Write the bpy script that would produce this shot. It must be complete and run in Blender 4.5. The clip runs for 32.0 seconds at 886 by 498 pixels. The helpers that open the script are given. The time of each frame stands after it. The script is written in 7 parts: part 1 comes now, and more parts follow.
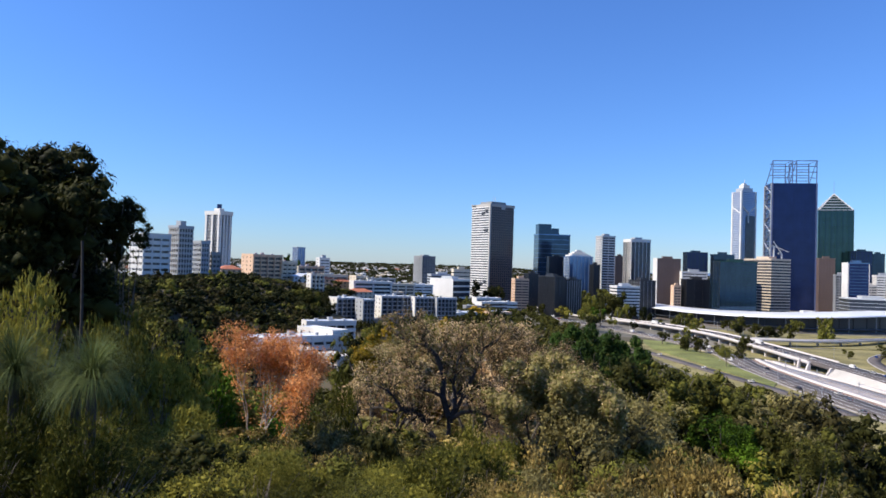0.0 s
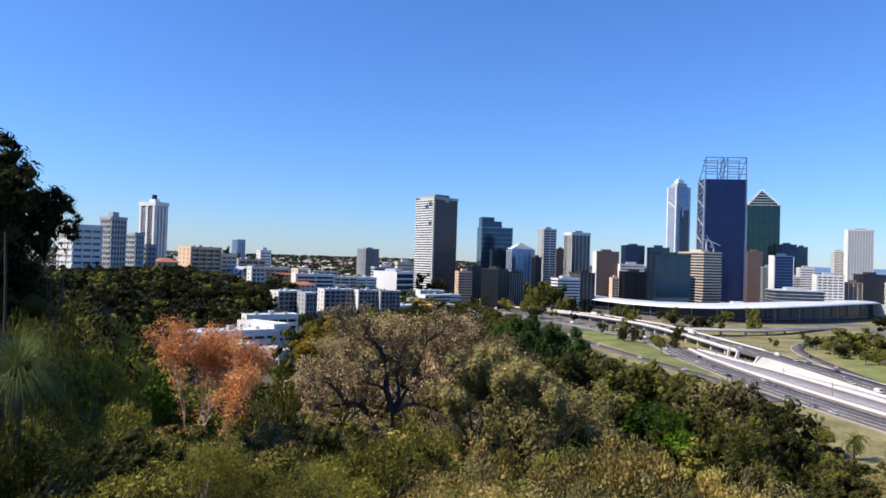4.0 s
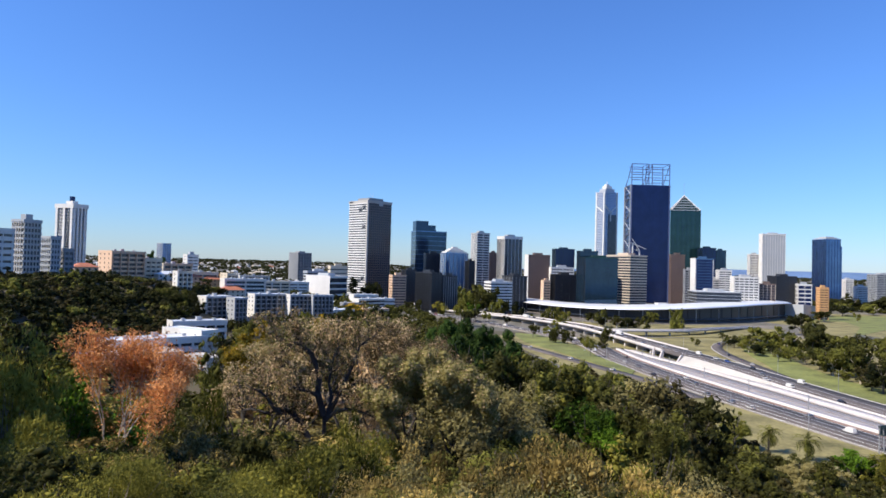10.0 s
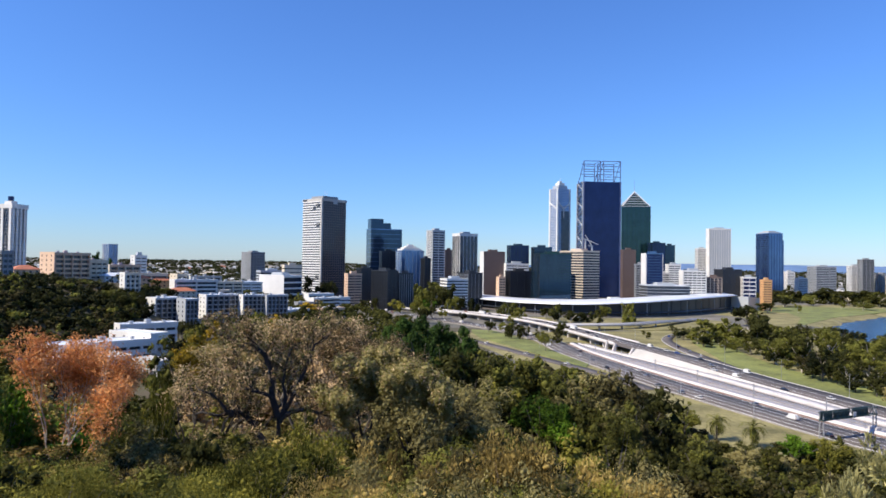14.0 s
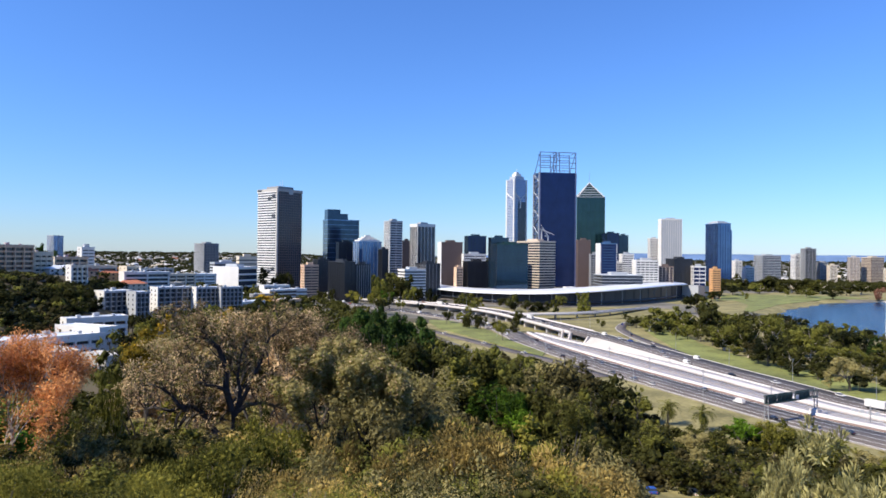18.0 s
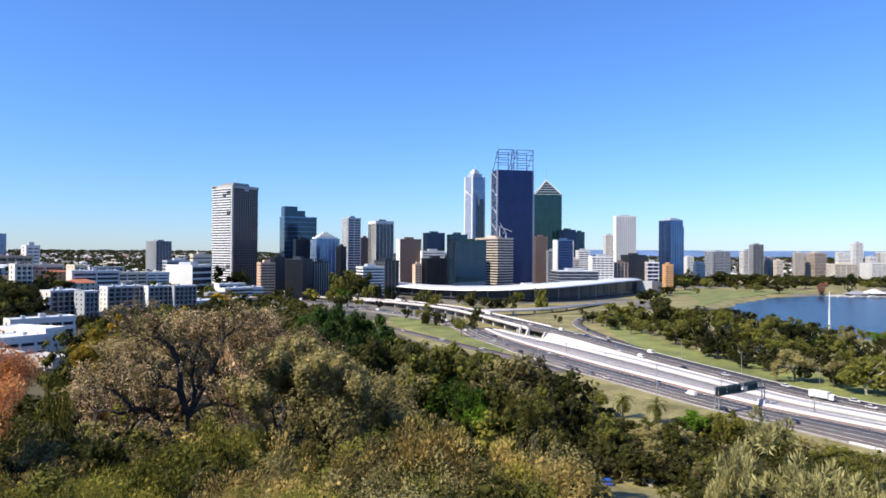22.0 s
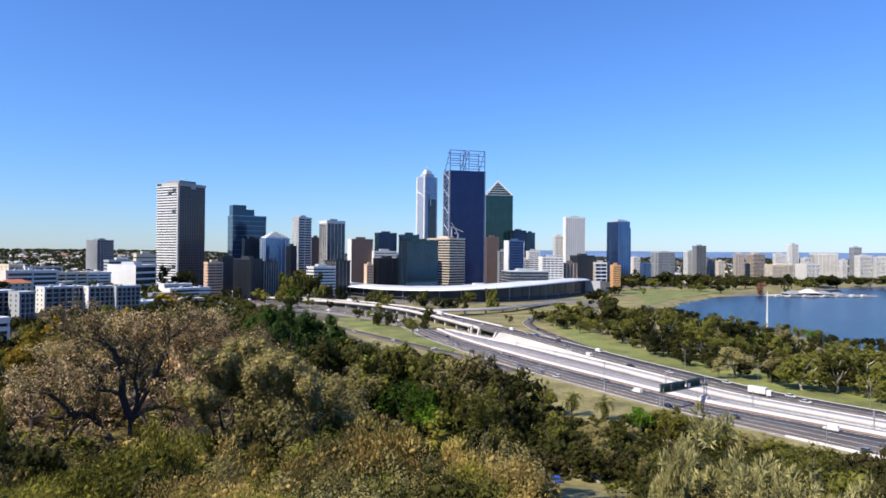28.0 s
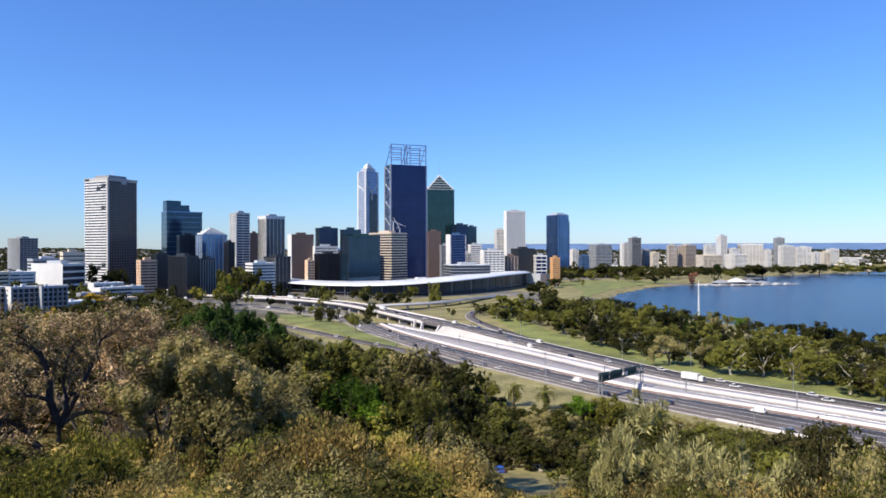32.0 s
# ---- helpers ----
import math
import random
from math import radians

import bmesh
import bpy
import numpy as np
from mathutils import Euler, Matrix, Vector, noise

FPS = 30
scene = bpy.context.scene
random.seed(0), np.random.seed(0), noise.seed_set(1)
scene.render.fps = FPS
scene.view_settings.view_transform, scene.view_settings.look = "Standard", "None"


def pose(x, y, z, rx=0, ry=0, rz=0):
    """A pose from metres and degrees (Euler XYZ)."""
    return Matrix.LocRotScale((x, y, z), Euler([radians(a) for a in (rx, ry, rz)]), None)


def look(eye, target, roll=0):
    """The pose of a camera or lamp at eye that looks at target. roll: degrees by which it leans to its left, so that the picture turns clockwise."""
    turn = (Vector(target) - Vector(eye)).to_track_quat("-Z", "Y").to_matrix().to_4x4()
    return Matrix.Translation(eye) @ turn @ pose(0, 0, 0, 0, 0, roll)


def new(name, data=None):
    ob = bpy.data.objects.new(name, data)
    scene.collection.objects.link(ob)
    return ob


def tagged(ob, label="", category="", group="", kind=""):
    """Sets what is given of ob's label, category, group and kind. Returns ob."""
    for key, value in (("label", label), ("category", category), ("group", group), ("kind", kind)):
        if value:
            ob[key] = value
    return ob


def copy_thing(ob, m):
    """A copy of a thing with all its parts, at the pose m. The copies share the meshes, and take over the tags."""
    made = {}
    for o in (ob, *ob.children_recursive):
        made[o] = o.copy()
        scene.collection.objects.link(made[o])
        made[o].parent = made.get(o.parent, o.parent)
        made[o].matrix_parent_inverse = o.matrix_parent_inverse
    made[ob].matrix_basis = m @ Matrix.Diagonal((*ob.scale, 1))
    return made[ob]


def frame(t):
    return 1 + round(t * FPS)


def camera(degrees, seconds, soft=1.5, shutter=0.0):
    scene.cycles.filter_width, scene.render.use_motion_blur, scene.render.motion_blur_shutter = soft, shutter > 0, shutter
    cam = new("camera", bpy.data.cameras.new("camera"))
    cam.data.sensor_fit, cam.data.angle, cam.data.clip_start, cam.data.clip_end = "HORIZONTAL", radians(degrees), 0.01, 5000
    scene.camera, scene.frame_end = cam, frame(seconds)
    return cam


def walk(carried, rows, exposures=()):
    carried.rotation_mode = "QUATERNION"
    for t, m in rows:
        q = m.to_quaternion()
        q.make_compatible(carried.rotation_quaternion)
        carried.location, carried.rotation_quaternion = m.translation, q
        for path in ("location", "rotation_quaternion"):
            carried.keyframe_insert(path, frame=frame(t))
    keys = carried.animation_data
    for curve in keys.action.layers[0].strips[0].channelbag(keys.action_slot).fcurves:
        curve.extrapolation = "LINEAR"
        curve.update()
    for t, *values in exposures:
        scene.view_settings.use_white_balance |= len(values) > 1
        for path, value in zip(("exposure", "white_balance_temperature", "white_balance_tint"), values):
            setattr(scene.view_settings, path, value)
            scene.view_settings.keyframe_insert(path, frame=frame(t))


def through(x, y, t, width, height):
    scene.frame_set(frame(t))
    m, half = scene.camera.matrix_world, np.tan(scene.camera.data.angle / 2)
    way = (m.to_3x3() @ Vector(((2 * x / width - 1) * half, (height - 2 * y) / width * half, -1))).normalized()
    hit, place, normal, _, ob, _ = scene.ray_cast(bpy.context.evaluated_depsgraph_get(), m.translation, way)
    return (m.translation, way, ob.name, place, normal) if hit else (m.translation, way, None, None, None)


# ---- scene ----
# the camera turns on the spot on a lookout above the escarpment, drifting a little to its side
cam = camera(67.6, 32.0, soft=1.65)
PATH = [
    (0, pose(0, -0, 64, 91.439, -1.824, -0)), (0.5, pose(0, -0, 64, 91.441, -1.902, -0.543)),
    (1, pose(0, -0, 64, 91.461, -1.853, -1.194)), (1.5, pose(0, -0, 64, 91.427, -1.913, -1.829)),
    (2, pose(0, -0, 64, 91.267, -1.965, -2.558)), (2.5, pose(0, -0, 64, 91.122, -2.054, -3.224)),
    (3, pose(0, -0, 64, 91.022, -2.241, -3.824)), (3.5, pose(0, -0, 64, 91.001, -1.983, -4.335)),
    (5.5, pose(0.007, -0.002, 64, 90.84, -1.894, -6.603)), (6, pose(0.012, -0.004, 64, 90.834, -1.782, -7.151)),
    (6.5, pose(0.019, -0.006, 64, 90.815, -1.824, -7.708)), (7, pose(0.027, -0.008, 64, 90.793, -1.993, -8.228)),
    (7.5, pose(0.035, -0.011, 64, 90.726, -1.865, -8.559)), (8, pose(0.045, -0.014, 64, 90.84, -1.916, -8.969)),
    (8.5, pose(0.055, -0.017, 64, 90.975, -1.714, -9.334)), (9, pose(0.066, -0.021, 64, 91.201, -1.679, -9.772)),
    (9.5, pose(0.078, -0.025, 64, 91.38, -1.487, -10.137)), (10, pose(0.09, -0.029, 64, 91.461, -1.605, -10.571)),
    (10.5, pose(0.103, -0.032, 64, 91.573, -1.705, -10.981)), (11, pose(0.115, -0.036, 64, 91.693, -1.73, -11.482)),
    (11.5, pose(0.128, -0.04, 64, 91.729, -1.613, -11.976)), (12, pose(0.141, -0.045, 64, 91.734, -1.542, -12.412)),
    (12.5, pose(0.154, -0.049, 64, 91.682, -1.388, -12.872)), (13, pose(0.166, -0.052, 64, 91.676, -1.31, -13.317)),
    (13.5, pose(0.178, -0.056, 64, 91.632, -1.175, -13.901)), (14, pose(0.19, -0.06, 64, 91.328, -0.881, -14.394)),
    (14.5, pose(0.201, -0.064, 64, 91.087, -0.863, -14.76)), (16.5, pose(0.238, -0.075, 64, 91.008, -1.272, -16.587)),
    (17, pose(0.244, -0.077, 64, 90.76, -1.2, -17.023)), (17.5, pose(0.249, -0.079, 64, 90.627, -1.036, -17.499)),
    (18, pose(0.253, -0.08, 64, 90.566, -0.624, -18.053)), (18.5, pose(0.256, -0.081, 64, 90.535, -0.493, -18.619)),
    (19, pose(0.256, -0.081, 64, 90.499, -0.375, -19.082)), (19.5, pose(0.256, -0.081, 64, 90.487, -0.436, -19.56)),
    (20, pose(0.256, -0.081, 64, 90.413, -0.144, -19.972)), (20.5, pose(0.256, -0.081, 64, 90.338, -0.164, -20.458)),
    (21, pose(0.256, -0.081, 64, 90.442, -0.236, -20.927)), (21.5, pose(0.256, -0.081, 64, 90.373, -0.174, -21.366)),
    (22, pose(0.256, -0.081, 64, 90.342, -0.403, -21.628)), (22.5, pose(0.256, -0.081, 64, 90.308, -0.694, -21.938)),
    (23, pose(0.256, -0.081, 64, 90.263, -0.589, -22.148)), (23.5, pose(0.256, -0.081, 64, 90.221, -0.824, -22.344)),
    (24, pose(0.256, -0.081, 64, 90.199, -0.716, -22.57)), (24.5, pose(0.256, -0.081, 64, 90.218, -0.726, -22.87)),
    (25, pose(0.256, -0.081, 64, 90.284, -0.522, -23.212)), (25.5, pose(0.256, -0.081, 64, 90.278, -0.515, -23.485)),
    (27.5, pose(0.256, -0.081, 64, 90.369, -0.63, -25.215)), (28, pose(0.256, -0.081, 64, 90.389, -0.569, -25.79)),
    (28.5, pose(0.256, -0.081, 64, 90.472, -0.679, -26.353)), (29, pose(0.256, -0.081, 64, 90.689, 0.008, -27.161)),
    (29.5, pose(0.256, -0.081, 64, 90.527, 0.223, -27.675)), (30, pose(0.256, -0.081, 64, 90.349, -0.042, -28.433)),
    (30.5, pose(0.256, -0.081, 64, 90.123, 0.092, -29.001)), (31, pose(0.256, -0.081, 64, 90.031, 0.041, -29.558)),
    (31.5, pose(0.256, -0.081, 64, 89.988, 0.22, -30.167)), (32, pose(0.256, -0.081, 64, 89.921, 0.093, -30.797)),
]
walk(cam, PATH, [(0, 0.42), (14, 0.43), (18, 0.52), (20, 0.57), (22, 0.57), (24, 0.54), (28, 0.45), (32, 0.43)])

# ---- sky and sun ----
SUN_AZ, SUN_EL = -99.0, 45.0
world = bpy.data.worlds.new("clear_sky")
scene.world = world
world.use_nodes = True
wn = world.node_tree.nodes
sky = wn.new("ShaderNodeTexSky")
sky.sky_type, sky.sun_disc = "NISHITA", False
sky.sun_elevation, sky.sun_rotation = radians(SUN_EL), radians(SUN_AZ)
sky.altitude, sky.air_density, sky.dust_density, sky.ozone_density = 60, 1.3, 0.05, 10.0
wn["Background"].inputs["Strength"].default_value = 0.104
tint = wn.new("ShaderNodeMix")
tint.data_type, tint.blend_type = "RGBA", "MULTIPLY"
tint.inputs["Factor"].default_value = 1.0
tint.inputs["B"].default_value = (0.73, 0.914, 1.271, 1)
world.node_tree.links.new(sky.outputs["Color"], tint.inputs["A"])
world.node_tree.links.new(tint.outputs["Result"], wn["Background"].inputs["Color"])
sun_data = bpy.data.lights.new("sun", "SUN")
sun_data.energy, sun_data.angle, sun_data.color = 5.15, radians(0.53), (1.0, 0.91, 0.775)
sun = new("sun", sun_data)
_a, _e = radians(SUN_AZ), radians(SUN_EL)
sun.matrix_world = look((math.sin(_a) * math.cos(_e) * 900, math.cos(_a) * math.cos(_e) * 900, math.sin(_e) * 900), (0, 0, 0))


# ---- materials ----
def material(name, colour, rough=0.8, metal=0.0, vary=0.25, scale=0.5, fine=8.0, bump=0.2, second=None, island=0.0, thing=0.0, spec=0.5, through=0.0):
    """A surface with stains at one scale and grain at another; island and thing vary it from piece to piece."""
    m = bpy.data.materials.new(name)
    m.use_nodes = True
    n, l = m.node_tree.nodes, m.node_tree.links
    b = n["Principled BSDF"]
    b.inputs["Roughness"].default_value, b.inputs["Metallic"].default_value = rough, metal
    b.inputs["Specular IOR Level"].default_value = spec
    co = n.new("ShaderNodeTexCoord")
    big, small = n.new("ShaderNodeTexNoise"), n.new("ShaderNodeTexNoise")
    for t, s in ((big, scale), (small, fine)):
        t.inputs["Scale"].default_value, t.inputs["Detail"].default_value = s, 4
        l.new(co.outputs["Object"], t.inputs["Vector"])
    ramp = n.new("ShaderNodeValToRGB")
    lo = [c * (1 - vary) for c in colour]
    hi = list(second) if second else [min(1, c * (1 + vary)) for c in colour]
    ramp.color_ramp.elements[0].color, ramp.color_ramp.elements[1].color = (*lo, 1), (*hi, 1)
    ramp.color_ramp.elements[0].position, ramp.color_ramp.elements[1].position = 0.3, 0.7
    mix = n.new("ShaderNodeMath")
    mix.operation = "MULTIPLY_ADD"
    l.new(small.outputs["Fac"], mix.inputs[0])
    mix.inputs[1].default_value = 0.45
    scaled = n.new("ShaderNodeMath")
    scaled.operation = "MULTIPLY_ADD"
    l.new(big.outputs["Fac"], scaled.inputs[0])
    scaled.inputs[1].default_value = 0.75
    scaled.inputs[2].default_value = -0.1
    l.new(scaled.outputs[0], mix.inputs[2])
    last = mix.outputs[0]
    for source, amount in ((("ShaderNodeNewGeometry", "Random Per Island"), island), (("ShaderNodeObjectInfo", "Random"), thing)):
        if amount:
            g, add = n.new(source[0]), n.new("ShaderNodeMath")
            add.operation = "MULTIPLY_ADD"
            l.new(g.outputs[source[1]], add.inputs[0])
            add.inputs[1].default_value = amount
            shift = n.new("ShaderNodeMath")
            shift.operation = "SUBTRACT"
            l.new(last, shift.inputs[0])
            shift.inputs[1].default_value = amount / 2
            l.new(shift.outputs[0], add.inputs[2])
            last = add.outputs[0]
    l.new(last, ramp.inputs["Fac"])
    l.new(ramp.outputs["Color"], b.inputs["Base Color"])
    if bump:
        bp = n.new("ShaderNodeBump")
        bp.inputs["Strength"].default_value, bp.inputs["Distance"].default_value = bump, 0.05
        l.new(small.outputs["Fac"], bp.inputs["Height"])
        l.new(bp.outputs["Normal"], b.inputs["Normal"])
    if through:
        tr, mx = n.new("ShaderNodeBsdfTranslucent"), n.new("ShaderNodeMixShader")
        l.new(ramp.outputs["Color"], tr.inputs["Color"])
        mx.inputs["Fac"].default_value = through
        l.new(b.outputs["BSDF"], mx.inputs[1])
        l.new(tr.outputs["BSDF"], mx.inputs[2])
        l.new(mx.outputs["Shader"], n["Material Output"].inputs["Surface"])
    return m


def leaf_material(name, dark, light, thing=0.5):
    dark, light = [(c[0] * 1.08, c[1], c[2] * 0.95) for c in (dark, light)]
    return material(name, dark, rough=0.7, vary=0.35, scale=1.7, fine=5.0, bump=0, second=light, island=0.22, thing=thing, spec=0.12, through=0.3)


M = {
    "white": material("white_paint", (0.66, 0.64, 0.60), 0.6, vary=0.12, scale=0.06, fine=1.5, bump=0.05),
    "cream": material("cream_render", (0.62, 0.53, 0.40), 0.8, vary=0.12, scale=0.06, fine=1.5),
    "peach": material("peach_render", (0.62, 0.42, 0.28), 0.8, vary=0.12, scale=0.06, fine=1.5),
    "orange": material("orange_render", (0.60, 0.33, 0.14), 0.8, vary=0.12, scale=0.06, fine=1.5),
    "terracotta": material("terracotta_tiles", (0.42, 0.15, 0.08), 0.8, vary=0.25, scale=0.3, fine=3),
    "concrete": material("pale_concrete", (0.44, 0.415, 0.375), 0.85, vary=0.18, scale=0.05, fine=1.2),
    "road_concrete": material("white_concrete", (0.54, 0.50, 0.47), 0.85, vary=0.15, scale=0.08, fine=1.0),
    "tan": material("tan_precast", (0.50, 0.42, 0.33), 0.8, vary=0.12, scale=0.05, fine=1.2),
    "grey": material("grey_cladding", (0.27, 0.275, 0.28), 0.6, vary=0.15, scale=0.05, fine=1.2),
    "palegrey": material("pale_grey_panels", (0.38, 0.395, 0.41), 0.45, vary=0.1, scale=0.05, fine=1.0, bump=0),
    "brown": material("brown_cladding", (0.14, 0.096, 0.08), 0.6, vary=0.15, scale=0.05, fine=1.2),
    "black": material("black_cladding", (0.022, 0.024, 0.03), 0.4, vary=0.2, scale=0.05, fine=1.0, bump=0),
    "glass": material("dark_window_glass", (0.05, 0.06, 0.08), 0.12, metal=0.4, vary=0.4, scale=0.12, fine=0.6, bump=0),
    "navy": material("navy_glass", (0.012, 0.025, 0.09), 0.2, metal=0.4, vary=0.25, scale=0.06, fine=0.5, bump=0),
    "blueglass": material("blue_glass", (0.12, 0.22, 0.42), 0.13, metal=0.65, vary=0.3, scale=0.06, fine=0.5, bump=0),
    "teal": material("teal_glass", (0.034, 0.068, 0.115), 0.07, metal=0.65, vary=0.3, scale=0.06, fine=0.5, bump=0),
    "green": material("green_glass", (0.022, 0.062, 0.062), 0.15, metal=0.5, vary=0.3, scale=0.06, fine=0.5, bump=0),
    "steel": material("blue_grey_steel", (0.10, 0.13, 0.24), 0.45, metal=0.2, vary=0.1),
    "metal": material("galvanised_metal", (0.45, 0.46, 0.47), 0.4, metal=0.7, vary=0.15),
    "roofmetal": material("white_metal_roof", (0.74, 0.76, 0.78), 0.35, metal=0.1, vary=0.08, scale=0.03, fine=0.6, bump=0.02),
    "asphalt": material("asphalt", (0.108, 0.092, 0.083), 0.9, vary=0.3, scale=0.06, fine=1.5),
    "ballast": material("rail_ballast", (0.33, 0.28, 0.25), 0.95, vary=0.3, scale=0.2, fine=2.5),
    "paving": material("weathered_paving", (0.24, 0.215, 0.18), 0.9, vary=0.25, scale=0.03, fine=0.5),
    "rust": material("red_ochre_kerb", (0.22, 0.15, 0.12), 0.9, vary=0.2, scale=0.1, fine=1.5),
    "paintline": material("road_marking", (0.75, 0.75, 0.72), 0.7, vary=0.1),
    "lawn": material("sunlit_lawn", (0.12, 0.135, 0.035), 0.95, vary=0.35, scale=0.05, fine=0.6, second=(0.235, 0.255, 0.065), bump=0.4),
    "drygrass": material("dry_grass", (0.15, 0.135, 0.042), 0.95, vary=0.35, scale=0.05, fine=0.6, second=(0.31, 0.265, 0.105), bump=0.4),
    "soil": material("scrub_soil", (0.15, 0.105, 0.065), 0.95, vary=0.4, scale=0.08, fine=1.2, second=(0.075, 0.07, 0.03), bump=0.6),
    "town": material("far_town_ground", (0.06, 0.07, 0.04), 0.95, vary=0.4, scale=0.012, fine=0.12, second=(0.24, 0.21, 0.17), bump=0.3),
    # the blue of this base colour is distance haze painted in
    "hills": material("haze_blue_hills", (0.12, 0.19, 0.32), 1.0, vary=0.15, scale=0.004, fine=0.02, bump=0, spec=0.0),
    "bark": material("grey_bark", (0.10, 0.085, 0.07), 0.9, vary=0.3, scale=1.0, fine=8),
    "twig": material("grey_twigs", (0.20, 0.165, 0.14), 0.9, vary=0.3, scale=1.0, fine=8),
    "palebark": material("pale_gum_bark", (0.48, 0.42, 0.34), 0.8, vary=0.25, scale=1.0, fine=6),
    "darkbark": material("burnt_dark_bark", (0.035, 0.028, 0.024), 0.9, vary=0.3, scale=1.0, fine=8),
    "rubber": material("tyre_rubber", (0.02, 0.02, 0.02), 0.8),
    "red": material("red_paint", (0.45, 0.03, 0.02), 0.3, vary=0.05),
    "darkcar": material("dark_car_paint", (0.02, 0.022, 0.03), 0.25, vary=0.05),
    "silver": material("silver_car_paint", (0.42, 0.43, 0.45), 0.25, metal=0.5, vary=0.05),
    "bluecar": material("blue_car_paint", (0.03, 0.09, 0.35), 0.25, vary=0.05),
    "greensign": material("dark_green_sign", (0.02, 0.05, 0.045), 0.5, vary=0.1),
    # foliage
    "gum": leaf_material("gum_leaves", (0.050, 0.055, 0.012), (0.170, 0.182, 0.036)),
    "olive": leaf_material("olive_leaves", (0.075, 0.070, 0.024), (0.285, 0.262, 0.105), 0.7),
    "bright": leaf_material("bright_green_leaves", (0.026, 0.062, 0.007), (0.115, 0.225, 0.016), 0.3),
    "pine": leaf_material("dark_needles", (0.015, 0.036, 0.008), (0.058, 0.112, 0.020), 0.3),
    "dark": leaf_material("dark_green_leaves", (0.012, 0.019, 0.005), (0.050, 0.055, 0.013)),
    "scrub": leaf_material("green_scrub_leaves", (0.062, 0.076, 0.012), (0.250, 0.242, 0.042), 0.5),
    "golden": leaf_material("golden_scrub_leaves", (0.125, 0.100, 0.030), (0.490, 0.385, 0.125), 0.5),
    "grey": None,
    "silverleaf": leaf_material("silver_green_leaves", (0.106, 0.121, 0.038), (0.544, 0.526, 0.233), 0.2),
    "rustleaf": leaf_material("dead_orange_leaves", (0.40, 0.16, 0.055), (0.80, 0.41, 0.16), 0.2),
    "straw": leaf_material("straw_coloured_leaves", (0.242, 0.165, 0.090), (0.800, 0.630, 0.369), 0.3),
    "blade": leaf_material("grass_tree_blades", (0.032, 0.058, 0.020), (0.150, 0.200, 0.070), 0.2),
    "purple": leaf_material("dull_purple_leaves", (0.150, 0.072, 0.051), (0.325, 0.171, 0.119), 0.2),
    "yellow": leaf_material("yellow_green_leaves", (0.138, 0.110, 0.009), (0.544, 0.383, 0.036), 0.3),
}
M["grey"] = bpy.data.materials["grey_cladding"]


def water_material():
    m = bpy.data.materials.new("river_water")
    m.use_nodes = True
    n, l = m.node_tree.nodes, m.node_tree.links
    b = n["Principled BSDF"]
    b.inputs["Base Color"].default_value = (0.010, 0.028, 0.058, 1)
    b.inputs["Roughness"].default_value = 0.22
    b.inputs["IOR"].default_value = 1.33
    b.inputs["Specular IOR Level"].default_value = 0.12
    co, t1, bp = n.new("ShaderNodeTexCoord"), n.new("ShaderNodeTexNoise"), n.new("ShaderNodeBump")
    t1.inputs["Scale"].default_value, t1.inputs["Detail"].default_value = 0.35, 5
    l.new(co.outputs["Object"], t1.inputs["Vector"])
    bp.inputs["Strength"].default_value, bp.inputs["Distance"].default_value = 0.5, 0.6
    l.new(t1.outputs["Fac"], bp.inputs["Height"])
    l.new(bp.outputs["Normal"], b.inputs["Normal"])
    return m


M["water"] = water_material()

# ---- mesh helpers ----
def part(name, data, mat, parent=None, label="", m=None):
    """Links a bmesh or a mesh as one object, under a thing if one is given."""
    if isinstance(data, bmesh.types.BMesh):
        me = bpy.data.meshes.new(name)
        data.to_mesh(me)
        data.free()
    else:
        me = data
    if mat and not me.materials:
        me.materials.append(mat)
    ob = new(name, me)
    if parent:
        ob.parent = parent
    if m is not None:
        ob.matrix_basis = m
    if label:
        ob["label"] = label
    return ob


def thing(name, m, label, category, group="", kind=""):
    ob = new(name)
    ob.matrix_basis = m
    return tagged(ob, label, category, group, kind)


def add_box(bm, x0, y0, z0, x1, y1, z1):
    v = [bm.verts.new(p) for p in ((x0, y0, z0), (x1, y0, z0), (x1, y1, z0), (x0, y1, z0), (x0, y0, z1), (x1, y0, z1), (x1, y1, z1), (x0, y1, z1))]
    for f in ((0, 3, 2, 1), (4, 5, 6, 7), (0, 1, 5, 4), (1, 2, 6, 5), (2, 3, 7, 6), (3, 0, 4, 7)):
        bm.faces.new([v[i] for i in f])
    return v


def box(*size, bevel=0.0):
    bm = bmesh.new()
    add_box(bm, *size)
    if bevel:
        bmesh.ops.bevel(bm, geom=bm.edges[:], offset=bevel, segments=1, affect="EDGES")
    return bm


def box_mesh(name, mat, *size):
    me = bpy.data.meshes.new(name)
    bm = box(*size)
    bm.to_mesh(me)
    bm.free()
    me.materials.append(mat)
    return me


def add_tube(bm, a, b, r0, r1, sides=6):
    a, b = Vector(a), Vector(b)
    q = (b - a).to_track_quat("Z", "Y").to_matrix()
    rings = []
    for p, r in ((a, r0), (b, r1)):
        rings.append([bm.verts.new(p + q @ Vector((math.cos(i * math.tau / sides) * r, math.sin(i * math.tau / sides) * r, 0))) for i in range(sides)])
    for i in range(sides):
        j = (i + 1) % sides
        bm.faces.new((rings[0][i], rings[0][j], rings[1][j], rings[1][i]))
    bm.faces.new(rings[1])
    bm.faces.new(rings[0][::-1])


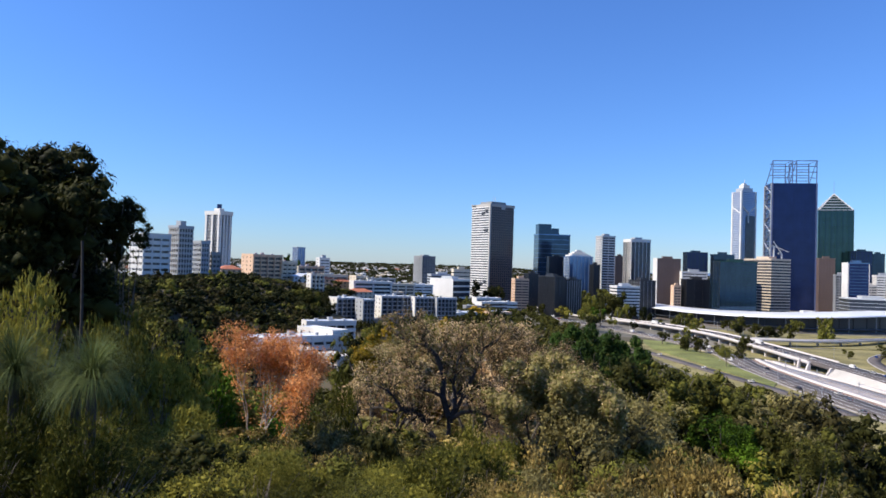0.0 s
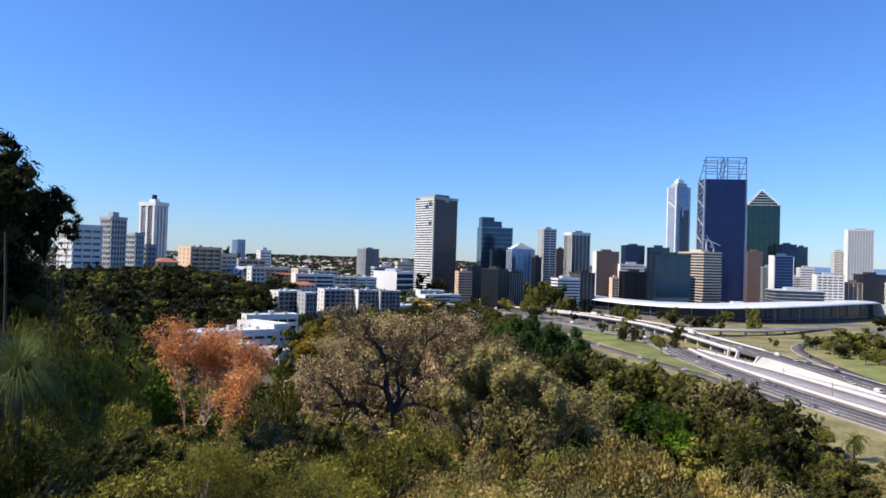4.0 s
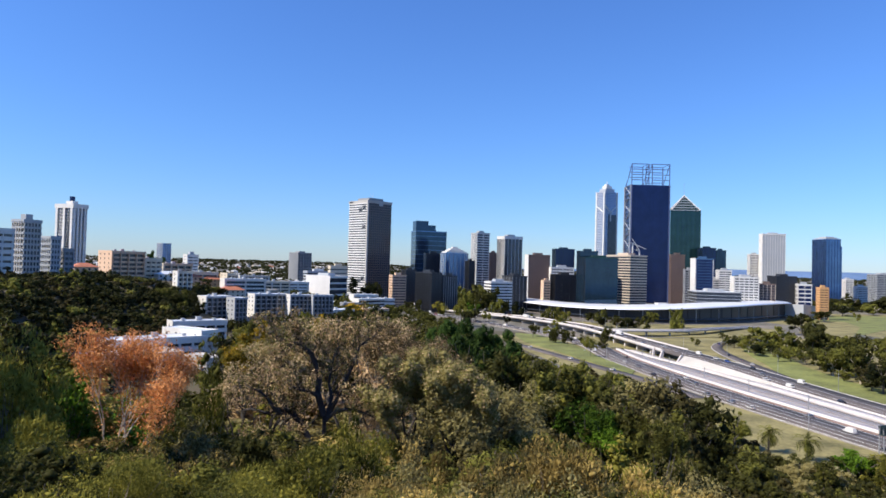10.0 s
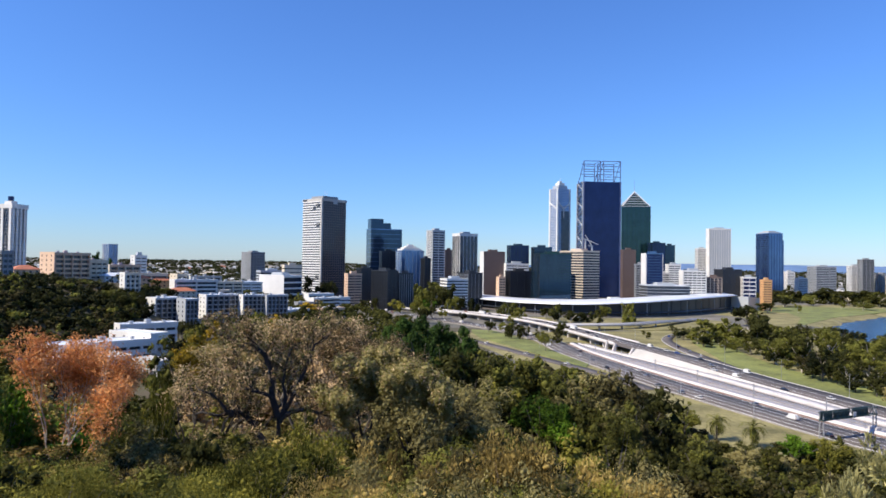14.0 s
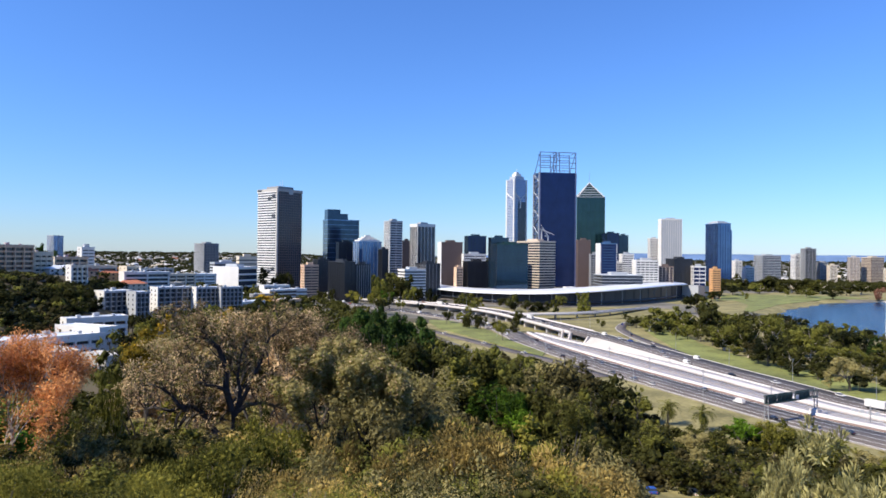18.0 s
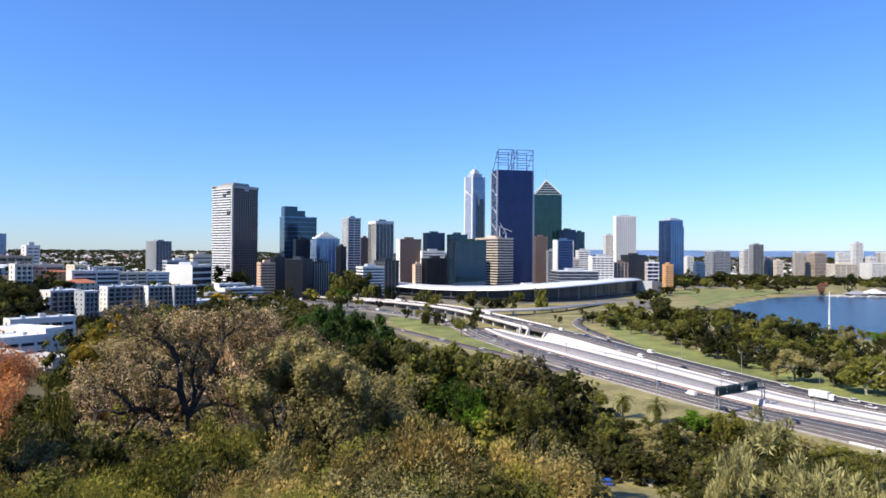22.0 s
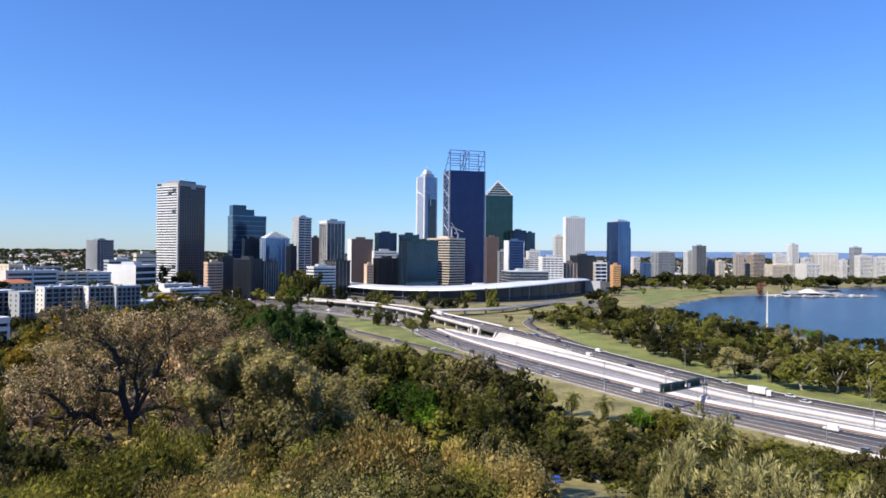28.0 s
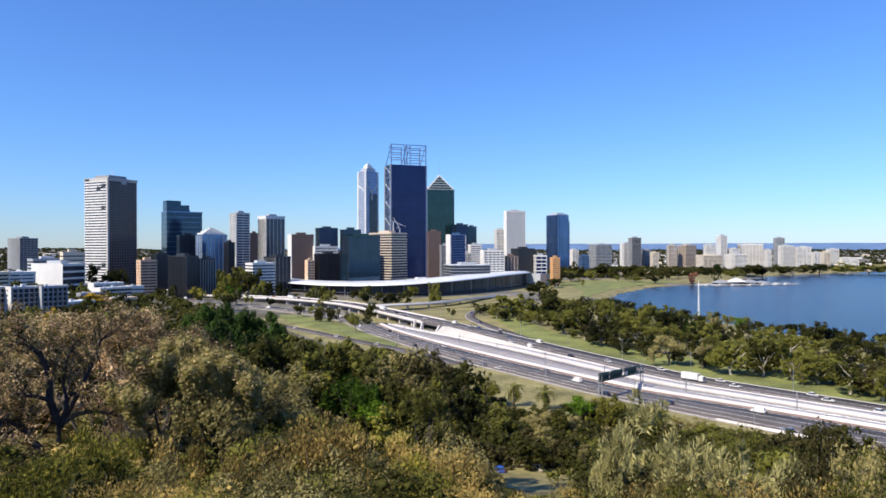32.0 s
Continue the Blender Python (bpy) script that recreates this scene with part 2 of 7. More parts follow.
def raw_mesh(name, verts, quads, mat):
    """A mesh from numpy arrays of vertices and of four-cornered faces."""
    me = bpy.data.meshes.new(name)
    me.vertices.add(len(verts))
    me.vertices.foreach_set("co", np.asarray(verts, np.float32).ravel())
    q = np.asarray(quads, np.int32)
    me.loops.add(q.size)
    me.loops.foreach_set("vertex_index", q.ravel())
    me.polygons.add(len(q))
    me.polygons.foreach_set("loop_start", np.arange(0, q.size, q.shape[1], dtype=np.int32))
    me.update(calc_edges=True)
    me.materials.append(mat)
    return me


def smooth01(u):
    u = np.clip(u, 0, 1)
    return u * u * (3 - 2 * u)


def line_side(px, py, line):
    """Signed distance of points to a polyline; positive to the right of its direction."""
    best = np.full(np.shape(px), 1e9)
    sign = np.ones(np.shape(px))
    for (ax, ay), (bx, by) in zip(line, line[1:]):
        dx, dy = bx - ax, by - ay
        u = np.clip(((px - ax) * dx + (py - ay) * dy) / (dx * dx + dy * dy), 0, 1)
        d = np.hypot(px - ax - u * dx, py - ay - u * dy)
        side = np.where((px - ax) * dy - (py - ay) * dx >= 0, 1.0, -1.0)
        closer = d < best - 1e-6
        sign = np.where(closer, side, sign)
        best = np.minimum(best, d)
    return best * sign


# ---- the lie of the land ----
CREST = [(420, -330), (120, -80), (40, -20), (6, 0.5), (0, 1.2), (-8, 1.5), (-40, 16), (-78, 62), (-108, 140), (-128, 260), (-124, 420), (-95, 560), (-40, 720)]
SHORE = [(430, -900), (440, -200), (448, 216), (451, 268), (479, 351), (527, 545), (675, 655), (849, 749), (966, 753), (1120, 800), (1342, 885), (1936, 919), (2700, 980), (4900, 1000)]


SPUR_AZ = [-14, -8, 0, 6, 12, 18, 24, 32, 42, 60, 75]
SPUR_D = [45, 80, 120, 165, 235]
SPUR_Z = [[40, 46, 48, 48, 48, 47, 45, 43, 42, 43, 40], [36, 40, 46.5, 47, 45, 42, 38, 32, 31, 33, 30], [26, 28, 42, 44, 40, 36, 29, 18, 16, 20, 20], [4, 8, 28, 32, 31, 27, 17, 6, 5, 8, 8], [0, 2, 4, 6, 6, 4, 3, 2, 2, 2, 2]]


def spur(x, y):
    """Height of the wooded spur that runs out below the lookout."""
    d, az = np.hypot(x, y), np.degrees(np.arctan2(x, y))
    rows = np.stack([np.interp(az, SPUR_AZ, z) for z in SPUR_Z])
    k = np.clip(np.interp(d, SPUR_D, range(5)), 0, 4)
    i = np.minimum(k.astype(int), 3)
    u = smooth01(k - i) * 0.5 + (k - i) * 0.5
    lo = np.take_along_axis(rows, i[None], 0)[0]
    hi = np.take_along_axis(rows, i[None] + 1, 0)[0]
    return np.where((y > 0) & (d > 45), lo * (1 - u) + hi * u, -50)


def land(x, y):
    """Height of the ground over the river."""
    x, y = np.asarray(x, float), np.asarray(y, float)
    s = line_side(x, y, CREST)
    floor = 4 + 16 * smooth01((95 - x) / 120) * smooth01((y - 150) / 120) * smooth01((900 - y) / 150)
    floor = floor + 14 * smooth01((y - 900) / 250) * smooth01((700 - x) / 400)
    r = np.hypot(x, y)
    floor = floor + 42 * smooth01((r - 1700) / 2600)
    top = 62.4 - 14 * smooth01((y - 40) / 260) - 20 * smooth01((y - 480) / 260)
    u = np.clip(s / (205 - 145 * smooth01((y - 60) / 110) * smooth01((60 - x) / 60)), 0, 1)
    h = floor + np.maximum(top - floor, 0) * (1 - u) ** (1.15 + 0.5 * smooth01((x - 8) / 30))
    h = np.maximum(h, spur(x, y))
    h = h - 2.6 * smooth01(s / 4) * (1 - smooth01((s - 4) / 60)) * smooth01((x - 0.5) / 5)
    # the tongue of the plateau ends behind the ridge-top flats
    back = smooth01((y - 620) / 300)
    h = np.where(s <= 0, top * (1 - back) + floor * back, h * (1 - back) + np.minimum(h, floor + 8) * back)
    w = line_side(x, y, SHORE)
    return np.where(w > -10, h * (1 - smooth01((w + 10) / 10)) + -2.5 * smooth01((w + 10) / 10), h)


def lie(x, y):
    return float(land(x, y))


def ribbon(name, ys, left, right, z, mat, label, category, thick=0.4, kind="structure"):
    """A strip of road between two edges given as x over y, with the height z over y."""
    yy = np.arange(ys[0], ys[-1] + 1, 8.0)
    l, r, zz = np.interp(yy, ys, left), np.interp(yy, ys, right), np.interp(yy, ys, z)
    k = np.array([0.15, 0.2, 0.3, 0.2, 0.15])
    l, r, zz = [np.convolve(np.pad(a, 2, mode="reflect", reflect_type="odd"), k, "valid") for a in (l, r, zz)]
    n = len(yy)
    v = np.concatenate([np.c_[l, yy, zz], np.c_[r, yy, zz], np.c_[l, yy, zz - thick], np.c_[r, yy, zz - thick]])
    i = np.arange(n - 1)
    q = np.concatenate([np.c_[i, i + n, i + n + 1, i + 1], np.c_[i + 2 * n, i, i + 1, i + 1 + 2 * n], np.c_[i + n, i + 3 * n, i + 3 * n + 1, i + n + 1], np.c_[i + 2 * n, i + 2 * n + 1, i + 3 * n + 1, i + 3 * n]])
    return tagged(new(name, raw_mesh(name, v, q, mat)), label, category, kind=kind)


def patch(name, outline, z, mat, label, category):
    """A flat patch of ground inside an outline."""
    bm = bmesh.new()
    vs = [bm.verts.new((x, y, z)) for x, y in outline]
    f = bm.faces.new(vs)
    if f.normal.z < 0:
        f.normal_flip()
    ex = bmesh.ops.extrude_face_region(bm, geom=[f])
    bmesh.ops.translate(bm, verts=[e for e in ex["geom"] if isinstance(e, bmesh.types.BMVert)], vec=(0, 0, -0.6))
    bmesh.ops.recalc_face_normals(bm, faces=bm.faces[:])
    return tagged(part(name, bm, mat), label, category, kind="structure")

# ---- ground, water and far country ----
def axis(*spans):
    return np.unique(np.concatenate([np.arange(a, b, s) for a, b, s in spans]))


gx = axis((-4900, -800, 200), (-800, -200, 30), (-200, -20, 5), (-20, 40, 2), (40, 360, 5), (360, 1200, 20), (1200, 4901, 150))
gy = axis((-900, -60, 60), (-60, -10, 5), (-10, 40, 2), (40, 420, 5), (420, 1200, 20), (1200, 4901, 150))
GX, GY = np.meshgrid(gx, gy)
GZ = land(GX, GY)
nx, ny = len(gx), len(gy)
jj, ii = np.meshgrid(np.arange(ny - 1), np.arange(nx - 1), indexing="ij")
g0 = (jj * nx + ii).ravel()
ground_mesh = raw_mesh("ground", np.c_[GX.ravel(), GY.ravel(), GZ.ravel()], np.c_[g0, g0 + 1, g0 + nx + 1, g0 + nx], M["soil"])
ground_mesh.materials.append(M["town"])
ground_mesh.materials.append(M["drygrass"])
cxm, cym = (GX[:-1, :-1] + GX[1:, 1:]) / 2, (GY[:-1, :-1] + GY[1:, 1:]) / 2
near_crest = line_side(cxm, cym, CREST)
slot = np.where((cym > 600) | (near_crest < -90) | (near_crest > 260) | (np.hypot(cxm, cym) > 700), 1, 0)
slot = np.where((cxm > 84) & (cym > 98) & (cym < 300) & (np.hypot(cxm, cym) > 138) & (np.degrees(np.arctan2(cxm, cym)) > 28), 2, slot)
slot = np.where((cxm > 150) & (cym < 560) & (line_side(cxm, cym, CREST) > 160), 2, slot)
shore_gap = line_side(cxm, cym, SHORE)
slot = np.where((cxm > 560) & (shore_gap < 0) & (shore_gap > -190), 2, slot)
ground_mesh.polygons.foreach_set("material_index", slot.ravel().astype(np.int32))
ground_mesh.polygons.foreach_set("use_smooth", np.ones(len(g0), bool))
tagged(new("ground", ground_mesh), "scrubby hillside, dry parkland and flat city ground", "ground", kind="structure")

wm = bmesh.new()
for a, b in ((-1200, 400), (400, 800), (800, 1300)):
    vs = [wm.verts.new(p) for p in ((380, a, 0.3), (4900, a, 0.3), (4900, b, 0.3), (380, b, 0.3))]
    wm.faces.new(vs)
bmesh.ops.remove_doubles(wm, verts=wm.verts[:], dist=0.01)
tagged(part("water", wm, M["water"]), "wide blue river bay with small ripples", "river", kind="structure")


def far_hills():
    """A low scarp that closes the view behind the plain; its blue is haze put into the colour."""
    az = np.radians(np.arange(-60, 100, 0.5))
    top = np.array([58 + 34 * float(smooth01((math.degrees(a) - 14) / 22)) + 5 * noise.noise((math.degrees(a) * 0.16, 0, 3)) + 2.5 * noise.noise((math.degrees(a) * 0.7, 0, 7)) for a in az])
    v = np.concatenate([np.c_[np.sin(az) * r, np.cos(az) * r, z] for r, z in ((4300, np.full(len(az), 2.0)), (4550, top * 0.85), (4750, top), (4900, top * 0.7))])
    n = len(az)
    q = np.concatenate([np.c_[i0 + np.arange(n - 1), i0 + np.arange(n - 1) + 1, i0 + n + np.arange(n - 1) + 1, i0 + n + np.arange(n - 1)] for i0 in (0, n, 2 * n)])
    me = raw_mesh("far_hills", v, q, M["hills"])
    tagged(new("backdrop", me), "low range of hills on the horizon, coloured blue with haze", "hills", kind="structure")


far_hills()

# ---- roads ----
KY = [30, 120, 200, 300, 370, 430, 500, 570, 620, 700, 760, 860, 960]
A0 = [214, 203, 191, 186, 189, 193, 206, 202, 185, 150, 122, 88, 70]
A1 = [246, 232, 211, 208, 209, 213, 226, 222, 205, 172, 146, 114, 98]
B0 = [266, 255, 237, 241, 242, 238, 240, 243, 240, 214, 180, 132, 106]
B1 = [284, 273, 258, 264, 264, 258, 258, 261, 258, 234, 200, 154, 128]
AZ = [4.2, 4.2, 4.2, 4.2, 4.2, 4.2, 4.2, 4.4, 5, 6, 7, 8, 9]
BZ = [4.4, 4.4, 4.4, 4.8, 7.0, 9.2, 10, 10, 10, 10, 9.5, 9, 9.2]


def between(a, b, u):
    return [p + (q - p) * u for p, q in zip(a, b)]


ribbon("road_a", KY, A0, A1, AZ, M["asphalt"], "dark asphalt freeway carriageway with lane marks", "road")
ribbon("road_b", KY, B0, B1, BZ, M["asphalt"], "dark asphalt carriageway that climbs onto a bridge", "road", thick=1.2)
for u in (0.27, 0.5, 0.73):
    ribbon("lane_marking", KY, [x - 0.12 for x in between(A0, A1, u)], [x + 0.12 for x in between(A0, A1, u)], [z + 0.02 for z in AZ], M["paintline"], "white lane line", "road marking", thick=0.015)
for u in (0.35, 0.65):
    ribbon("lane_marking", KY, [x - 0.12 for x in between(B0, B1, u)], [x + 0.12 for x in between(B0, B1, u)], [z + 0.02 for z in BZ], M["paintline"], "white lane line", "road marking", thick=0.015)
for u, edge in ((0.05, A0), (0.95, A1)):
    xs = between(A0, A1, u)
    ribbon("edge_marking", KY, [x - 0.15 for x in xs], [x + 0.15 for x in xs], [z + 0.02 for z in AZ], M["paintline"], "white edge line", "road marking", thick=0.015)
# the railway trough between the carriageways, with its pale concrete walls
TY = [30, 120, 200, 300, 370, 430, 470]
t_a1 = list(np.interp(TY, KY, A1))
t_b0 = list(np.interp(TY, KY, B0))
ribbon("kerb_strip", TY, t_a1, [x + 2.2 for x in t_a1], [4.4] * 7, M["rust"], "red-brown paved strip beside the barrier", "paving")
ribbon("barrier_wall", TY, [x + 2.2 for x in t_a1], [x + 5.4 for x in t_a1], [5.3] * 7, M["road_concrete"], "white concrete barrier beside the railway", "barrier", thick=2)
ribbon("track_bed", TY, [x + 5.4 for x in t_a1], [x - 9.0 for x in t_b0], [4.2] * 7, M["ballast"], "brown ballast railway bed", "railway")
for off in (0.25, 0.4, 0.62, 0.77):
    xs = [a + 5.4 + (b - 14.4 - a) * off for a, b in zip(t_a1, t_b0)]
    ribbon("rail", TY, [x - 0.1 for x in xs], [x + 0.1 for x in xs], [4.42] * 7, M["metal"], "steel rail", "railway", thick=0.3)
ribbon("busway", TY, [x - 9.0 for x in t_b0], [x - 0.5 for x in t_b0], [5.0, 5.0, 5.0, 4.9, 4.6, 4.4, 4.2], M["road_concrete"], "pale concrete strip between railway and carriageway", "paving", thick=1.5)
ribbon("barrier_wall", TY, [x - 9.4 for x in t_b0], [x - 9.0 for x in t_b0], [5.9, 5.9, 5.9, 5.8, 5.4, 5.2, 5.0], M["road_concrete"], "white concrete parapet along the railway", "barrier", thick=2.2)
ribbon("retaining_wall", [30, 120, 200, 300, 370, 404], [x - 0.5 for x in np.interp([30, 120, 200, 300, 370, 404], KY, B0)], [x + 0.1 for x in np.interp([30, 120, 200, 300, 370, 404], KY, B0)], [z + 1.0 for z in np.interp([30, 120, 200, 300, 370, 404], KY, BZ)], M["road_concrete"], "white concrete retaining wall below the bridge ramp", "wall", thick=7)
for side, base in ((-0.45, B0), (0.05, B1)):
    ribbon("bridge_parapet", KY[5:], [x + side for x in base[5:]], [x + side + 0.4 for x in base[5:]], [z + 1.0 for z in BZ[5:]], M["road_concrete"], "white concrete bridge parapet", "parapet", thick=2.4)
ribbon("kerb_b", KY[:6], [x + 0.1 for x in B1[:6]], [x + 0.6 for x in B1[:6]], [z + 0.2 for z in BZ[:6]], M["concrete"], "pale concrete kerb", "kerb", thick=1)
ribbon("kerb_a", KY, [x - 0.5 for x in A0], [x - 0.05 for x in A0], [z + 0.25 for z in AZ], M["paving"], "weathered concrete kerb", "kerb", thick=1)
for k, y in enumerate(range(450, 960, 22)):
    xa, xb, zb = (float(np.interp(y, KY, v)) for v in (B0, B1, BZ))
    pier = part("bridge_pier", box(xa + 1.5, y - 0.8, lie(xa, y) - 0.5, xb - 1.5, y + 0.8, zb - 1.1), M["road_concrete"])
    tagged(pier, "white concrete pier under the bridge deck", "pier", kind="structure")
ribbon("bank_wall", [20, 70, 120, 150], [218, 210, 203, 198], [218.6, 210.6, 203.6, 198.6], [5.6, 5.6, 5.4, 5.0], M["road_concrete"], "white concrete wall along the freeway edge", "wall", thick=3)
# the quieter road beside the park
NY = [290, 320, 353, 397, 453, 520, 600]
NX = [181, 181, 178, 170, 163, 152, 138]
ribbon("road_c", NY, [x - 5 for x in NX], [x + 4 for x in NX], [4.25] * 7, M["asphalt"], "narrow asphalt road beside a grass strip", "road")
patch("grass_strip", [(181, 360), (189, 372), (192, 430), (200, 490), (196, 575), (176, 590), (166, 520), (172, 460), (176, 410)], 4.35, M["lawn"], "green grass strip between two roads", "grass")
# loop ramp beyond the bridge
LY = [345, 372, 400, 430, 462, 490, 520, 552]
LX = [268, 276, 283, 292, 304, 318, 345, 384]
ribbon("road_d", LY, [x - 4 for x in LX], [x + 5 for x in LX], [4.6] * 8, M["asphalt"], "curved asphalt slip road", "road")
ribbon("road_d_kerb", LY, [x - 4.8 for x in LX], [x - 4.1 for x in LX], [4.85] * 8, M["concrete"], "pale kerb of the slip road", "kerb")
patch("verge", [(262, 300), (268, 345), (290, 385), (310, 430), (330, 470), (352, 500), (372, 498), (345, 440), (318, 390), (300, 330), (300, 200), (318, 100), (330, 30), (288, 30), (275, 120), (262, 190)], 4.3, M["lawn"], "sunlit green and yellow grass verge", "grass")
patch("bank_lawn", [(345, 560), (420, 560), (500, 640), (470, 690), (400, 690), (340, 700), (290, 720), (275, 640), (280, 580)], 4.6, M["drygrass"], "dry grass between the slip roads", "grass")
patch("shore_lawn", [(560, 600), (690, 690), (850, 765), (950, 775), (960, 830), (820, 900), (700, 850), (610, 740)], 4.3, M["lawn"], "bright green riverside lawn", "grass")
patch("car_park", [(470, 545), (510, 560), (640, 690), (690, 770), (660, 790), (590, 700), (500, 620)], 4.4, M["drygrass"], "worn dry ground with tracks near the shore", "paving")

for px, py, pz, ra, rb in ((134, 157, 4.75, 9.5, 7.0), (130, 183, 4.15, 8.0, 5.0)):
    patch("pond_water", [(px + math.cos(k * math.tau / 20) * ra * (1 + 0.12 * math.sin(3 * k)), py + math.sin(k * math.tau / 20) * rb) for k in range(20)], pz, M["water"], "small dark pond between park trees", "pond")

# the far ramp that crosses over to the hall, on thin piers
RY = [(262, 572), (300, 569), (339, 577), (375, 594), (422, 627), (480, 668)]
rx, ry = np.interp(np.linspace(0, 5, 31), range(6), [p[0] for p in RY]), np.interp(np.linspace(0, 5, 31), range(6), [p[1] for p in RY])
rk = np.ones(5) / 5
rx, ry = [np.convolve(np.pad(a, 2, mode="reflect", reflect_type="odd"), rk, "valid") for a in (rx, ry)]
rz = np.interp(np.arange(31), [0, 6, 20, 30], [9.6, 9.4, 8.6, 5.2])


def ramp_strip(name, off, wide, up, thick, mat, label, category):
    dx, dy = np.gradient(rx), np.gradient(ry)
    ln = np.hypot(dx, dy)
    ox, oy = dy / ln, -dx / ln
    rows = [np.c_[rx + ox * o, ry + oy * o, rz + up - t] for o, t in ((off, 0), (off + wide, 0), (off, thick), (off + wide, thick))]
    i = np.arange(30)
    n = 31
    q = np.concatenate([np.c_[i, i + n, i + n + 1, i + 1], np.c_[i + 2 * n, i, i + 1, i + 1 + 2 * n], np.c_[i + n, i + 3 * n, i + 3 * n + 1, i + n + 1], np.c_[i + 2 * n, i + 2 * n + 1, i + 3 * n + 1, i + 3 * n]])
    tagged(new(name, raw_mesh(name, np.concatenate(rows), q, mat)), label, category, kind="structure")


ramp_strip("ramp_deck", -4.0, 8.0, 0, 1.1, M["asphalt"], "asphalt deck of a narrow raised ramp", "bridge")
ramp_strip("ramp_parapet", 4.0, 0.4, 0.9, 2.0, M["road_concrete"], "pale concrete ramp parapet", "parapet")
ramp_strip("ramp_parapet", -4.4, 0.4, 0.9, 2.0, M["road_concrete"], "pale concrete ramp parapet", "parapet")
for k in range(2, 26, 4):
    tagged(part("ramp_pier", box(rx[k] - 0.7, ry[k] - 0.7, 3.5, rx[k] + 0.7, ry[k] + 0.7, rz[k] - 1.0), M["concrete"]), "concrete pier under the ramp", "pier", kind="structure")
# abutment where the raised carriageway leaves its bank, with the dark openings beyond it
for k, (y, lean) in enumerate(((404, 5.0), (426, 3.5), (438, 2.5))):
    xa, za = float(np.interp(y, KY, B0)), float(np.interp(y, KY, BZ))
    bm = bmesh.new()
    vs = [bm.verts.new(p) for p in ((xa - lean, y, 3.8), (xa - lean, y + 1.6, 3.8), (xa - 0.6, y + 1.6, 3.8), (xa - 0.6, y, 3.8), (xa - 1.6, y, za + 0.8), (xa - 1.6, y + 1.6, za + 0.8), (xa - 0.6, y + 1.6, za + 0.8), (xa - 0.6, y, za + 0.8))]
    for f in ((0, 1, 5, 4), (1, 2, 6, 5), (2, 3, 7, 6), (3, 0, 4, 7), (4, 5, 6, 7)):
        bm.faces.new([vs[i] for i in f])
    bmesh.ops.recalc_face_normals(bm, faces=bm.faces[:])
    tagged(part("abutment_wing", bm, M["road_concrete"]), "sloping white concrete buttress of the bridge", "abutment", kind="structure")
# the broad white concrete batter that leads up to the abutment
sy = np.linspace(318, 402, 12)
sx, sz = np.interp(sy, KY, B0), np.interp(sy, KY, BZ)
out = 1.0 + 5.0 * (sy - 318) / 84
bat = np.concatenate([np.c_[sx - out, sy, np.full(12, 4.2)], np.c_[sx - 0.55, sy, sz + 0.85]])
bq = np.arange(11)
tagged(new("retaining_slope", raw_mesh("retaining_slope", bat, np.c_[bq, bq + 12, bq + 13, bq + 1], M["concrete"])), "broad sloping white concrete wall beside the bridge ramp", "wall", kind="structure")
tagged(part("abutment_face", box(sx[-1] - 5.6, 402.2, 3.4, sx[-1] - 0.6, 403.4, 5.4), M["road_concrete"]), "white concrete end face of the ramp wall", "abutment", kind="structure")
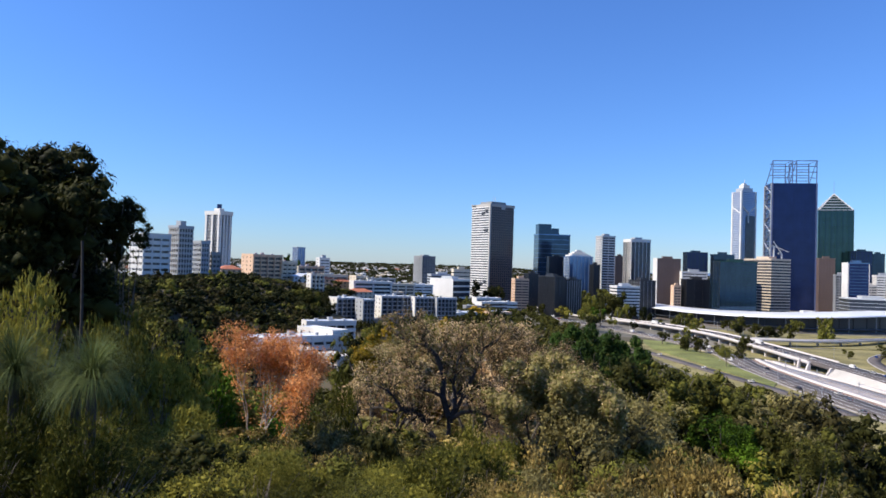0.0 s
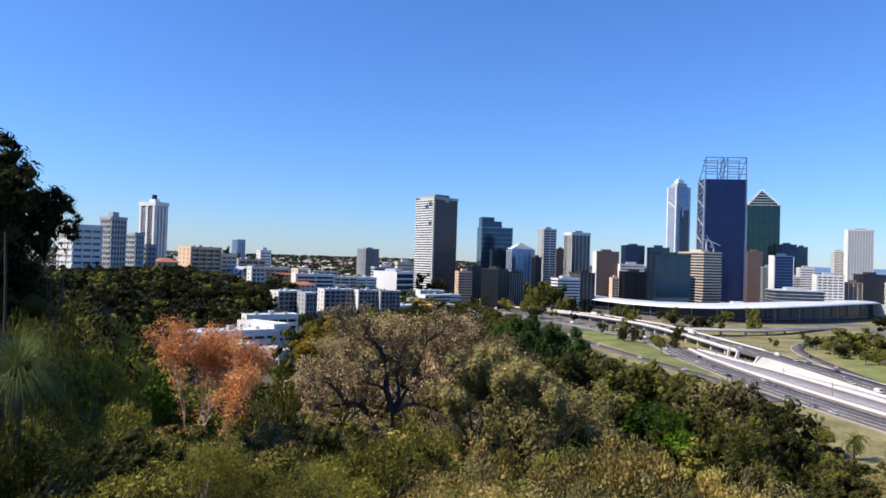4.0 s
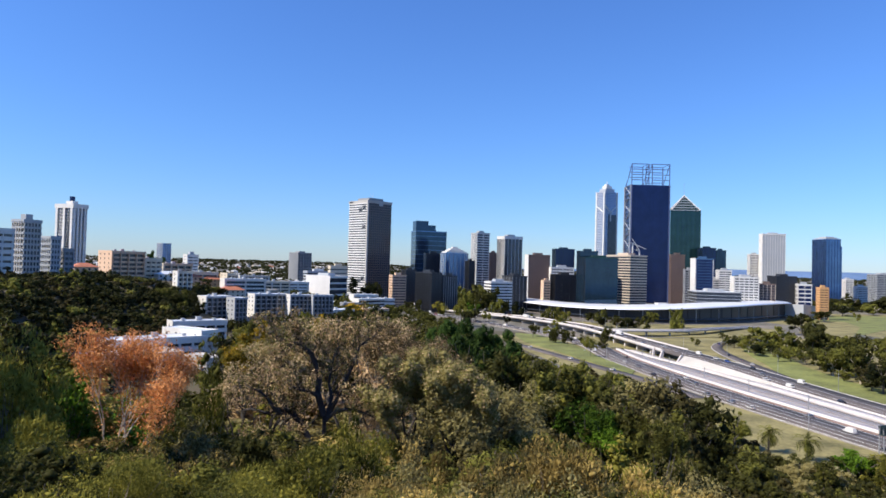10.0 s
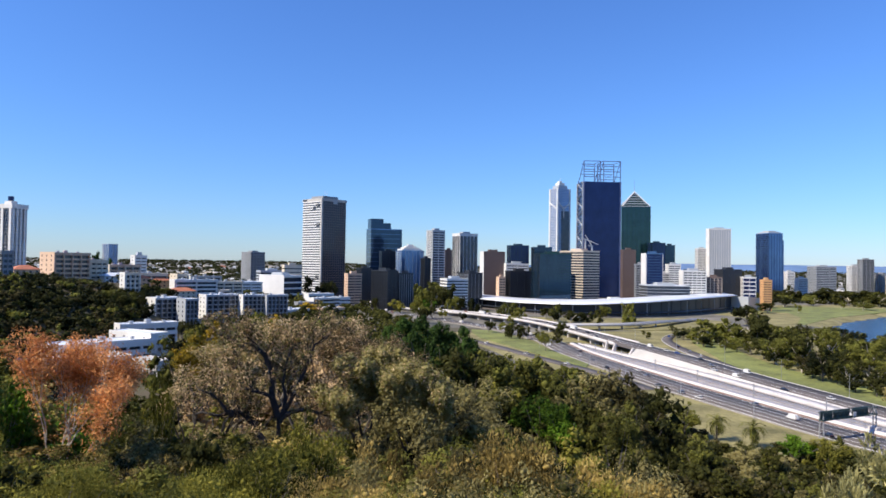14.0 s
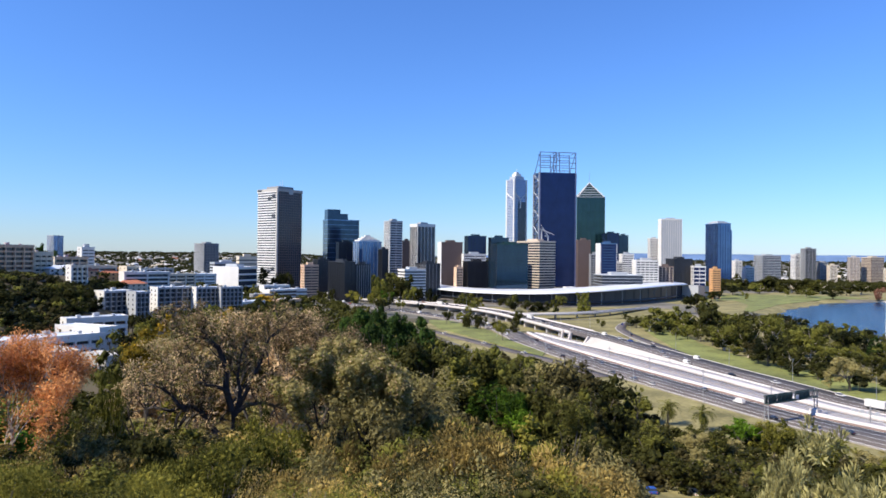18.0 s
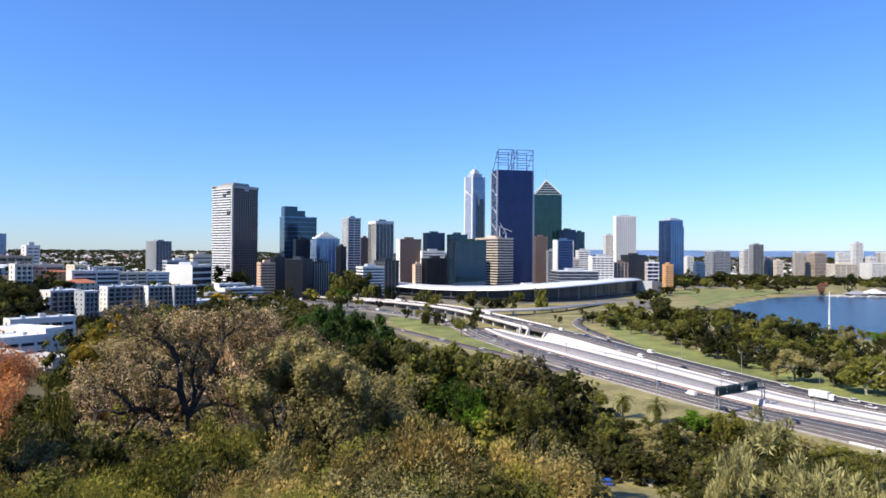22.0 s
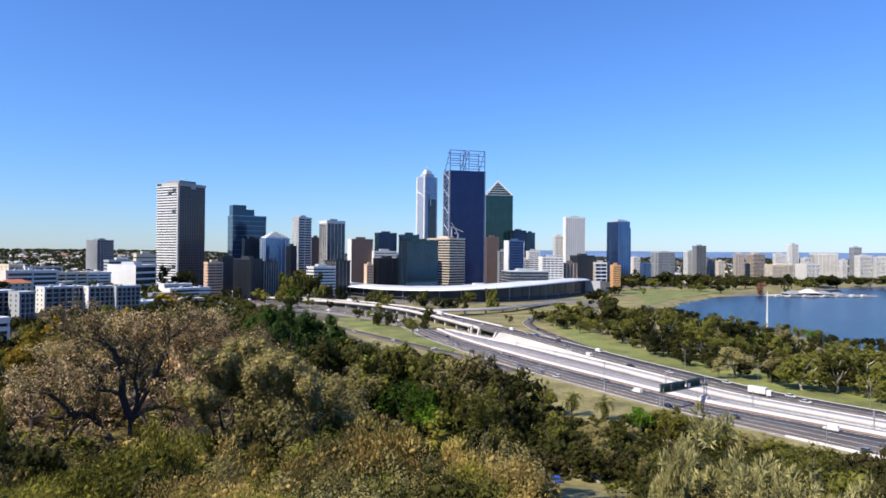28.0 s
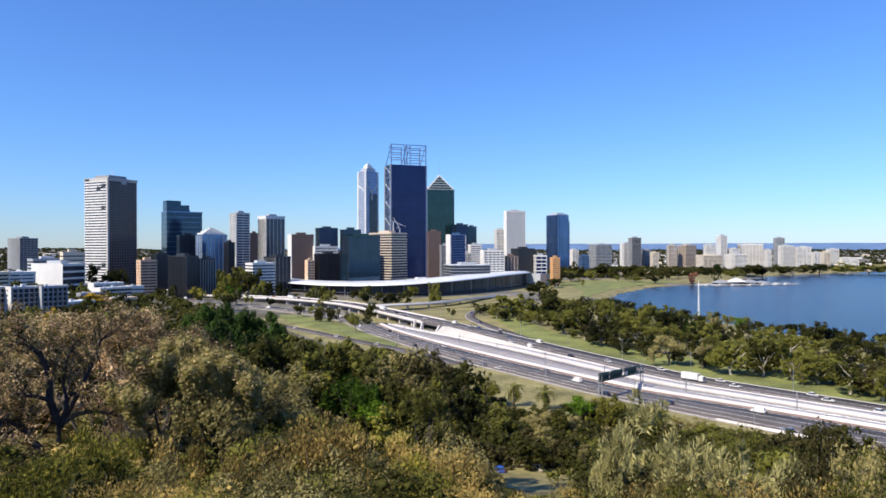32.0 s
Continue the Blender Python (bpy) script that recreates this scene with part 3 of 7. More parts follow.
# ---- buildings ----
def tower(name, corner, e, w, d, top, body, band, pitch, band_h, fins, fin_mat, label, steps=(), end="", recess=0.0, roof="", cap=True, windows=True):
    """A block with its near corner at corner, its right wall running towards compass angle e: walls, floor bands, fins, roof.
    end: the stuff of a solid end wall on the near left side; recess: how deep the fronts lie behind slabs and fins."""
    x, y = corner
    tx, ty = math.sin(radians(e)), math.cos(radians(e))
    base = min(lie(x, y), lie(x + tx * w, y + ty * w), lie(x - ty * d, y + tx * d)) - 0.5
    h = top - base
    category = {"apartment_flats": "flats", "house_block": "low building", "hotel": "hotel"}.get(name, "tower" if "tower" in name else "building")
    ob = thing(name, pose(x, y, base, 0, 0, 90 - e), label, category)
    part("wall", box(0, recess, 0, w - recess * 0.4, d, h - 0.4), M[body], ob)
    count = int(max(1, (h - 1.5) // pitch))
    bm = box_mesh("floor_band", M[band], -0.3, -0.35, 0, w + 0.35, d + 0.35, band_h)
    for k in range(count):
        part("floor_band", bm, None, ob, m=pose(0, 0, h - 0.8 - band_h - k * pitch))
    if fins:
        fw = 0.55 if w < 30 else 0.8
        fm = box_mesh("fin", M[fin_mat], -fw / 2, -0.45, 0, fw / 2, d + 0.45, h - 1.0)
        for k in range(fins + 1):
            part("fin", fm, None, ob, m=pose(fw / 2 + (w - fw) * k / fins, 0, 0))
        side = 0 if end else max(2, round(fins * d / w))
        sm = box_mesh("side_fin", M[fin_mat], -0.42, -fw / 2, 0, w + 0.42, fw / 2, h - 1.0)
        for k in range(1, side):
            part("side_fin", sm, None, ob, m=pose(0, d * k / side, 0))
    if end:
        slab = part("end_wall", box(-0.75, -0.5, 0, -0.32, d + 0.4, h + 0.2), M[end], ob)
        pane = box_mesh("end_window", M["glass"], -0.80, -0.55, 0, -0.70, 0.55, 1.3)
        cols = max(1, int(d // 5.5))
        for k in range(min(count, 6) if windows else 0):
            for j in range(cols):
                part("end_window", pane, None, slab, m=pose(0, d * (j + 0.55) / cols, h - 3.0 - k * pitch))
    ring = bmesh.new()
    for a in ((-0.5, -0.5, w + 0.5, 0.0), (-0.5, d, w + 0.5, d + 0.5), (-0.5, 0, 0, d), (w, 0, w + 0.5, d)):
        add_box(ring, a[0], a[1], h - 1.4, a[2], a[3], h)
    part("parapet", ring, M[band], ob)
    if roof or top < 70:
        part("roof_slab", box(0.01, 0.01, h - 0.6, w - 0.01, d - 0.01, h - 0.2), M[roof or ("roofmetal" if band in ("white", "palegrey") else "concrete")], ob)
    plant_mat = "palegrey" if band in ("white", "palegrey") else band
    if cap and h > 30:
        part("plant_room", box(w * 0.3, d * 0.3, h - 0.4, w * 0.7, d * 0.75, h + min(3.0, 0.06 * h + 1)), M[plant_mat], ob)
    elif cap:
        for k, (u, v, wide, up) in enumerate(((0.2, 0.35, 1.6, 1.1), (0.52, 0.6, 2.4, 1.5), (0.8, 0.4, 1.3, 0.8))):
            if w > 10 + 6 * k:
                part("roof_unit", box(w * u - wide / 2, d * v - wide / 2, h - 0.2, w * u + wide / 2, d * v + wide / 2, h + up), M["palegrey"], ob)
    for a, b, up in steps:
        part("upper_block", box(w * a, d * 0.15, h - 0.4, w * b, d * 0.85, h + up), M["black" if band == "white" else body], ob)
    return ob


# ---- the city: towers, flats and offices ----
tower("apartment_block", (-157, 346), 46, 13.9, 19.7, 76.3, "glass", "white", 3.2, 2.0, 3, "white",
      "long white slab apartment block with dark window bands", recess=0.5)
tower("apartment_tower", (-160, 399), 33, 9.9, 9.5, 83.3, "glass", "palegrey", 3.1, 1.2, 5, "concrete",
      "grey concrete apartment tower with open balconies")
tower("apartment_block", (-153, 418), 40, 5.5, 10.2, 75.0, "glass", "palegrey", 3.1, 1.3, 3, "palegrey",
      "narrow pale grey apartment block on the ridge")
tower("apartment_block", (-150, 430), 41, 5.7, 6.0, 68.2, "glass", "grey", 3.1, 1.4, 2, "grey",
      "low grey apartment block on the ridge")
ridge = tower("residential_tower", (-225, 663), 31, 14.3, 21.2, 111.5, "glass", "navy", 3.2, 0.5, 0, "white",
              "tall white tower with dark vertical window strips and a small drum", cap=False)
rh = 111.5 - ridge.location.z
for u in (0.0, 0.27, 0.53, 0.80):
    part("pier", box(14.3 * u, -1.0, 0, 14.3 * u + 1.7, 22.2, rh), M["white"], ridge)
for u in (0.0, 0.44, 0.88):
    part("side_pier", box(-1.0, 21.2 * u, 0, 15.2, 21.2 * u + 2.6, rh), M["white"], ridge)
part("top_band", box(-1.1, -1.1, rh - 3.5, 15.4, 22.3, rh + 0.4), M["white"], ridge)
part("lift_house", box(4, 6, rh, 10, 14, rh + 3.4), M["white"], ridge)
bm = bmesh.new()
add_tube(bm, (7, 10, rh + 3.2), (7, 10, rh + 7.8), 2.4, 2.4, 16)
part("water_drum", bm, M["navy"], ridge, "dark blue drum")
tower("apartment_block", (-143, 500), 49, 23.3, 20.0, 68.2, "glass", "peach", 3.2, 1.3, 4, "peach",
      "peach rendered apartment block above the trees", end="peach", recess=1.6, roof="terracotta")
tower("apartment_block", (-127, 525), 51, 12.2, 8.3, 63.7, "glass", "cream", 3.2, 2.0, 3, "cream",
      "cream rendered apartment block on the hillside", end="cream", recess=1.6, roof="terracotta")
tower("apartment_block", (-119, 547), 53, 23.2, 16.6, 60.0, "glass", "peach", 3.1, 1.2, 4, "cream",
      "terracotta-roofed apartment block with balconies", end="cream", recess=1.6, roof="terracotta")
tower("apartment_block", (-97, 491), 54, 10.1, 6.9, 55.2, "glass", "cream", 3.1, 1.2, 3, "white",
      "small cream apartment block with deep balconies", end="white", recess=1.6, roof="terracotta")
tower("apartment_block", (-137, 737), 49, 12.3, 7.5, 68.7, "glass", "white", 3.2, 2.1, 2, "white",
      "white rendered block standing behind the flats", end="white")
tower("house_block", (-110, 691), 56, 15.6, 11.2, 49.5, "glass", "orange", 3.2, 1.4, 2, "peach",
      "orange rendered low flats among trees", end="orange", recess=1.5)
tower("house_block", (-89, 684), 53, 9.4, 12.9, 50.9, "glass", "cream", 3.2, 2.1, 2, "cream",
      "cream low flats with flat roof", end="cream", recess=1.5)
tower("house_block", (-77, 686), 62, 30.7, 11.0, 48.9, "glass", "concrete", 3.2, 1.1, 4, "white",
      "pale grey and white low flats", end="white", recess=1.5)
tower("house_block", (-51, 638), 63, 26.8, 14.8, 45.2, "glass", "cream", 3.0, 1.5, 3, "white",
      "low cream flats with wide balconies", end="cream", recess=1.5)
tower("house_block", (-43, 719), 65, 35.7, 20.1, 42.6, "glass", "white", 3.2, 2.0, 3, "white",
      "white low office block", end="white", recess=1.5)
tower("apartment_flats", (-73, 464), 53, 19.1, 14.5, 39.3, "glass", "palegrey", 3.0, 0.5, 5, "grey",
      "modern white and grey flats with stacked balconies", end="white", recess=1.4, roof="roofmetal")
tower("apartment_flats", (-54, 459), 55, 8.4, 11.0, 39.0, "glass", "palegrey", 3.0, 0.5, 3, "grey",
      "modern grey flats with balconies", end="palegrey", recess=1.4, roof="roofmetal")
tower("apartment_flats", (-43, 478), 61, 24.6, 11.2, 40.8, "glass", "palegrey", 3.0, 0.5, 6, "grey",
      "modern white and blue-grey flats with balconies", end="white", recess=1.4, roof="roofmetal")
tower("apartment_flats", (-19, 482), 66, 16.1, 8.9, 40.6, "glass", "palegrey", 3.0, 0.5, 5, "grey",
      "modern pale flats with many balconies", end="white", recess=1.4, roof="roofmetal")
tower("apartment_flats", (-3, 484), 68, 14.9, 6.7, 40.6, "glass", "palegrey", 3.0, 0.5, 5, "grey",
      "modern white flats at the row's end", end="palegrey", recess=1.4, roof="roofmetal")
tower("office_block", (-68, 338), 61, 25.9, 7.8, 33.7, "glass", "white", 3.4, 1.9, 5, "white",
      "white three-storey medical building with flat roof", end="white", recess=0.6, roof="roofmetal")
tower("office_block", (-48, 296), 39, 8.2, 23.8, 33.6, "glass", "white", 3.4, 2.2, 3, "white",
      "white four-storey block with square windows", end="white", roof="roofmetal")
tower("office_block", (-79, 274), 56, 39.7, 11.9, 31.7, "glass", "white", 3.4, 2.1, 7, "white",
      "long white office block with window bands", end="white", recess=0.6, roof="roofmetal")
tower("office_block", (-77, 251), 55, 32.2, 17.4, 28.4, "glass", "concrete", 4, 2.6, 3, "concrete",
      "low flat-roofed concrete podium", end="concrete", recess=0.8, roof="concrete")
tower("office_block", (-40, 259), 46, 7.3, 15.0, 27.3, "glass", "concrete", 3.6, 2.8, 2, "concrete",
      "small grey flat-roofed annex")
tower("residential_tower", (-47, 1499), 53, 36.4, 34.1, 84.8, "glass", "grey", 3.4, 1.5, 5, "grey",
      "grey tower block standing alone on the plain")
tower("office_block", (13, 800), 46, 29.7, 40.0, 48.3, "glass", "white", 7, 2.0, 0, "white",
      "broad white office block with dark side", end="white", windows=False, recess=0.5)
tower("office_block", (15, 900), 71, 23.9, 9.1, 60.2, "glass", "cream", 5, 3.6, 0, "cream",
      "cream flat-faced block behind the white one")
tower("office_block", (-16, 950), 69, 36.7, 16.9, 51.7, "glass", "palegrey", 4, 2.2, 0, "white",
      "pale office block with white roof")
tower("office_block", (96, 875), 71, 19.8, 10.6, 50.2, "glass", "peach", 3.6, 2.2, 2, "peach",
      "small peach building beside the tall tower")
tower("office_block", (122, 942), 72, 16.8, 15.3, 57.0, "black", "black", 3.6, 1.0, 2, "black",
      "dark low office block")
tower("office_tower", (163, 1138), 83, 56.1, 30.6, 124.1, "teal", "blueglass", 8, 0.7, 0, "teal",
      "teal glass office tower with stepped top", steps=((0.02, 0.42, 17.5), (0.42, 0.66, 10.5)))
tower("office_block", (166, 1037), 84, 26.3, 13.7, 83.8, "black", "black", 4, 0.8, 2, "black",
      "black glass block before the teal tower")
tower("office_block", (137, 808), 65, 15.9, 35.7, 55.5, "black", "black", 3.8, 0.8, 3, "black",
      "black six-storey office with window bands")
tower("office_block", (152, 821), 79, 21.6, 6.5, 52.1, "black", "black", 3.8, 0.8, 7, "palegrey",
      "black office with pale vertical fins", recess=0.6)
tower("office_block", (213, 936), 73, 9.9, 11.0, 72.7, "black", "black", 4, 0.7, 2, "black",
      "narrow dark building beside the slim tower")
tower("office_tower", (233, 973), 73, 21.6, 18.1, 115.8, "glass", "palegrey", 3.8, 1.8, 2, "white",
      "slim pale tower with horizontal bands")
tower("office_tower", (297, 1142), 85, 15.1, 6.0, 90.4, "brown", "brown", 3.8, 1.2, 2, "brown",
      "brown tower behind the slim pale one")
tower("office_tower", (300, 1058), 78, 33.7, 26.6, 116.4, "glass", "white", 90, 4, 5, "white",
      "white-framed tower with tall vertical columns", recess=0.5)
tower("office_block", (217, 822), 81, 29.1, 22.2, 46.0, "glass", "white", 3.8, 2.1, 0, "white",
      "low white banded office building")
tower("office_block", (257, 863), 72, 24.3, 25.3, 53.3, "black", "black", 3.8, 1.2, 4, "grey",
      "dark low office block")
tower("office_tower", (308, 951), 92, 32.9, 20.0, 84.7, "brown", "brown", 3.8, 1.3, 8, "brown",
      "brown office tower with fine bands", end="white", windows=False)
tower("office_tower", (449, 1220), 90, 38.5, 20.3, 103.8, "navy", "teal", 4, 0.7, 5, "teal",
      "dark blue glass tower")
tower("office_tower", (340, 940), 92, 34.9, 12.4, 67.1, "glass", "white", 3.8, 2.4, 2, "white",
      "white stepped office building", end="white", windows=False)
tower("office_block", (318, 909), 84, 9.7, 8.7, 47.3, "glass", "peach", 3.8, 2.3, 2, "cream",
      "narrow beige building beside black glass", end="peach")
tower("office_tower", (332, 901), 90, 33.8, 21.6, 56.4, "black", "black", 3.8, 0.8, 3, "black",
      "black glass office block")
tower("office_tower", (352, 861), 94, 25.7, 13.4, 90.2, "teal", "teal", 4, 0.6, 4, "teal",
      "teal glass tower behind the glass cube")
tower("office_tower", (340, 812), 98, 42.7, 33.4, 80.7, "teal", "green", 4.0, 0.35, 7, "teal",
      "reflective green glass office cube")
tower("office_tower", (422, 851), 72, 31.1, 47.3, 86.5, "glass", "tan", 3.8, 1.6, 0, "tan",
      "cream banded office tower with a brown side", recess=0.7, roof="peach")
tower("office_tower", (568, 1000), 105, 21.4, 14.5, 93.5, "brown", "brown", 3.8, 1.3, 5, "brown",
      "dark brown office tower")
tower("office_tower", (561, 946), 106, 14.3, 10.9, 69.3, "glass", "grey", 3.8, 1.4, 3, "grey",
      "grey banded office block")
tower("office_tower", (741, 1188), 97, 27.4, 22.8, 114.4, "navy", "teal", 4, 0.8, 4, "teal",
      "dark blue glass tower with flat top")
tower("office_tower", (773, 1191), 103, 19.0, 12.6, 110.4, "teal", "teal", 4, 0.8, 3, "teal",
      "teal glass tower beside the dark one")
tower("office_tower", (522, 853), 101, 24.9, 18.5, 84.6, "navy", "blueglass", 4, 0.6, 1, "white",
      "blue glass tower in a white frame", end="white", windows=False)
tower("office_block", (487, 792), 107, 55.9, 45.0, 40.5, "glass", "palegrey", 4.2, 0.5, 0, "grey",
      "low curved office with thin pale bands")
tower("office_tower", (1007, 1370), 108, 50.2, 23.6, 159.7, "palegrey", "white", 90, 3, 9, "white",
      "tall white tower with fine vertical ribs", end="white", windows=False)
tower("office_tower", (997, 1401), 105, 23.4, 17.2, 112.6, "glass", "white", 3.8, 2.0, 2, "white",
      "shorter white tower beside the ribbed one")
bluecap = tower("office_tower", (976, 1139), 96, 30.6, 42.3, 138.0, "blueglass", "blueglass", 4, 0.7, 5, "navy",
                "dark blue glass tower with a stepped white cap", cap=False)
bh = 138.0 - bluecap.location.z
for k in range(3):
    part("cap_step", box(1 + 3.0 * k, 2 + 4.0 * k, bh + 1.7 * k - 0.4, 29.6 - 3.0 * k, 40 - 4.0 * k, bh + 1.7 * (k + 1)), M["palegrey"], bluecap)
part("low_shoulder", box(30.4, 4, 0, 36.5, 38, bh - 14), M["blueglass"], bluecap)
tower("hotel", (564, 825), 106, 32.5, 16.8, 60.8, "glass", "white", 3.6, 1.9, 5, "white",
      "white banded hotel block near the shore", end="white", windows=False, recess=1.2)
tower("office_block", (601, 824), 110, 21.6, 9.5, 52.0, "glass", "brown", 3.6, 1.6, 4, "tan",
      "brown office block beside the hotel")
tower("office_block", (667, 875), 102, 29.9, 29.2, 63.2, "black", "black", 3.8, 1.4, 3, "black",
      "dark stepped office block")
tower("office_block", (689, 857), 111, 18.5, 12.1, 52.0, "navy", "white", 6, 1.6, 2, "white",
      "low blue and white office building")
tower("apartment_tower", (678, 801), 105, 11.6, 10.4, 49.0, "glass", "orange", 3.4, 2.4, 2, "orange",
      "narrow orange apartment block")
tower("office_block", (630, 962), 105, 19.7, 16.1, 70.2, "glass", "white", 3.6, 2.2, 2, "white",
      "white stepped office block")
tower("office_block", (603, 944), 105, 14.1, 15.7, 55.7, "glass", "concrete", 3.6, 2.0, 2, "concrete",
      "pale concrete office block")
tower("office_block", (1212, 1263), 106, 45.3, 40.2, 72.7, "glass", "palegrey", 3.8, 1.6, 3, "grey",
      "grey stepped office block in the east end")
tower("apartment_tower", (1333, 1283), 108, 23.4, 22.2, 76.0, "glass", "white", 3.4, 2.0, 2, "white",
      "white apartment tower near the river")
tower("apartment_tower", (1311, 1233), 107, 26.3, 20.1, 90.4, "black", "grey", 3.4, 1.0, 3, "grey",
      "dark apartment tower with sloped top")
tower("apartment_block", (1369, 1244), 110, 18.0, 15.5, 57.7, "glass", "grey", 3.4, 1.8, 2, "grey",
      "grey apartment block near the river")
tower("apartment_block", (1346, 1195), 110, 15.8, 15.0, 52.0, "glass", "cream", 3.4, 2.2, 2, "white",
      "cream apartment block near the river")
tower("office_block", (1448, 1230), 122, 21.4, 19.0, 71.3, "brown", "concrete", 3.6, 1.6, 3, "tan",
      "tan office slab in the east end")
tower("office_block", (1491, 1209), 106, 31.9, 35.9, 71.2, "glass", "tan", 3.6, 1.7, 4, "brown",
      "beige and brown office slab")
tower("apartment_block", (1587, 1218), 118, 25.8, 18.3, 72.9, "glass", "white", 3.4, 2.2, 2, "white",
      "white apartment block by the river")
tower("apartment_tower", (1650, 1217), 112, 19.3, 25.6, 98.8, "glass", "white", 3.4, 2.0, 2, "white",
      "tall white apartment tower by the river")
tower("house_block", (1463, 1132), 114, 54.4, 38.7, 44.4, "glass", "cream", 3.4, 1.8, 4, "white",
      "stepped cream flats by the park")
tower("apartment_block", (1668, 1192), 116, 18.3, 22.2, 61.7, "glass", "white", 3.4, 2.0, 2, "white",
      "white stepped apartment block")
tower("apartment_block", (1722, 1201), 125, 60.1, 35.5, 74.7, "concrete", "white", 40, 3, 6, "white",
      "broad plain white block by the river")
tower("apartment_block", (1589, 1130), 115, 35.5, 51.6, 46.6, "glass", "white", 3.4, 2.0, 3, "white",
      "blue and white riverside flats")
tower("apartment_block", (1717, 1119), 119, 12.8, 18.2, 58.4, "glass", "white", 3.4, 2.0, 2, "white",
      "small white apartment block by the river")
tower("apartment_tower", (1773, 1125), 118, 21.5, 20.2, 91.9, "glass", "palegrey", 3.4, 1.6, 3, "grey",
      "slim grey and white apartment tower")
tower("apartment_tower", (1654, 1033), 116, 29.6, 22.7, 69.1, "glass", "white", 3.4, 1.9, 3, "white",
      "white stepped apartment tower")
tower("apartment_block", (1800, 1082), 125, 36.5, 17.3, 66.2, "glass", "white", 3.4, 2.0, 3, "white",
      "white curved apartment block")
tower("apartment_block", (1734, 996), 122, 14.7, 16.7, 51.1, "glass", "white", 3.4, 1.9, 2, "white",
      "pale apartment block near the river")
tower("apartment_block", (1832, 1027), 123, 18.3, 23.2, 52.0, "glass", "cream", 3.4, 1.9, 2, "white",
      "cream apartment block near the river")
tower("apartment_tower", (1883, 1037), 121, 23.7, 22.1, 59.7, "glass", "white", 3.4, 1.9, 3, "white",
      "white round-topped apartment tower")
tower("house_block", (1896, 1013), 130, 43.4, 21.8, 36.1, "glass", "white", 3.6, 2.2, 2, "white",
      "long low white building at the water's edge")
tower("house_block", (1135, 1265), 108, 15.3, 20.9, 59.7, "glass", "white", 3.6, 2.1, 2, "white",
      "white office block in the east end")
tower("house_block", (1084, 1177), 109, 18.7, 19.5, 46.6, "glass", "white", 3.6, 2.1, 2, "white",
      "white low block among trees")
tower("house_block", (45, 759), 73, 19.4, 11.5, 25.6, "glass", "white", 4, 2.6, 0, "white",
      "low white flat-roofed pavilion by the road")
tower("house_block", (68, 767), 75, 20.2, 7.7, 24.6, "glass", "white", 4, 2.6, 0, "white",
      "low white shed with a flat roof")
tower("house_block", (24, 640), 72, 15.2, 9.7, 26.3, "glass", "grey", 4, 2.6, 0, "grey",
      "low grey building beside the road")


def hip_house(x, y, turn, w, d, wall_h, wall, tile, label, z=None):
    """A house with a hipped tile roof, eaves and dark windows."""
    z = lie(x, y) - 0.5 if z is None else z
    ob = thing("house", pose(x, y, z, 0, 0, turn), label, "house", "houses on the hill")
    part("wall", box(-w / 2, -d / 2, 0, w / 2, d / 2, wall_h), M[wall], ob)
    bm = bmesh.new()
    e, up = 0.7, min(w, d) * 0.26
    a = [bm.verts.new((sx * (w / 2 + e), sy * (d / 2 + e), wall_h - 0.1)) for sx, sy in ((-1, -1), (1, -1), (1, 1), (-1, 1))]
    r = [bm.verts.new((sx * max(0.4, (w - d) / 2), 0, wall_h + up)) for sx in (-1, 1)]
    for f in ((a[0], a[1], r[1], r[0]), (a[1], a[2], r[1]), (a[2], a[3], r[0], r[1]), (a[3], a[0], r[0]), (a[3], a[2], a[1], a[0])):
        bm.faces.new(f)
    part("roof", bm, M[tile], ob)
    pane = box_mesh("window", M["glass"], -0.7, -0.06, 0, 0.7, 0.06, 1.3)
    for f in range(max(1, int(wall_h // 3))):
        for k in range(max(2, int(w // 3.4))):
            part("window", pane, None, ob, m=pose(-w / 2 + w * (k + 0.5) / max(2, int(w // 3.4)), -d / 2, wall_h - 2.2 - 3 * f))
    return ob


for hx, hy, turn, w, d, wall_h, hz, wall, tile in ((-152, 470, 40, 15, 10, 9, 55.5, "peach", "terracotta"), (-112, 530, 35, 18, 9, 6, 49.5, "white", "roofmetal"), (-124, 590, 35, 20, 11, 8, 51, "tan", "terracotta"),
                                                   (-104, 570, 30, 17, 9, 7, 45.5, "peach", "terracotta"), (-92, 600, 30, 16, 10, 8, 41, "orange", "terracotta"), (-70, 560, 28, 20, 10, 7, 36, "cream", "terracotta"),
                                                   (-60, 600, 28, 18, 10, 6, 35, "peach", "brown"), (-20, 600, 20, 22, 10, 6, 32, "cream", "terracotta"), (5, 690, 15, 22, 11, 6, 30, "white", "roofmetal")):
    hip_house(hx, hy, turn, w, d, wall_h, wall, tile, {"terracotta": "red-tiled hip-roofed house with rendered walls", "brown": "brown-tiled hip-roofed house with rendered walls", "roofmetal": "white-roofed low house between trees"}[tile], lie(hx, hy) - 0.5)
tower("apartment_tower", (-331, 1500), 40, 22, 18, 96, "blueglass", "palegrey", 4, 0.6, 2, "palegrey",
      "pale blue glass tower far behind the ridge", cap=False)


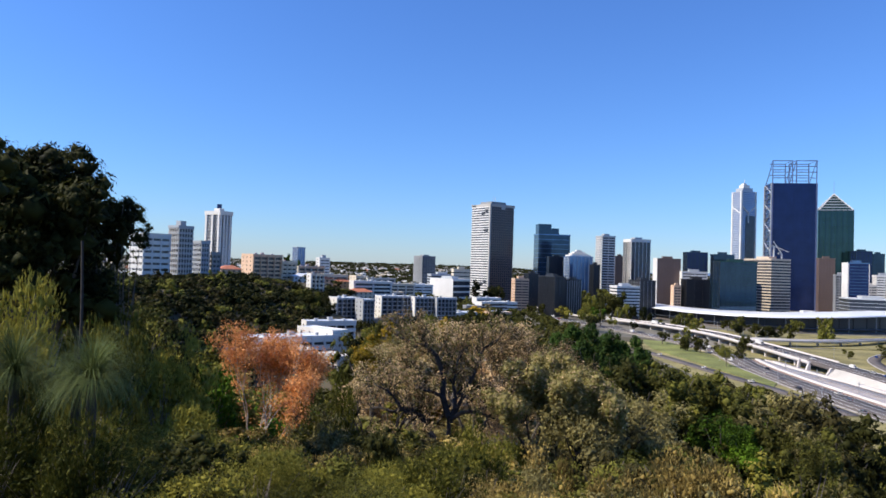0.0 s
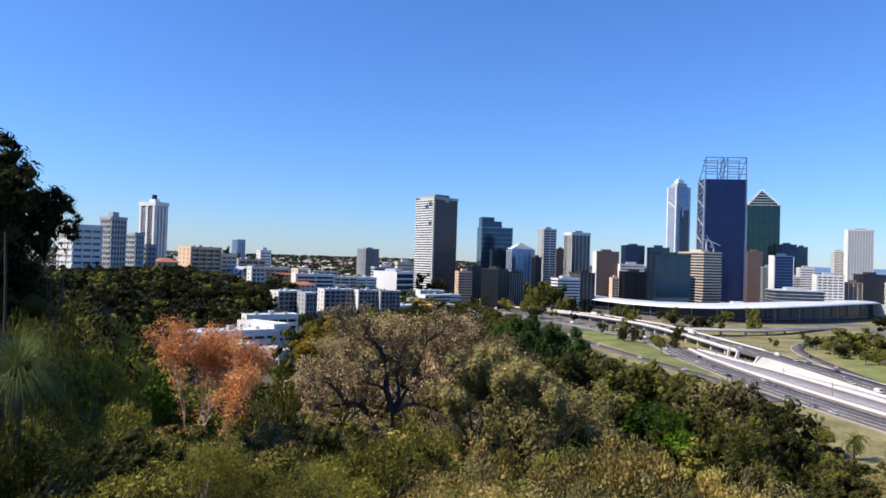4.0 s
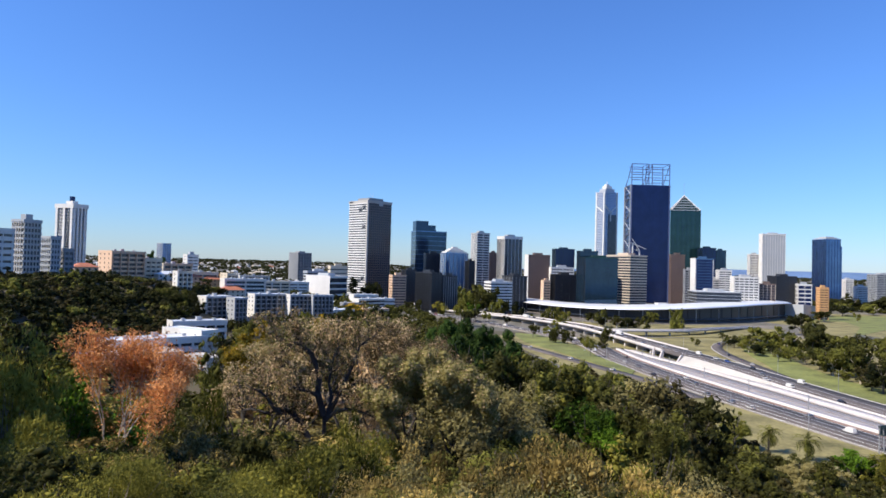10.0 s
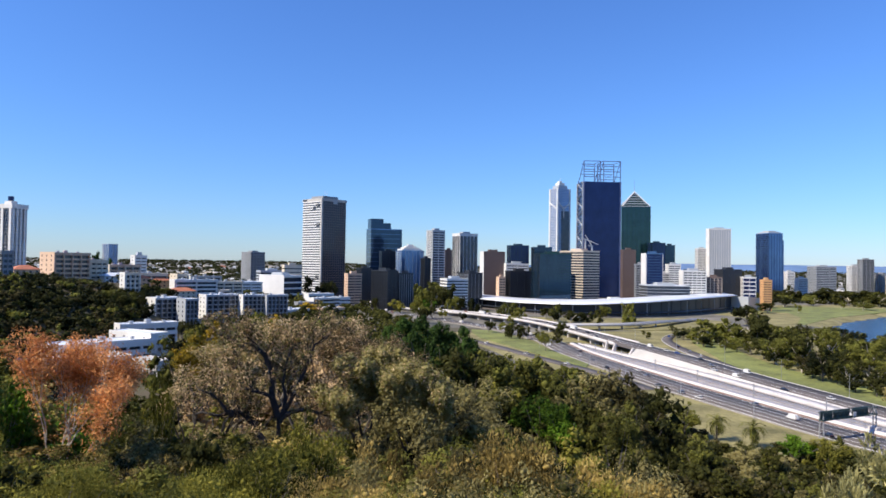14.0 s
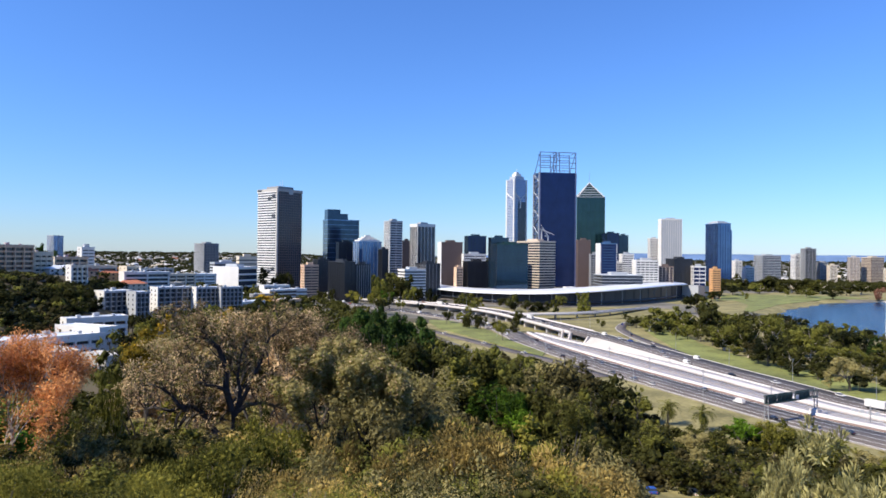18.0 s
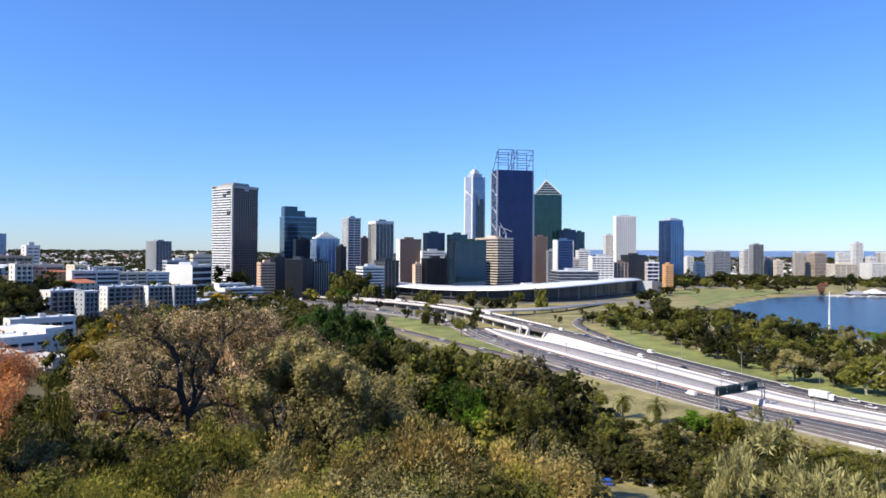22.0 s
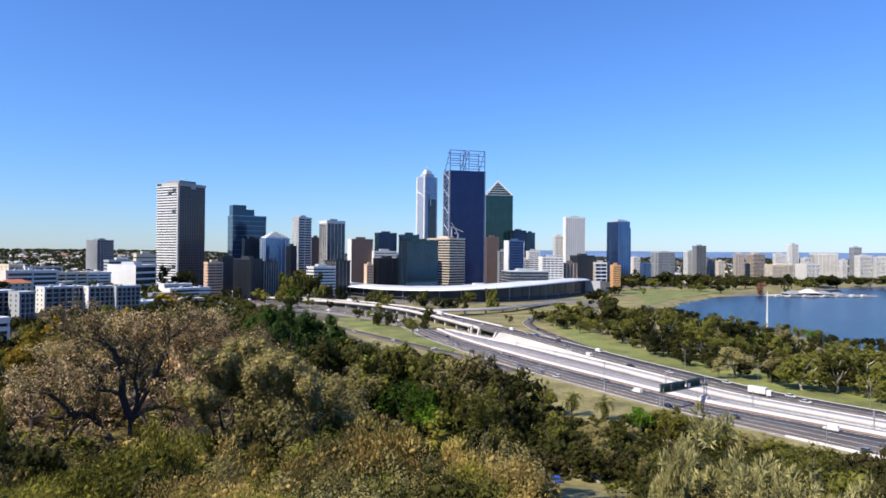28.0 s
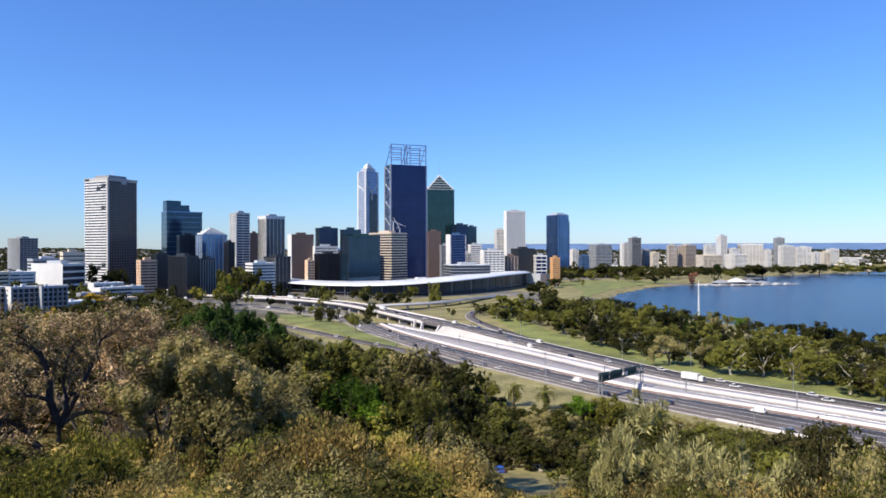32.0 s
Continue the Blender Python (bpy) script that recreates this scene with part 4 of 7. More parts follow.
def low_town():
    """Flat-roofed low blocks of the inner city, between the hillside flats and the tall towers."""
    rng = random.Random(15)
    spots = []
    tries = 0
    while len(spots) < 50 and tries < 4000:
        tries += 1
        y = rng.uniform(560, 1250)
        x = y * math.tan(radians(rng.uniform(-11.5, 4.2)))
        if x > float(np.interp(y, KY, A0)) - 26 or any(math.hypot(x - p, y - q) < 34 for p, q in spots + CITY_SPOTS):
            continue
        spots.append((x, y))
        wall = rng.choice(["white", "cream", "white", "peach", "concrete", "palegrey", "tan", "white"])
        wide, deep, up = rng.uniform(16, 34), rng.uniform(9, 18), rng.uniform(6, 14)
        tower("house_block", (x, y), rng.uniform(48, 72), wide, deep, lie(x, y) + up, "glass", wall, 3.3, rng.uniform(1.0, 2.0), rng.choice([0, 2, 3]), wall,
              {"white": "low white flat-roofed block in the town", "cream": "low cream rendered block in the town", "peach": "low peach rendered block in the town", "concrete": "low grey concrete block in the town", "palegrey": "low pale grey block in the town", "tan": "low tan block in the town"}[wall], end=wall, recess=0.8, windows=False)


CITY_SPOTS = [(-110, 691), (-89, 684), (-77, 686), (-51, 638), (-30, 650), (-43, 719), (-20, 735), (13, 800), (30, 820), (15, 900), (-16, 950), (10, 965), (96, 875), (122, 942), (45, 759), (68, 767), (24, 640), (69, 998), (95, 1015), (60, 1030), (-137, 737), (-47, 1499)]
low_town()
# ---- the three landmark towers ----
def frame_tower():
    """Navy glass tower with a white lattice on its narrow side and an open steel crown."""
    w, d, base, top, crown = 70.0, 45.0, lie(555, 1120) - 1, 222.0, 261.0
    h = top - base
    ob = thing("office_tower", pose(555, 1120, base, 0, 0, 90 - 101), "tall navy glass tower with an open steel frame crown", "tower")
    part("wall", box(0, 2.0, 0, w, d, h), M["navy"], ob)
    line = box_mesh("floor_line", M["navy"], -0.15, 1.85, 0, w + 0.15, d + 0.15, 0.5)
    for k in range(46):
        part("floor_line", line, None, ob, m=pose(0, 0, h - 3 - k * 4.3))
    seam = box_mesh("mullion", M["navy"], -0.2, 1.75, 0, 0.2, d + 0.25, h - 2)
    for k in range(1, 12):
        part("mullion", seam, None, ob, m=pose(w * k / 12, 0, 0))
    part("centre_seam", box(w * 0.478, 1.6, 0, w * 0.492, d + 0.3, h), M["navy"], ob)
    part("corner_column", box(-0.8, 1.0, 0, 1.2, 3.2, h), M["steel"], ob)
    part("corner_column", box(w - 1.4, 1.0, 0, w + 0.6, 3.2, h), M["steel"], ob)
    # lattice on the narrow side
    step = h / 13
    for k in range(13):
        bm = bmesh.new()
        a, b = (d - 4, 5) if k % 2 else (5, d - 4)
        add_tube(bm, (-1.2, a, k * step), (-1.2, b, (k + 1) * step), 0.8, 0.8, 4)
        part("lattice_brace", bm, M["palegrey"], ob)
    for k in range(27):
        part("lattice_bar", box(-1.8, 2, k * step / 2 - 0.4, -0.6, d, k * step / 2 + 0.4), M["steel"], ob)
    for y in (2.5, d - 1):
        part("lattice_post", box(-2.2, y - 0.9, 0, -0.2, y + 0.9, h), M["palegrey"], ob)
    # open crown: two cages of posts and rails
    ch = crown - top
    for x0, x1, lean in ((0.0, w * 0.46, True), (w * 0.53, w, False)):
        for x in (x0 + 0.6, x1 - 0.6):
            part("crown_post", box(x - 0.6, 2.2, h, x + 0.6, 3.6, h + ch), M["steel"], ob)
            part("crown_post", box(x - 0.6, d - 3.6, h, x + 0.6, d - 2.2, h + ch * (0.15 if lean and x < 5 else 1)), M["steel"], ob)
        for k in range(1, 5):
            part("crown_rail", box(x0, 2.3, h + ch * k / 4 - 1.1, x1, 3.4, h + ch * k / 4), M["steel"], ob)
            if k > 1 or not lean:
                part("crown_rail", box(x0 + (6 if lean else 0), d - 3.4, h + ch * k / 4 - 1.1, x1, d - 2.3, h + ch * k / 4), M["steel"], ob)
        for x in (x0 + 0.6, x1 - 0.6):
            bm = bmesh.new()
            add_tube(bm, (x, 3, h + ch), (x, d - 3, h + 1), 0.6, 0.6, 4)
            part("crown_strut", bm, M["steel"], ob)
            bm = bmesh.new()
            add_tube(bm, (x, 3, h + ch), (x, d - 3, h + (ch if not (lean and x < 5) else 2)), 0.5, 0.5, 4)
            part("crown_strut", bm, M["steel"], ob)


frame_tower()


def spire_tower():
    """Pale aluminium-clad tower with a stepped top and a white chevron brace."""
    w, d, base, top = 38.0, 31.0, lie(654, 1460) - 1, 250.0
    h = top - base
    ob = thing("office_tower", pose(655, 1460, base, 0, 0, 90 - 76), "tall pale grey tower with stepped crown and white chevron bracing", "tower")
    part("wall", box(0, 0, 0, w, d, h), M["blueglass"], ob)
    band = box_mesh("floor_band", M["palegrey"], -0.4, -0.4, 0, w + 0.4, d + 0.4, 2.1)
    for k in range(60):
        part("floor_band", band, None, ob, m=pose(0, 0, h - 2.5 - k * 3.9))
    part("lower_glass", box(w * 0.3, -1.2, 0, w * 0.92, 2, h * 0.78), M["glass"], ob)
    part("corner_pier", box(-0.9, -0.9, 0, 3.0, 3.0, h), M["white"], ob)
    part("corner_pier", box(w - 3.0, -0.9, 0, w + 0.9, 3.0, h), M["white"], ob)
    part("corner_pier", box(-0.9, d - 3, 0, 3.0, d + 0.9, h), M["white"], ob)
    for a, b in (((2, -1.4, h - 33), (w * 0.46, -1.4, h - 49)), ((w - 2, -1.4, h - 33), (w * 0.46, -1.4, h - 49)), ((w * 0.46, -1.4, h - 49), (w * 0.46, -1.4, h - 70)),
                 ((-1.4, 2, h - 49), (-1.4, d - 2, h - 33))):
        bm = bmesh.new()
        add_tube(bm, a, b, 1.2, 1.2, 4)
        part("brace", bm, M["white"], ob)
    part("crown_step", box(6, 4, h, w - 6, d - 4, h + 8), M["palegrey"], ob)
    part("crown_step", box(11, 8, h + 8, w - 11, d - 8, h + 15), M["white"], ob)
    part("crown_step", box(14, 11, h + 15, w - 16, d - 11, h + 19), M["white"], ob)
    bm = bmesh.new()
    add_tube(bm, (w / 2, d / 2, h + 18), (w / 2, d / 2, h + 28), 0.9, 0.2, 6)
    part("mast", bm, M["white"], ob)


spire_tower()


def pyramid_tower():
    """Dark green glass tower with ribs and a stepped glass pyramid."""
    w, d, base, top, apex = 58.0, 42.0, lie(717, 1261) - 1, 193.0, 226.0
    h = top - base
    ob = thing("office_tower", pose(714, 1262, base, 0, 0, 90 - 110), "dark green glass tower with a pale-edged pyramid roof", "tower")
    part("wall", box(0, 0, 0, w, d, h), M["green"], ob)
    rib = box_mesh("rib", M["green"], -1.0, -1.0, 0, 1.0, d + 1.0, h)
    for k in range(7):
        part("rib", rib, None, ob, m=pose(w * k / 6, 0, 0))
    line = box_mesh("floor_line", M["teal"], -0.2, -0.2, 0, w + 0.2, d + 0.2, 0.7)
    for k in range(45):
        part("floor_line", line, None, ob, m=pose(0, 0, h - 2 - k * 4.0))
    ph = apex - top
    for k in range(6):
        u0, u1 = k / 6, (k + 1) / 6
        bm = bmesh.new()
        a = [bm.verts.new((w / 2 + sx * w / 2 * (1 - u0), d / 2 + sy * d / 2 * (1 - u0), h + ph * u0)) for sx, sy in ((-1, -1), (1, -1), (1, 1), (-1, 1))]
        b = [bm.verts.new((w / 2 + sx * w / 2 * (1 - u1) * 1.0, d / 2 + sy * d / 2 * (1 - u1), h + ph * (u1 - 0.02))) for sx, sy in ((-1, -1), (1, -1), (1, 1), (-1, 1))]
        for i in range(4):
            bm.faces.new((a[i], a[(i + 1) % 4], b[(i + 1) % 4], b[i]))
        bm.faces.new(b)
        part("roof_tier", bm, M["green"], ob)
        part("roof_step", box(w / 2 * u0 - 0.8, d / 2 * u0 - 0.8, h + ph * u0 - 0.6, w - w / 2 * u0 + 0.8, d - d / 2 * u0 + 0.8, h + ph * u0 + 0.9), M["palegrey"], ob)
    for sx, sy in ((0, 0), (1, 0), (1, 1), (0, 1)):
        bm = bmesh.new()
        add_tube(bm, (w * sx, d * sy, h), (w / 2, d / 2, h + ph), 1.0, 1.0, 4)
        part("hip_rib", bm, M["white"], ob)
    bm = bmesh.new()
    add_tube(bm, (w / 2, d / 2, h + ph), (w / 2, d / 2, h + ph + 26), 0.5, 0.15, 5)
    part("mast", bm, M["metal"], ob)


pyramid_tower()


def sunshade_tower():
    """Tall tower with deep pale sun-shades on the sunny side; the dark ribbed side's colour is deepened for shade."""
    w, d, base, top = 46.0, 46.0, lie(69, 998) - 1, 160.0
    h = top - base
    ob = thing("office_tower", pose(69, 998, base, 0, 0, 90 - 56), "tall office tower with pale sun-shades and a dark ribbed side, deepened for shade", "tower")
    part("wall", box(0, 0, 0, w, d, h), M["glass"], ob)
    count = int(h // 3.7)
    # the same shades, whitened on the sunny side and tan on the far side
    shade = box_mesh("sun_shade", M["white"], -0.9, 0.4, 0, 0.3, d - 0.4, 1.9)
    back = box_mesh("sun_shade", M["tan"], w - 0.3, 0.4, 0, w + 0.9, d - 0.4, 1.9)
    # floor lines and ribs are browned to paint in the shade of this face
    thin = box_mesh("floor_line", M["brown"], -0.1, -0.45, 0, w + 0.1, d + 0.45, 0.9)
    holes = {(1, 0), (2, 1), (9, 0), (30, 0), (31, 1), (31, 2)}
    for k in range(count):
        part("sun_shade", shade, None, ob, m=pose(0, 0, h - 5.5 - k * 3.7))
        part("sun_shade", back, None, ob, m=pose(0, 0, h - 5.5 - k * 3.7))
        part("floor_line", thin, None, ob, m=pose(0, 0, h - 4.6 - k * 3.7))
    rib = box_mesh("rib", M["brown"], -0.35, -0.7, 0, 0.35, d + 0.7, h - 4)
    for k in range(12):
        part("rib", rib, None, ob, m=pose(1 + (w - 2) * k / 11, 0, 0))
    part("corner_pier", box(-1.2, -1.0, 0, 1.5, 1.5, h), M["concrete"], ob)
    part("top_band", box(-0.9, -0.8, h - 4.0, w + 0.9, d + 0.9, h), M["concrete"], ob)
    part("plant_room", box(8, 8, h, w - 10, d - 10, h + 4.5), M["grey"], ob)
    for row, col in holes:
        part("open_floor", box(-1.1, d * (0.08 + 0.2 * col), h - 9 - row * 3.7, 0.2, d * (0.25 + 0.2 * col), h - 4.5 - row * 3.7), M["black"], ob)
    part("sign_board", box(-1.0, d * 0.78, h - 3.4, -0.92, d * 0.98, h - 0.8), M["black"], ob)
    part("sign_blaze", box(w * 0.45, -0.95, h - 7.5, w * 0.62, -0.85, h - 0.5), M["palegrey"], ob)
    for x in (16, 20):
        bm = bmesh.new()
        add_tube(bm, (x, 14, h + 4), (x, 14, h + 13), 0.3, 0.12, 5)
        part("mast", bm, M["white"], ob)


sunshade_tower()


def pyramid_cap_tower():
    ob = tower("office_tower", (187, 982), 77, 38.0, 20.0, 84.0, "blueglass", "blueglass", 4, 0.8, 6, "palegrey", "blue glass tower with a stepped white pyramid cap")
    h = 84.0 - ob.location.z
    for k in range(4):
        part("cap_step", box(2 + 4.2 * k, 1 + 2.2 * k, h + 2.4 * k - 0.3, 36 - 4.2 * k, 19 - 2.2 * k, h + 2.4 * (k + 1)), M["white"], ob)


pyramid_cap_tower()


def convention_centre():
    """Long low hall on a curve with a white sweeping roof over dark glass."""
    pts = [(269, 905), (292, 850), (305, 800), (328, 752), (366, 724), (430, 716), (505, 742), (575, 782), (640, 822)]
    zs = [19.5, 18, 18, 19, 20, 23, 25.2, 26.2, 26.5]
    u = np.linspace(0, 8, 65)
    k = np.array([0.2, 0.2, 0.2, 0.2, 0.2])
    f = [np.interp(u, np.arange(9), a) for a in ([p[0] for p in pts], [p[1] for p in pts], zs)]
    f = [np.convolve(np.pad(a, 2, mode="reflect", reflect_type="odd"), k, "valid") for a in f]
    px, py, pz = f
    dx, dy = np.gradient(px), np.gradient(py)
    ln = np.hypot(dx, dy)
    ox, oy = dy / ln, -dx / ln
    n = len(px)
    ob = thing("convention_centre", pose(0, 0, 0), "long low hall with a sweeping white curved roof over dark glass", "hall")
    i = np.arange(n - 1)

    def strip(name, rows, mat):
        v = np.concatenate([np.c_[px + ox * o + bx, py + oy * o + by, zz] for o, bx, by, zz in rows])
        q = np.concatenate([np.c_[i + r * n, i + 1 + r * n, i + 1 + (r + 1) * n, i + (r + 1) * n] for r in range(len(rows) - 1)])
        me = raw_mesh(name, v, q, mat)
        return part(name, me, None, ob)

    strip("facade", [(0, 0, 0, np.full(n, 1.0)), (0, 0, 0, pz - 1)], M["black"])
    strip("roof", [(3, 0, 0, pz - 0.6), (9, 0, 0, pz - 1.4), (9.5, 0, 0, pz - 0.8), (3, 0, 0, pz + 0.9), (-12, 0, 0, pz + 2.2), (0, 24, 60, pz + 1.5), (0, 30, 78, pz - 3), (0, 30, 78, np.full(n, 1.0))], M["roofmetal"])
    strip("terrace", [(0, 0, 0, np.full(n, 9.3)), (5, 0, 0, np.full(n, 9.3)), (5, 0, 0, np.full(n, 8.0)), (0, 0, 0, np.full(n, 8.0))], M["glass"])
    strip("plinth", [(0.3, 0, 0, np.full(n, 5.5)), (5, 0, 0, np.full(n, 5.5)), (5, 0, 0, np.full(n, 3.2))], M["asphalt"])
    col = box_mesh("column", M["grey"], -0.4, -0.4, 0, 0.4, 0.4, 1)
    dark_col = box_mesh("mullion", M["black"], -0.4, -0.4, 0, 0.4, 0.4, 1)
    for j in range(1, n - 1, 4):
        part("column", col, None, ob, m=pose(px[j] + ox[j] * 3.5, py[j] + oy[j] * 3.5, 3.5) @ Matrix.Diagonal((1, 1, pz[j] - 5.0, 1)))
    for j in range(0, n, 2):
        part("mullion", dark_col, None, ob, m=pose(px[j] + ox[j] * 0.2, py[j] + oy[j] * 0.2, 3.5) @ Matrix.Diagonal((0.6, 0.6, pz[j] - 4.8, 1)))
    # white wedge hall at the end
    bm = bmesh.new()
    lo = [(640, 826), (652, 800), (700, 830), (735, 880), (690, 900)]
    a = [bm.verts.new((x, y, 2)) for x, y in lo]
    b = [bm.verts.new((x, y, z)) for (x, y), z in zip(lo, (24, 25, 21, 18, 20))]
    for j in range(5):
        bm.faces.new((a[j], a[(j + 1) % 5], b[(j + 1) % 5], b[j]))
    bm.faces.new(b)
    bmesh.ops.recalc_face_normals(bm, faces=bm.faces[:])
    part("end_hall", bm, M["palegrey"], ob, "pale grey wedge-shaped end hall")
    for j, (x, y) in enumerate([(420, 770), (455, 775), (480, 790)]):
        part("roof_plant", box(x, y, 18, x + 14, y + 8, 25 - j), M["white"], ob)


convention_centre()

# ---- plants ----
def leaf_cloud(name, centres, radii, count, size, mat, seed, flat=0.75, aspect=0.45, up=0.5, core=0.0, habit="leaf"):
    """One mesh of many small leaves, gathered in clumps round the given centres; core fills the clumps' insides with dense leafage."""
    rng = np.random.default_rng(seed)
    c, r = np.asarray(centres, float), np.asarray(radii, float)
    p = r ** 2 / (r ** 2).sum()
    which = rng.choice(len(c), count, p=p)
    d = rng.normal(size=(count, 3))
    d /= np.linalg.norm(d, axis=1)[:, None]
    rad = r[which] * rng.uniform(0.45, 1.0, count) ** 0.5
    pos = c[which] + d * rad[:, None] * np.array([1, 1, flat])
    nrm = d + rng.normal(size=(count, 3)) * 0.45 + np.array([0, 0, up * 0.7])
    a = np.cross(nrm, rng.normal(size=(count, 3)))
    if habit == "feather":
        a = d * 0.55 + rng.normal(size=(count, 3)) * 0.35 + np.array([0, 0, 0.8])
    if habit == "rosette":
        out = c - np.array([0, 0, 0.45])
        out /= np.linalg.norm(out, axis=1)[:, None] + 1e-9
        a = out[which] * 0.6 + d * 1.0 + np.array([0, 0, 0.12])
    a /= np.linalg.norm(a, axis=1)[:, None] + 1e-9
    s = size * rng.uniform(0.6, 1.4, count)[:, None]
    if habit == "rosette":
        pos = c[which] + d * r[which][:, None] * 0.25 + a * s * 0.6
        nrm = np.cross(a, rng.normal(size=(count, 3)))
    b = np.cross(a, nrm)
    b /= np.linalg.norm(b, axis=1)[:, None] + 1e-9
    v = np.stack([pos - a * s * 0.55, pos + b * s * aspect * 0.75, pos + a * s * 0.55 - b * s * aspect * 0.35], 1).reshape(-1, 3)
    f = np.arange(count * 3).reshape(-1, 3)
    if core:
        k = len(c)
        ends = np.array([(1, 0, 0), (-1, 0, 0), (0, 1, 0), (0, -1, 0), (0, 0, 1), (0, 0, -1)], float) * np.array([1, 1, flat])
        cv = c[:, None] + (ends[None] * rng.uniform(0.75, 1.2, (k, 6, 1)) + rng.normal(size=(k, 6, 3)) * 0.15) * (r * core)[:, None, None]
        tri = np.array([(0, 2, 4), (2, 1, 4), (1, 3, 4), (3, 0, 4), (2, 0, 5), (1, 2, 5), (3, 1, 5), (0, 3, 5)])
        f = np.concatenate([f, (count * 3 + 6 * np.arange(k)[:, None, None] + tri[None]).reshape(-1, 3)])
        v = np.concatenate([v, cv.reshape(-1, 3)])
    return raw_mesh(name, v, f, mat)


def clumps(seed, n, lobes=7, low=0.12):
    """Uneven clump centres for a crown that is about one unit in radius and stands on z = 0 (top near z = 1.6)."""
    rng = np.random.default_rng(seed)
    lc = [(rng.uniform(-0.58, 0.58), rng.uniform(-0.58, 0.58), rng.uniform(0.38, 1.18)) for _ in range(lobes)]
    lr = [rng.uniform(0.26, 0.50) for _ in range(lobes)]
    out, rad = [], []
    for _ in range(n):
        k = rng.integers(lobes)
        d = rng.normal(size=3)
        d /= np.linalg.norm(d)
        q = np.array(lc[k]) + d * lr[k] * rng.uniform(0.5, 1.0)
        q[2] = max(q[2], low + 0.2 * rng.random())
        out.append(q)
        rad.append(rng.uniform(0.11, 0.23))
    return out, rad


def cone_clumps(seed, n):
    rng = np.random.default_rng(seed)
    out, rad = [], []
    for _ in range(n):
        z = rng.uniform(0.03, 1.0)
        a, w = rng.uniform(0, math.tau), (1 - z) ** 0.6 * 0.9 + 0.06
        out.append((math.cos(a) * w * rng.uniform(0.6, 1), math.sin(a) * w * rng.uniform(0.6, 1), z * 2.3))
        rad.append(rng.uniform(0.09, 0.17))
    return out, rad


def trunk_mesh(name, seed, mat, limbs=5, r=0.055, lean=0.1):
    """A tapered bent trunk that forks into limbs, for a crown one unit in radius."""
    rng = random.Random(seed)
    bm = bmesh.new()
    p, d = Vector((0, 0, -0.25)), Vector((rng.uniform(-lean, lean), rng.uniform(-lean, lean), 1)).normalized()
    for k in range(4):
        q = p + d * 0.22
        add_tube(bm, p, q, r * (1 - k * 0.12), r * (1 - (k + 1) * 0.12), 6)
        p, d = q, (d + Vector((rng.uniform(-0.2, 0.2), rng.uniform(-0.2, 0.2), 0))).normalized()
    for k in range(limbs):
        a = k * math.tau / limbs + rng.uniform(-0.4, 0.4)
        s = Vector((0, 0, rng.uniform(0.25, 0.62)))
        m = s + Vector((math.cos(a) * 0.28, math.sin(a) * 0.28, 0.22))
        e = m + Vector((math.cos(a) * 0.25, math.sin(a) * 0.25, 0.28))
        add_tube(bm, s, m, r * 0.5, r * 0.36, 5)
        add_tube(bm, m, e, r * 0.36, r * 0.14, 5)
    me = bpy.data.meshes.new(name)
    bm.to_mesh(me)
    bm.free()
    me.materials.append(mat)
    return me


def twig_mesh(name, seed, mat):
    """Many thin stems fanning up from the ground, for a bush one unit in radius."""
    rng = random.Random(seed)
    bm = bmesh.new()
    for _ in range(26):
        a, w = rng.uniform(0, math.tau), rng.uniform(0.15, 0.85)
        m = Vector((math.cos(a) * w * 0.45, math.sin(a) * w * 0.45, rng.uniform(0.5, 0.8)))
        e = m + Vector((math.cos(a) * w * 0.6 + rng.uniform(-0.2, 0.2), math.sin(a) * w * 0.6 + rng.uniform(-0.2, 0.2), rng.uniform(0.4, 0.95)))
        add_tube(bm, (math.cos(a) * 0.08, math.sin(a) * 0.08, -0.2), m, 0.016, 0.011, 4)
        add_tube(bm, m, e, 0.011, 0.004, 3)
    me = bpy.data.meshes.new(name)
    bm.to_mesh(me)
    bm.free()
    me.materials.append(mat)
    return me


CROWNS = {}
TRUNKS = {"bark": [trunk_mesh("trunk", s, M["bark"]) for s in range(2)], "pale": [trunk_mesh("trunk", s + 9, M["palebark"], r=0.06) for s in range(2)], "dark": [trunk_mesh("trunk", s + 5, M["darkbark"]) for s in range(2)],
          "twigs": [twig_mesh("stem_fan", s + 3, M["twig"]) for s in range(2)]}


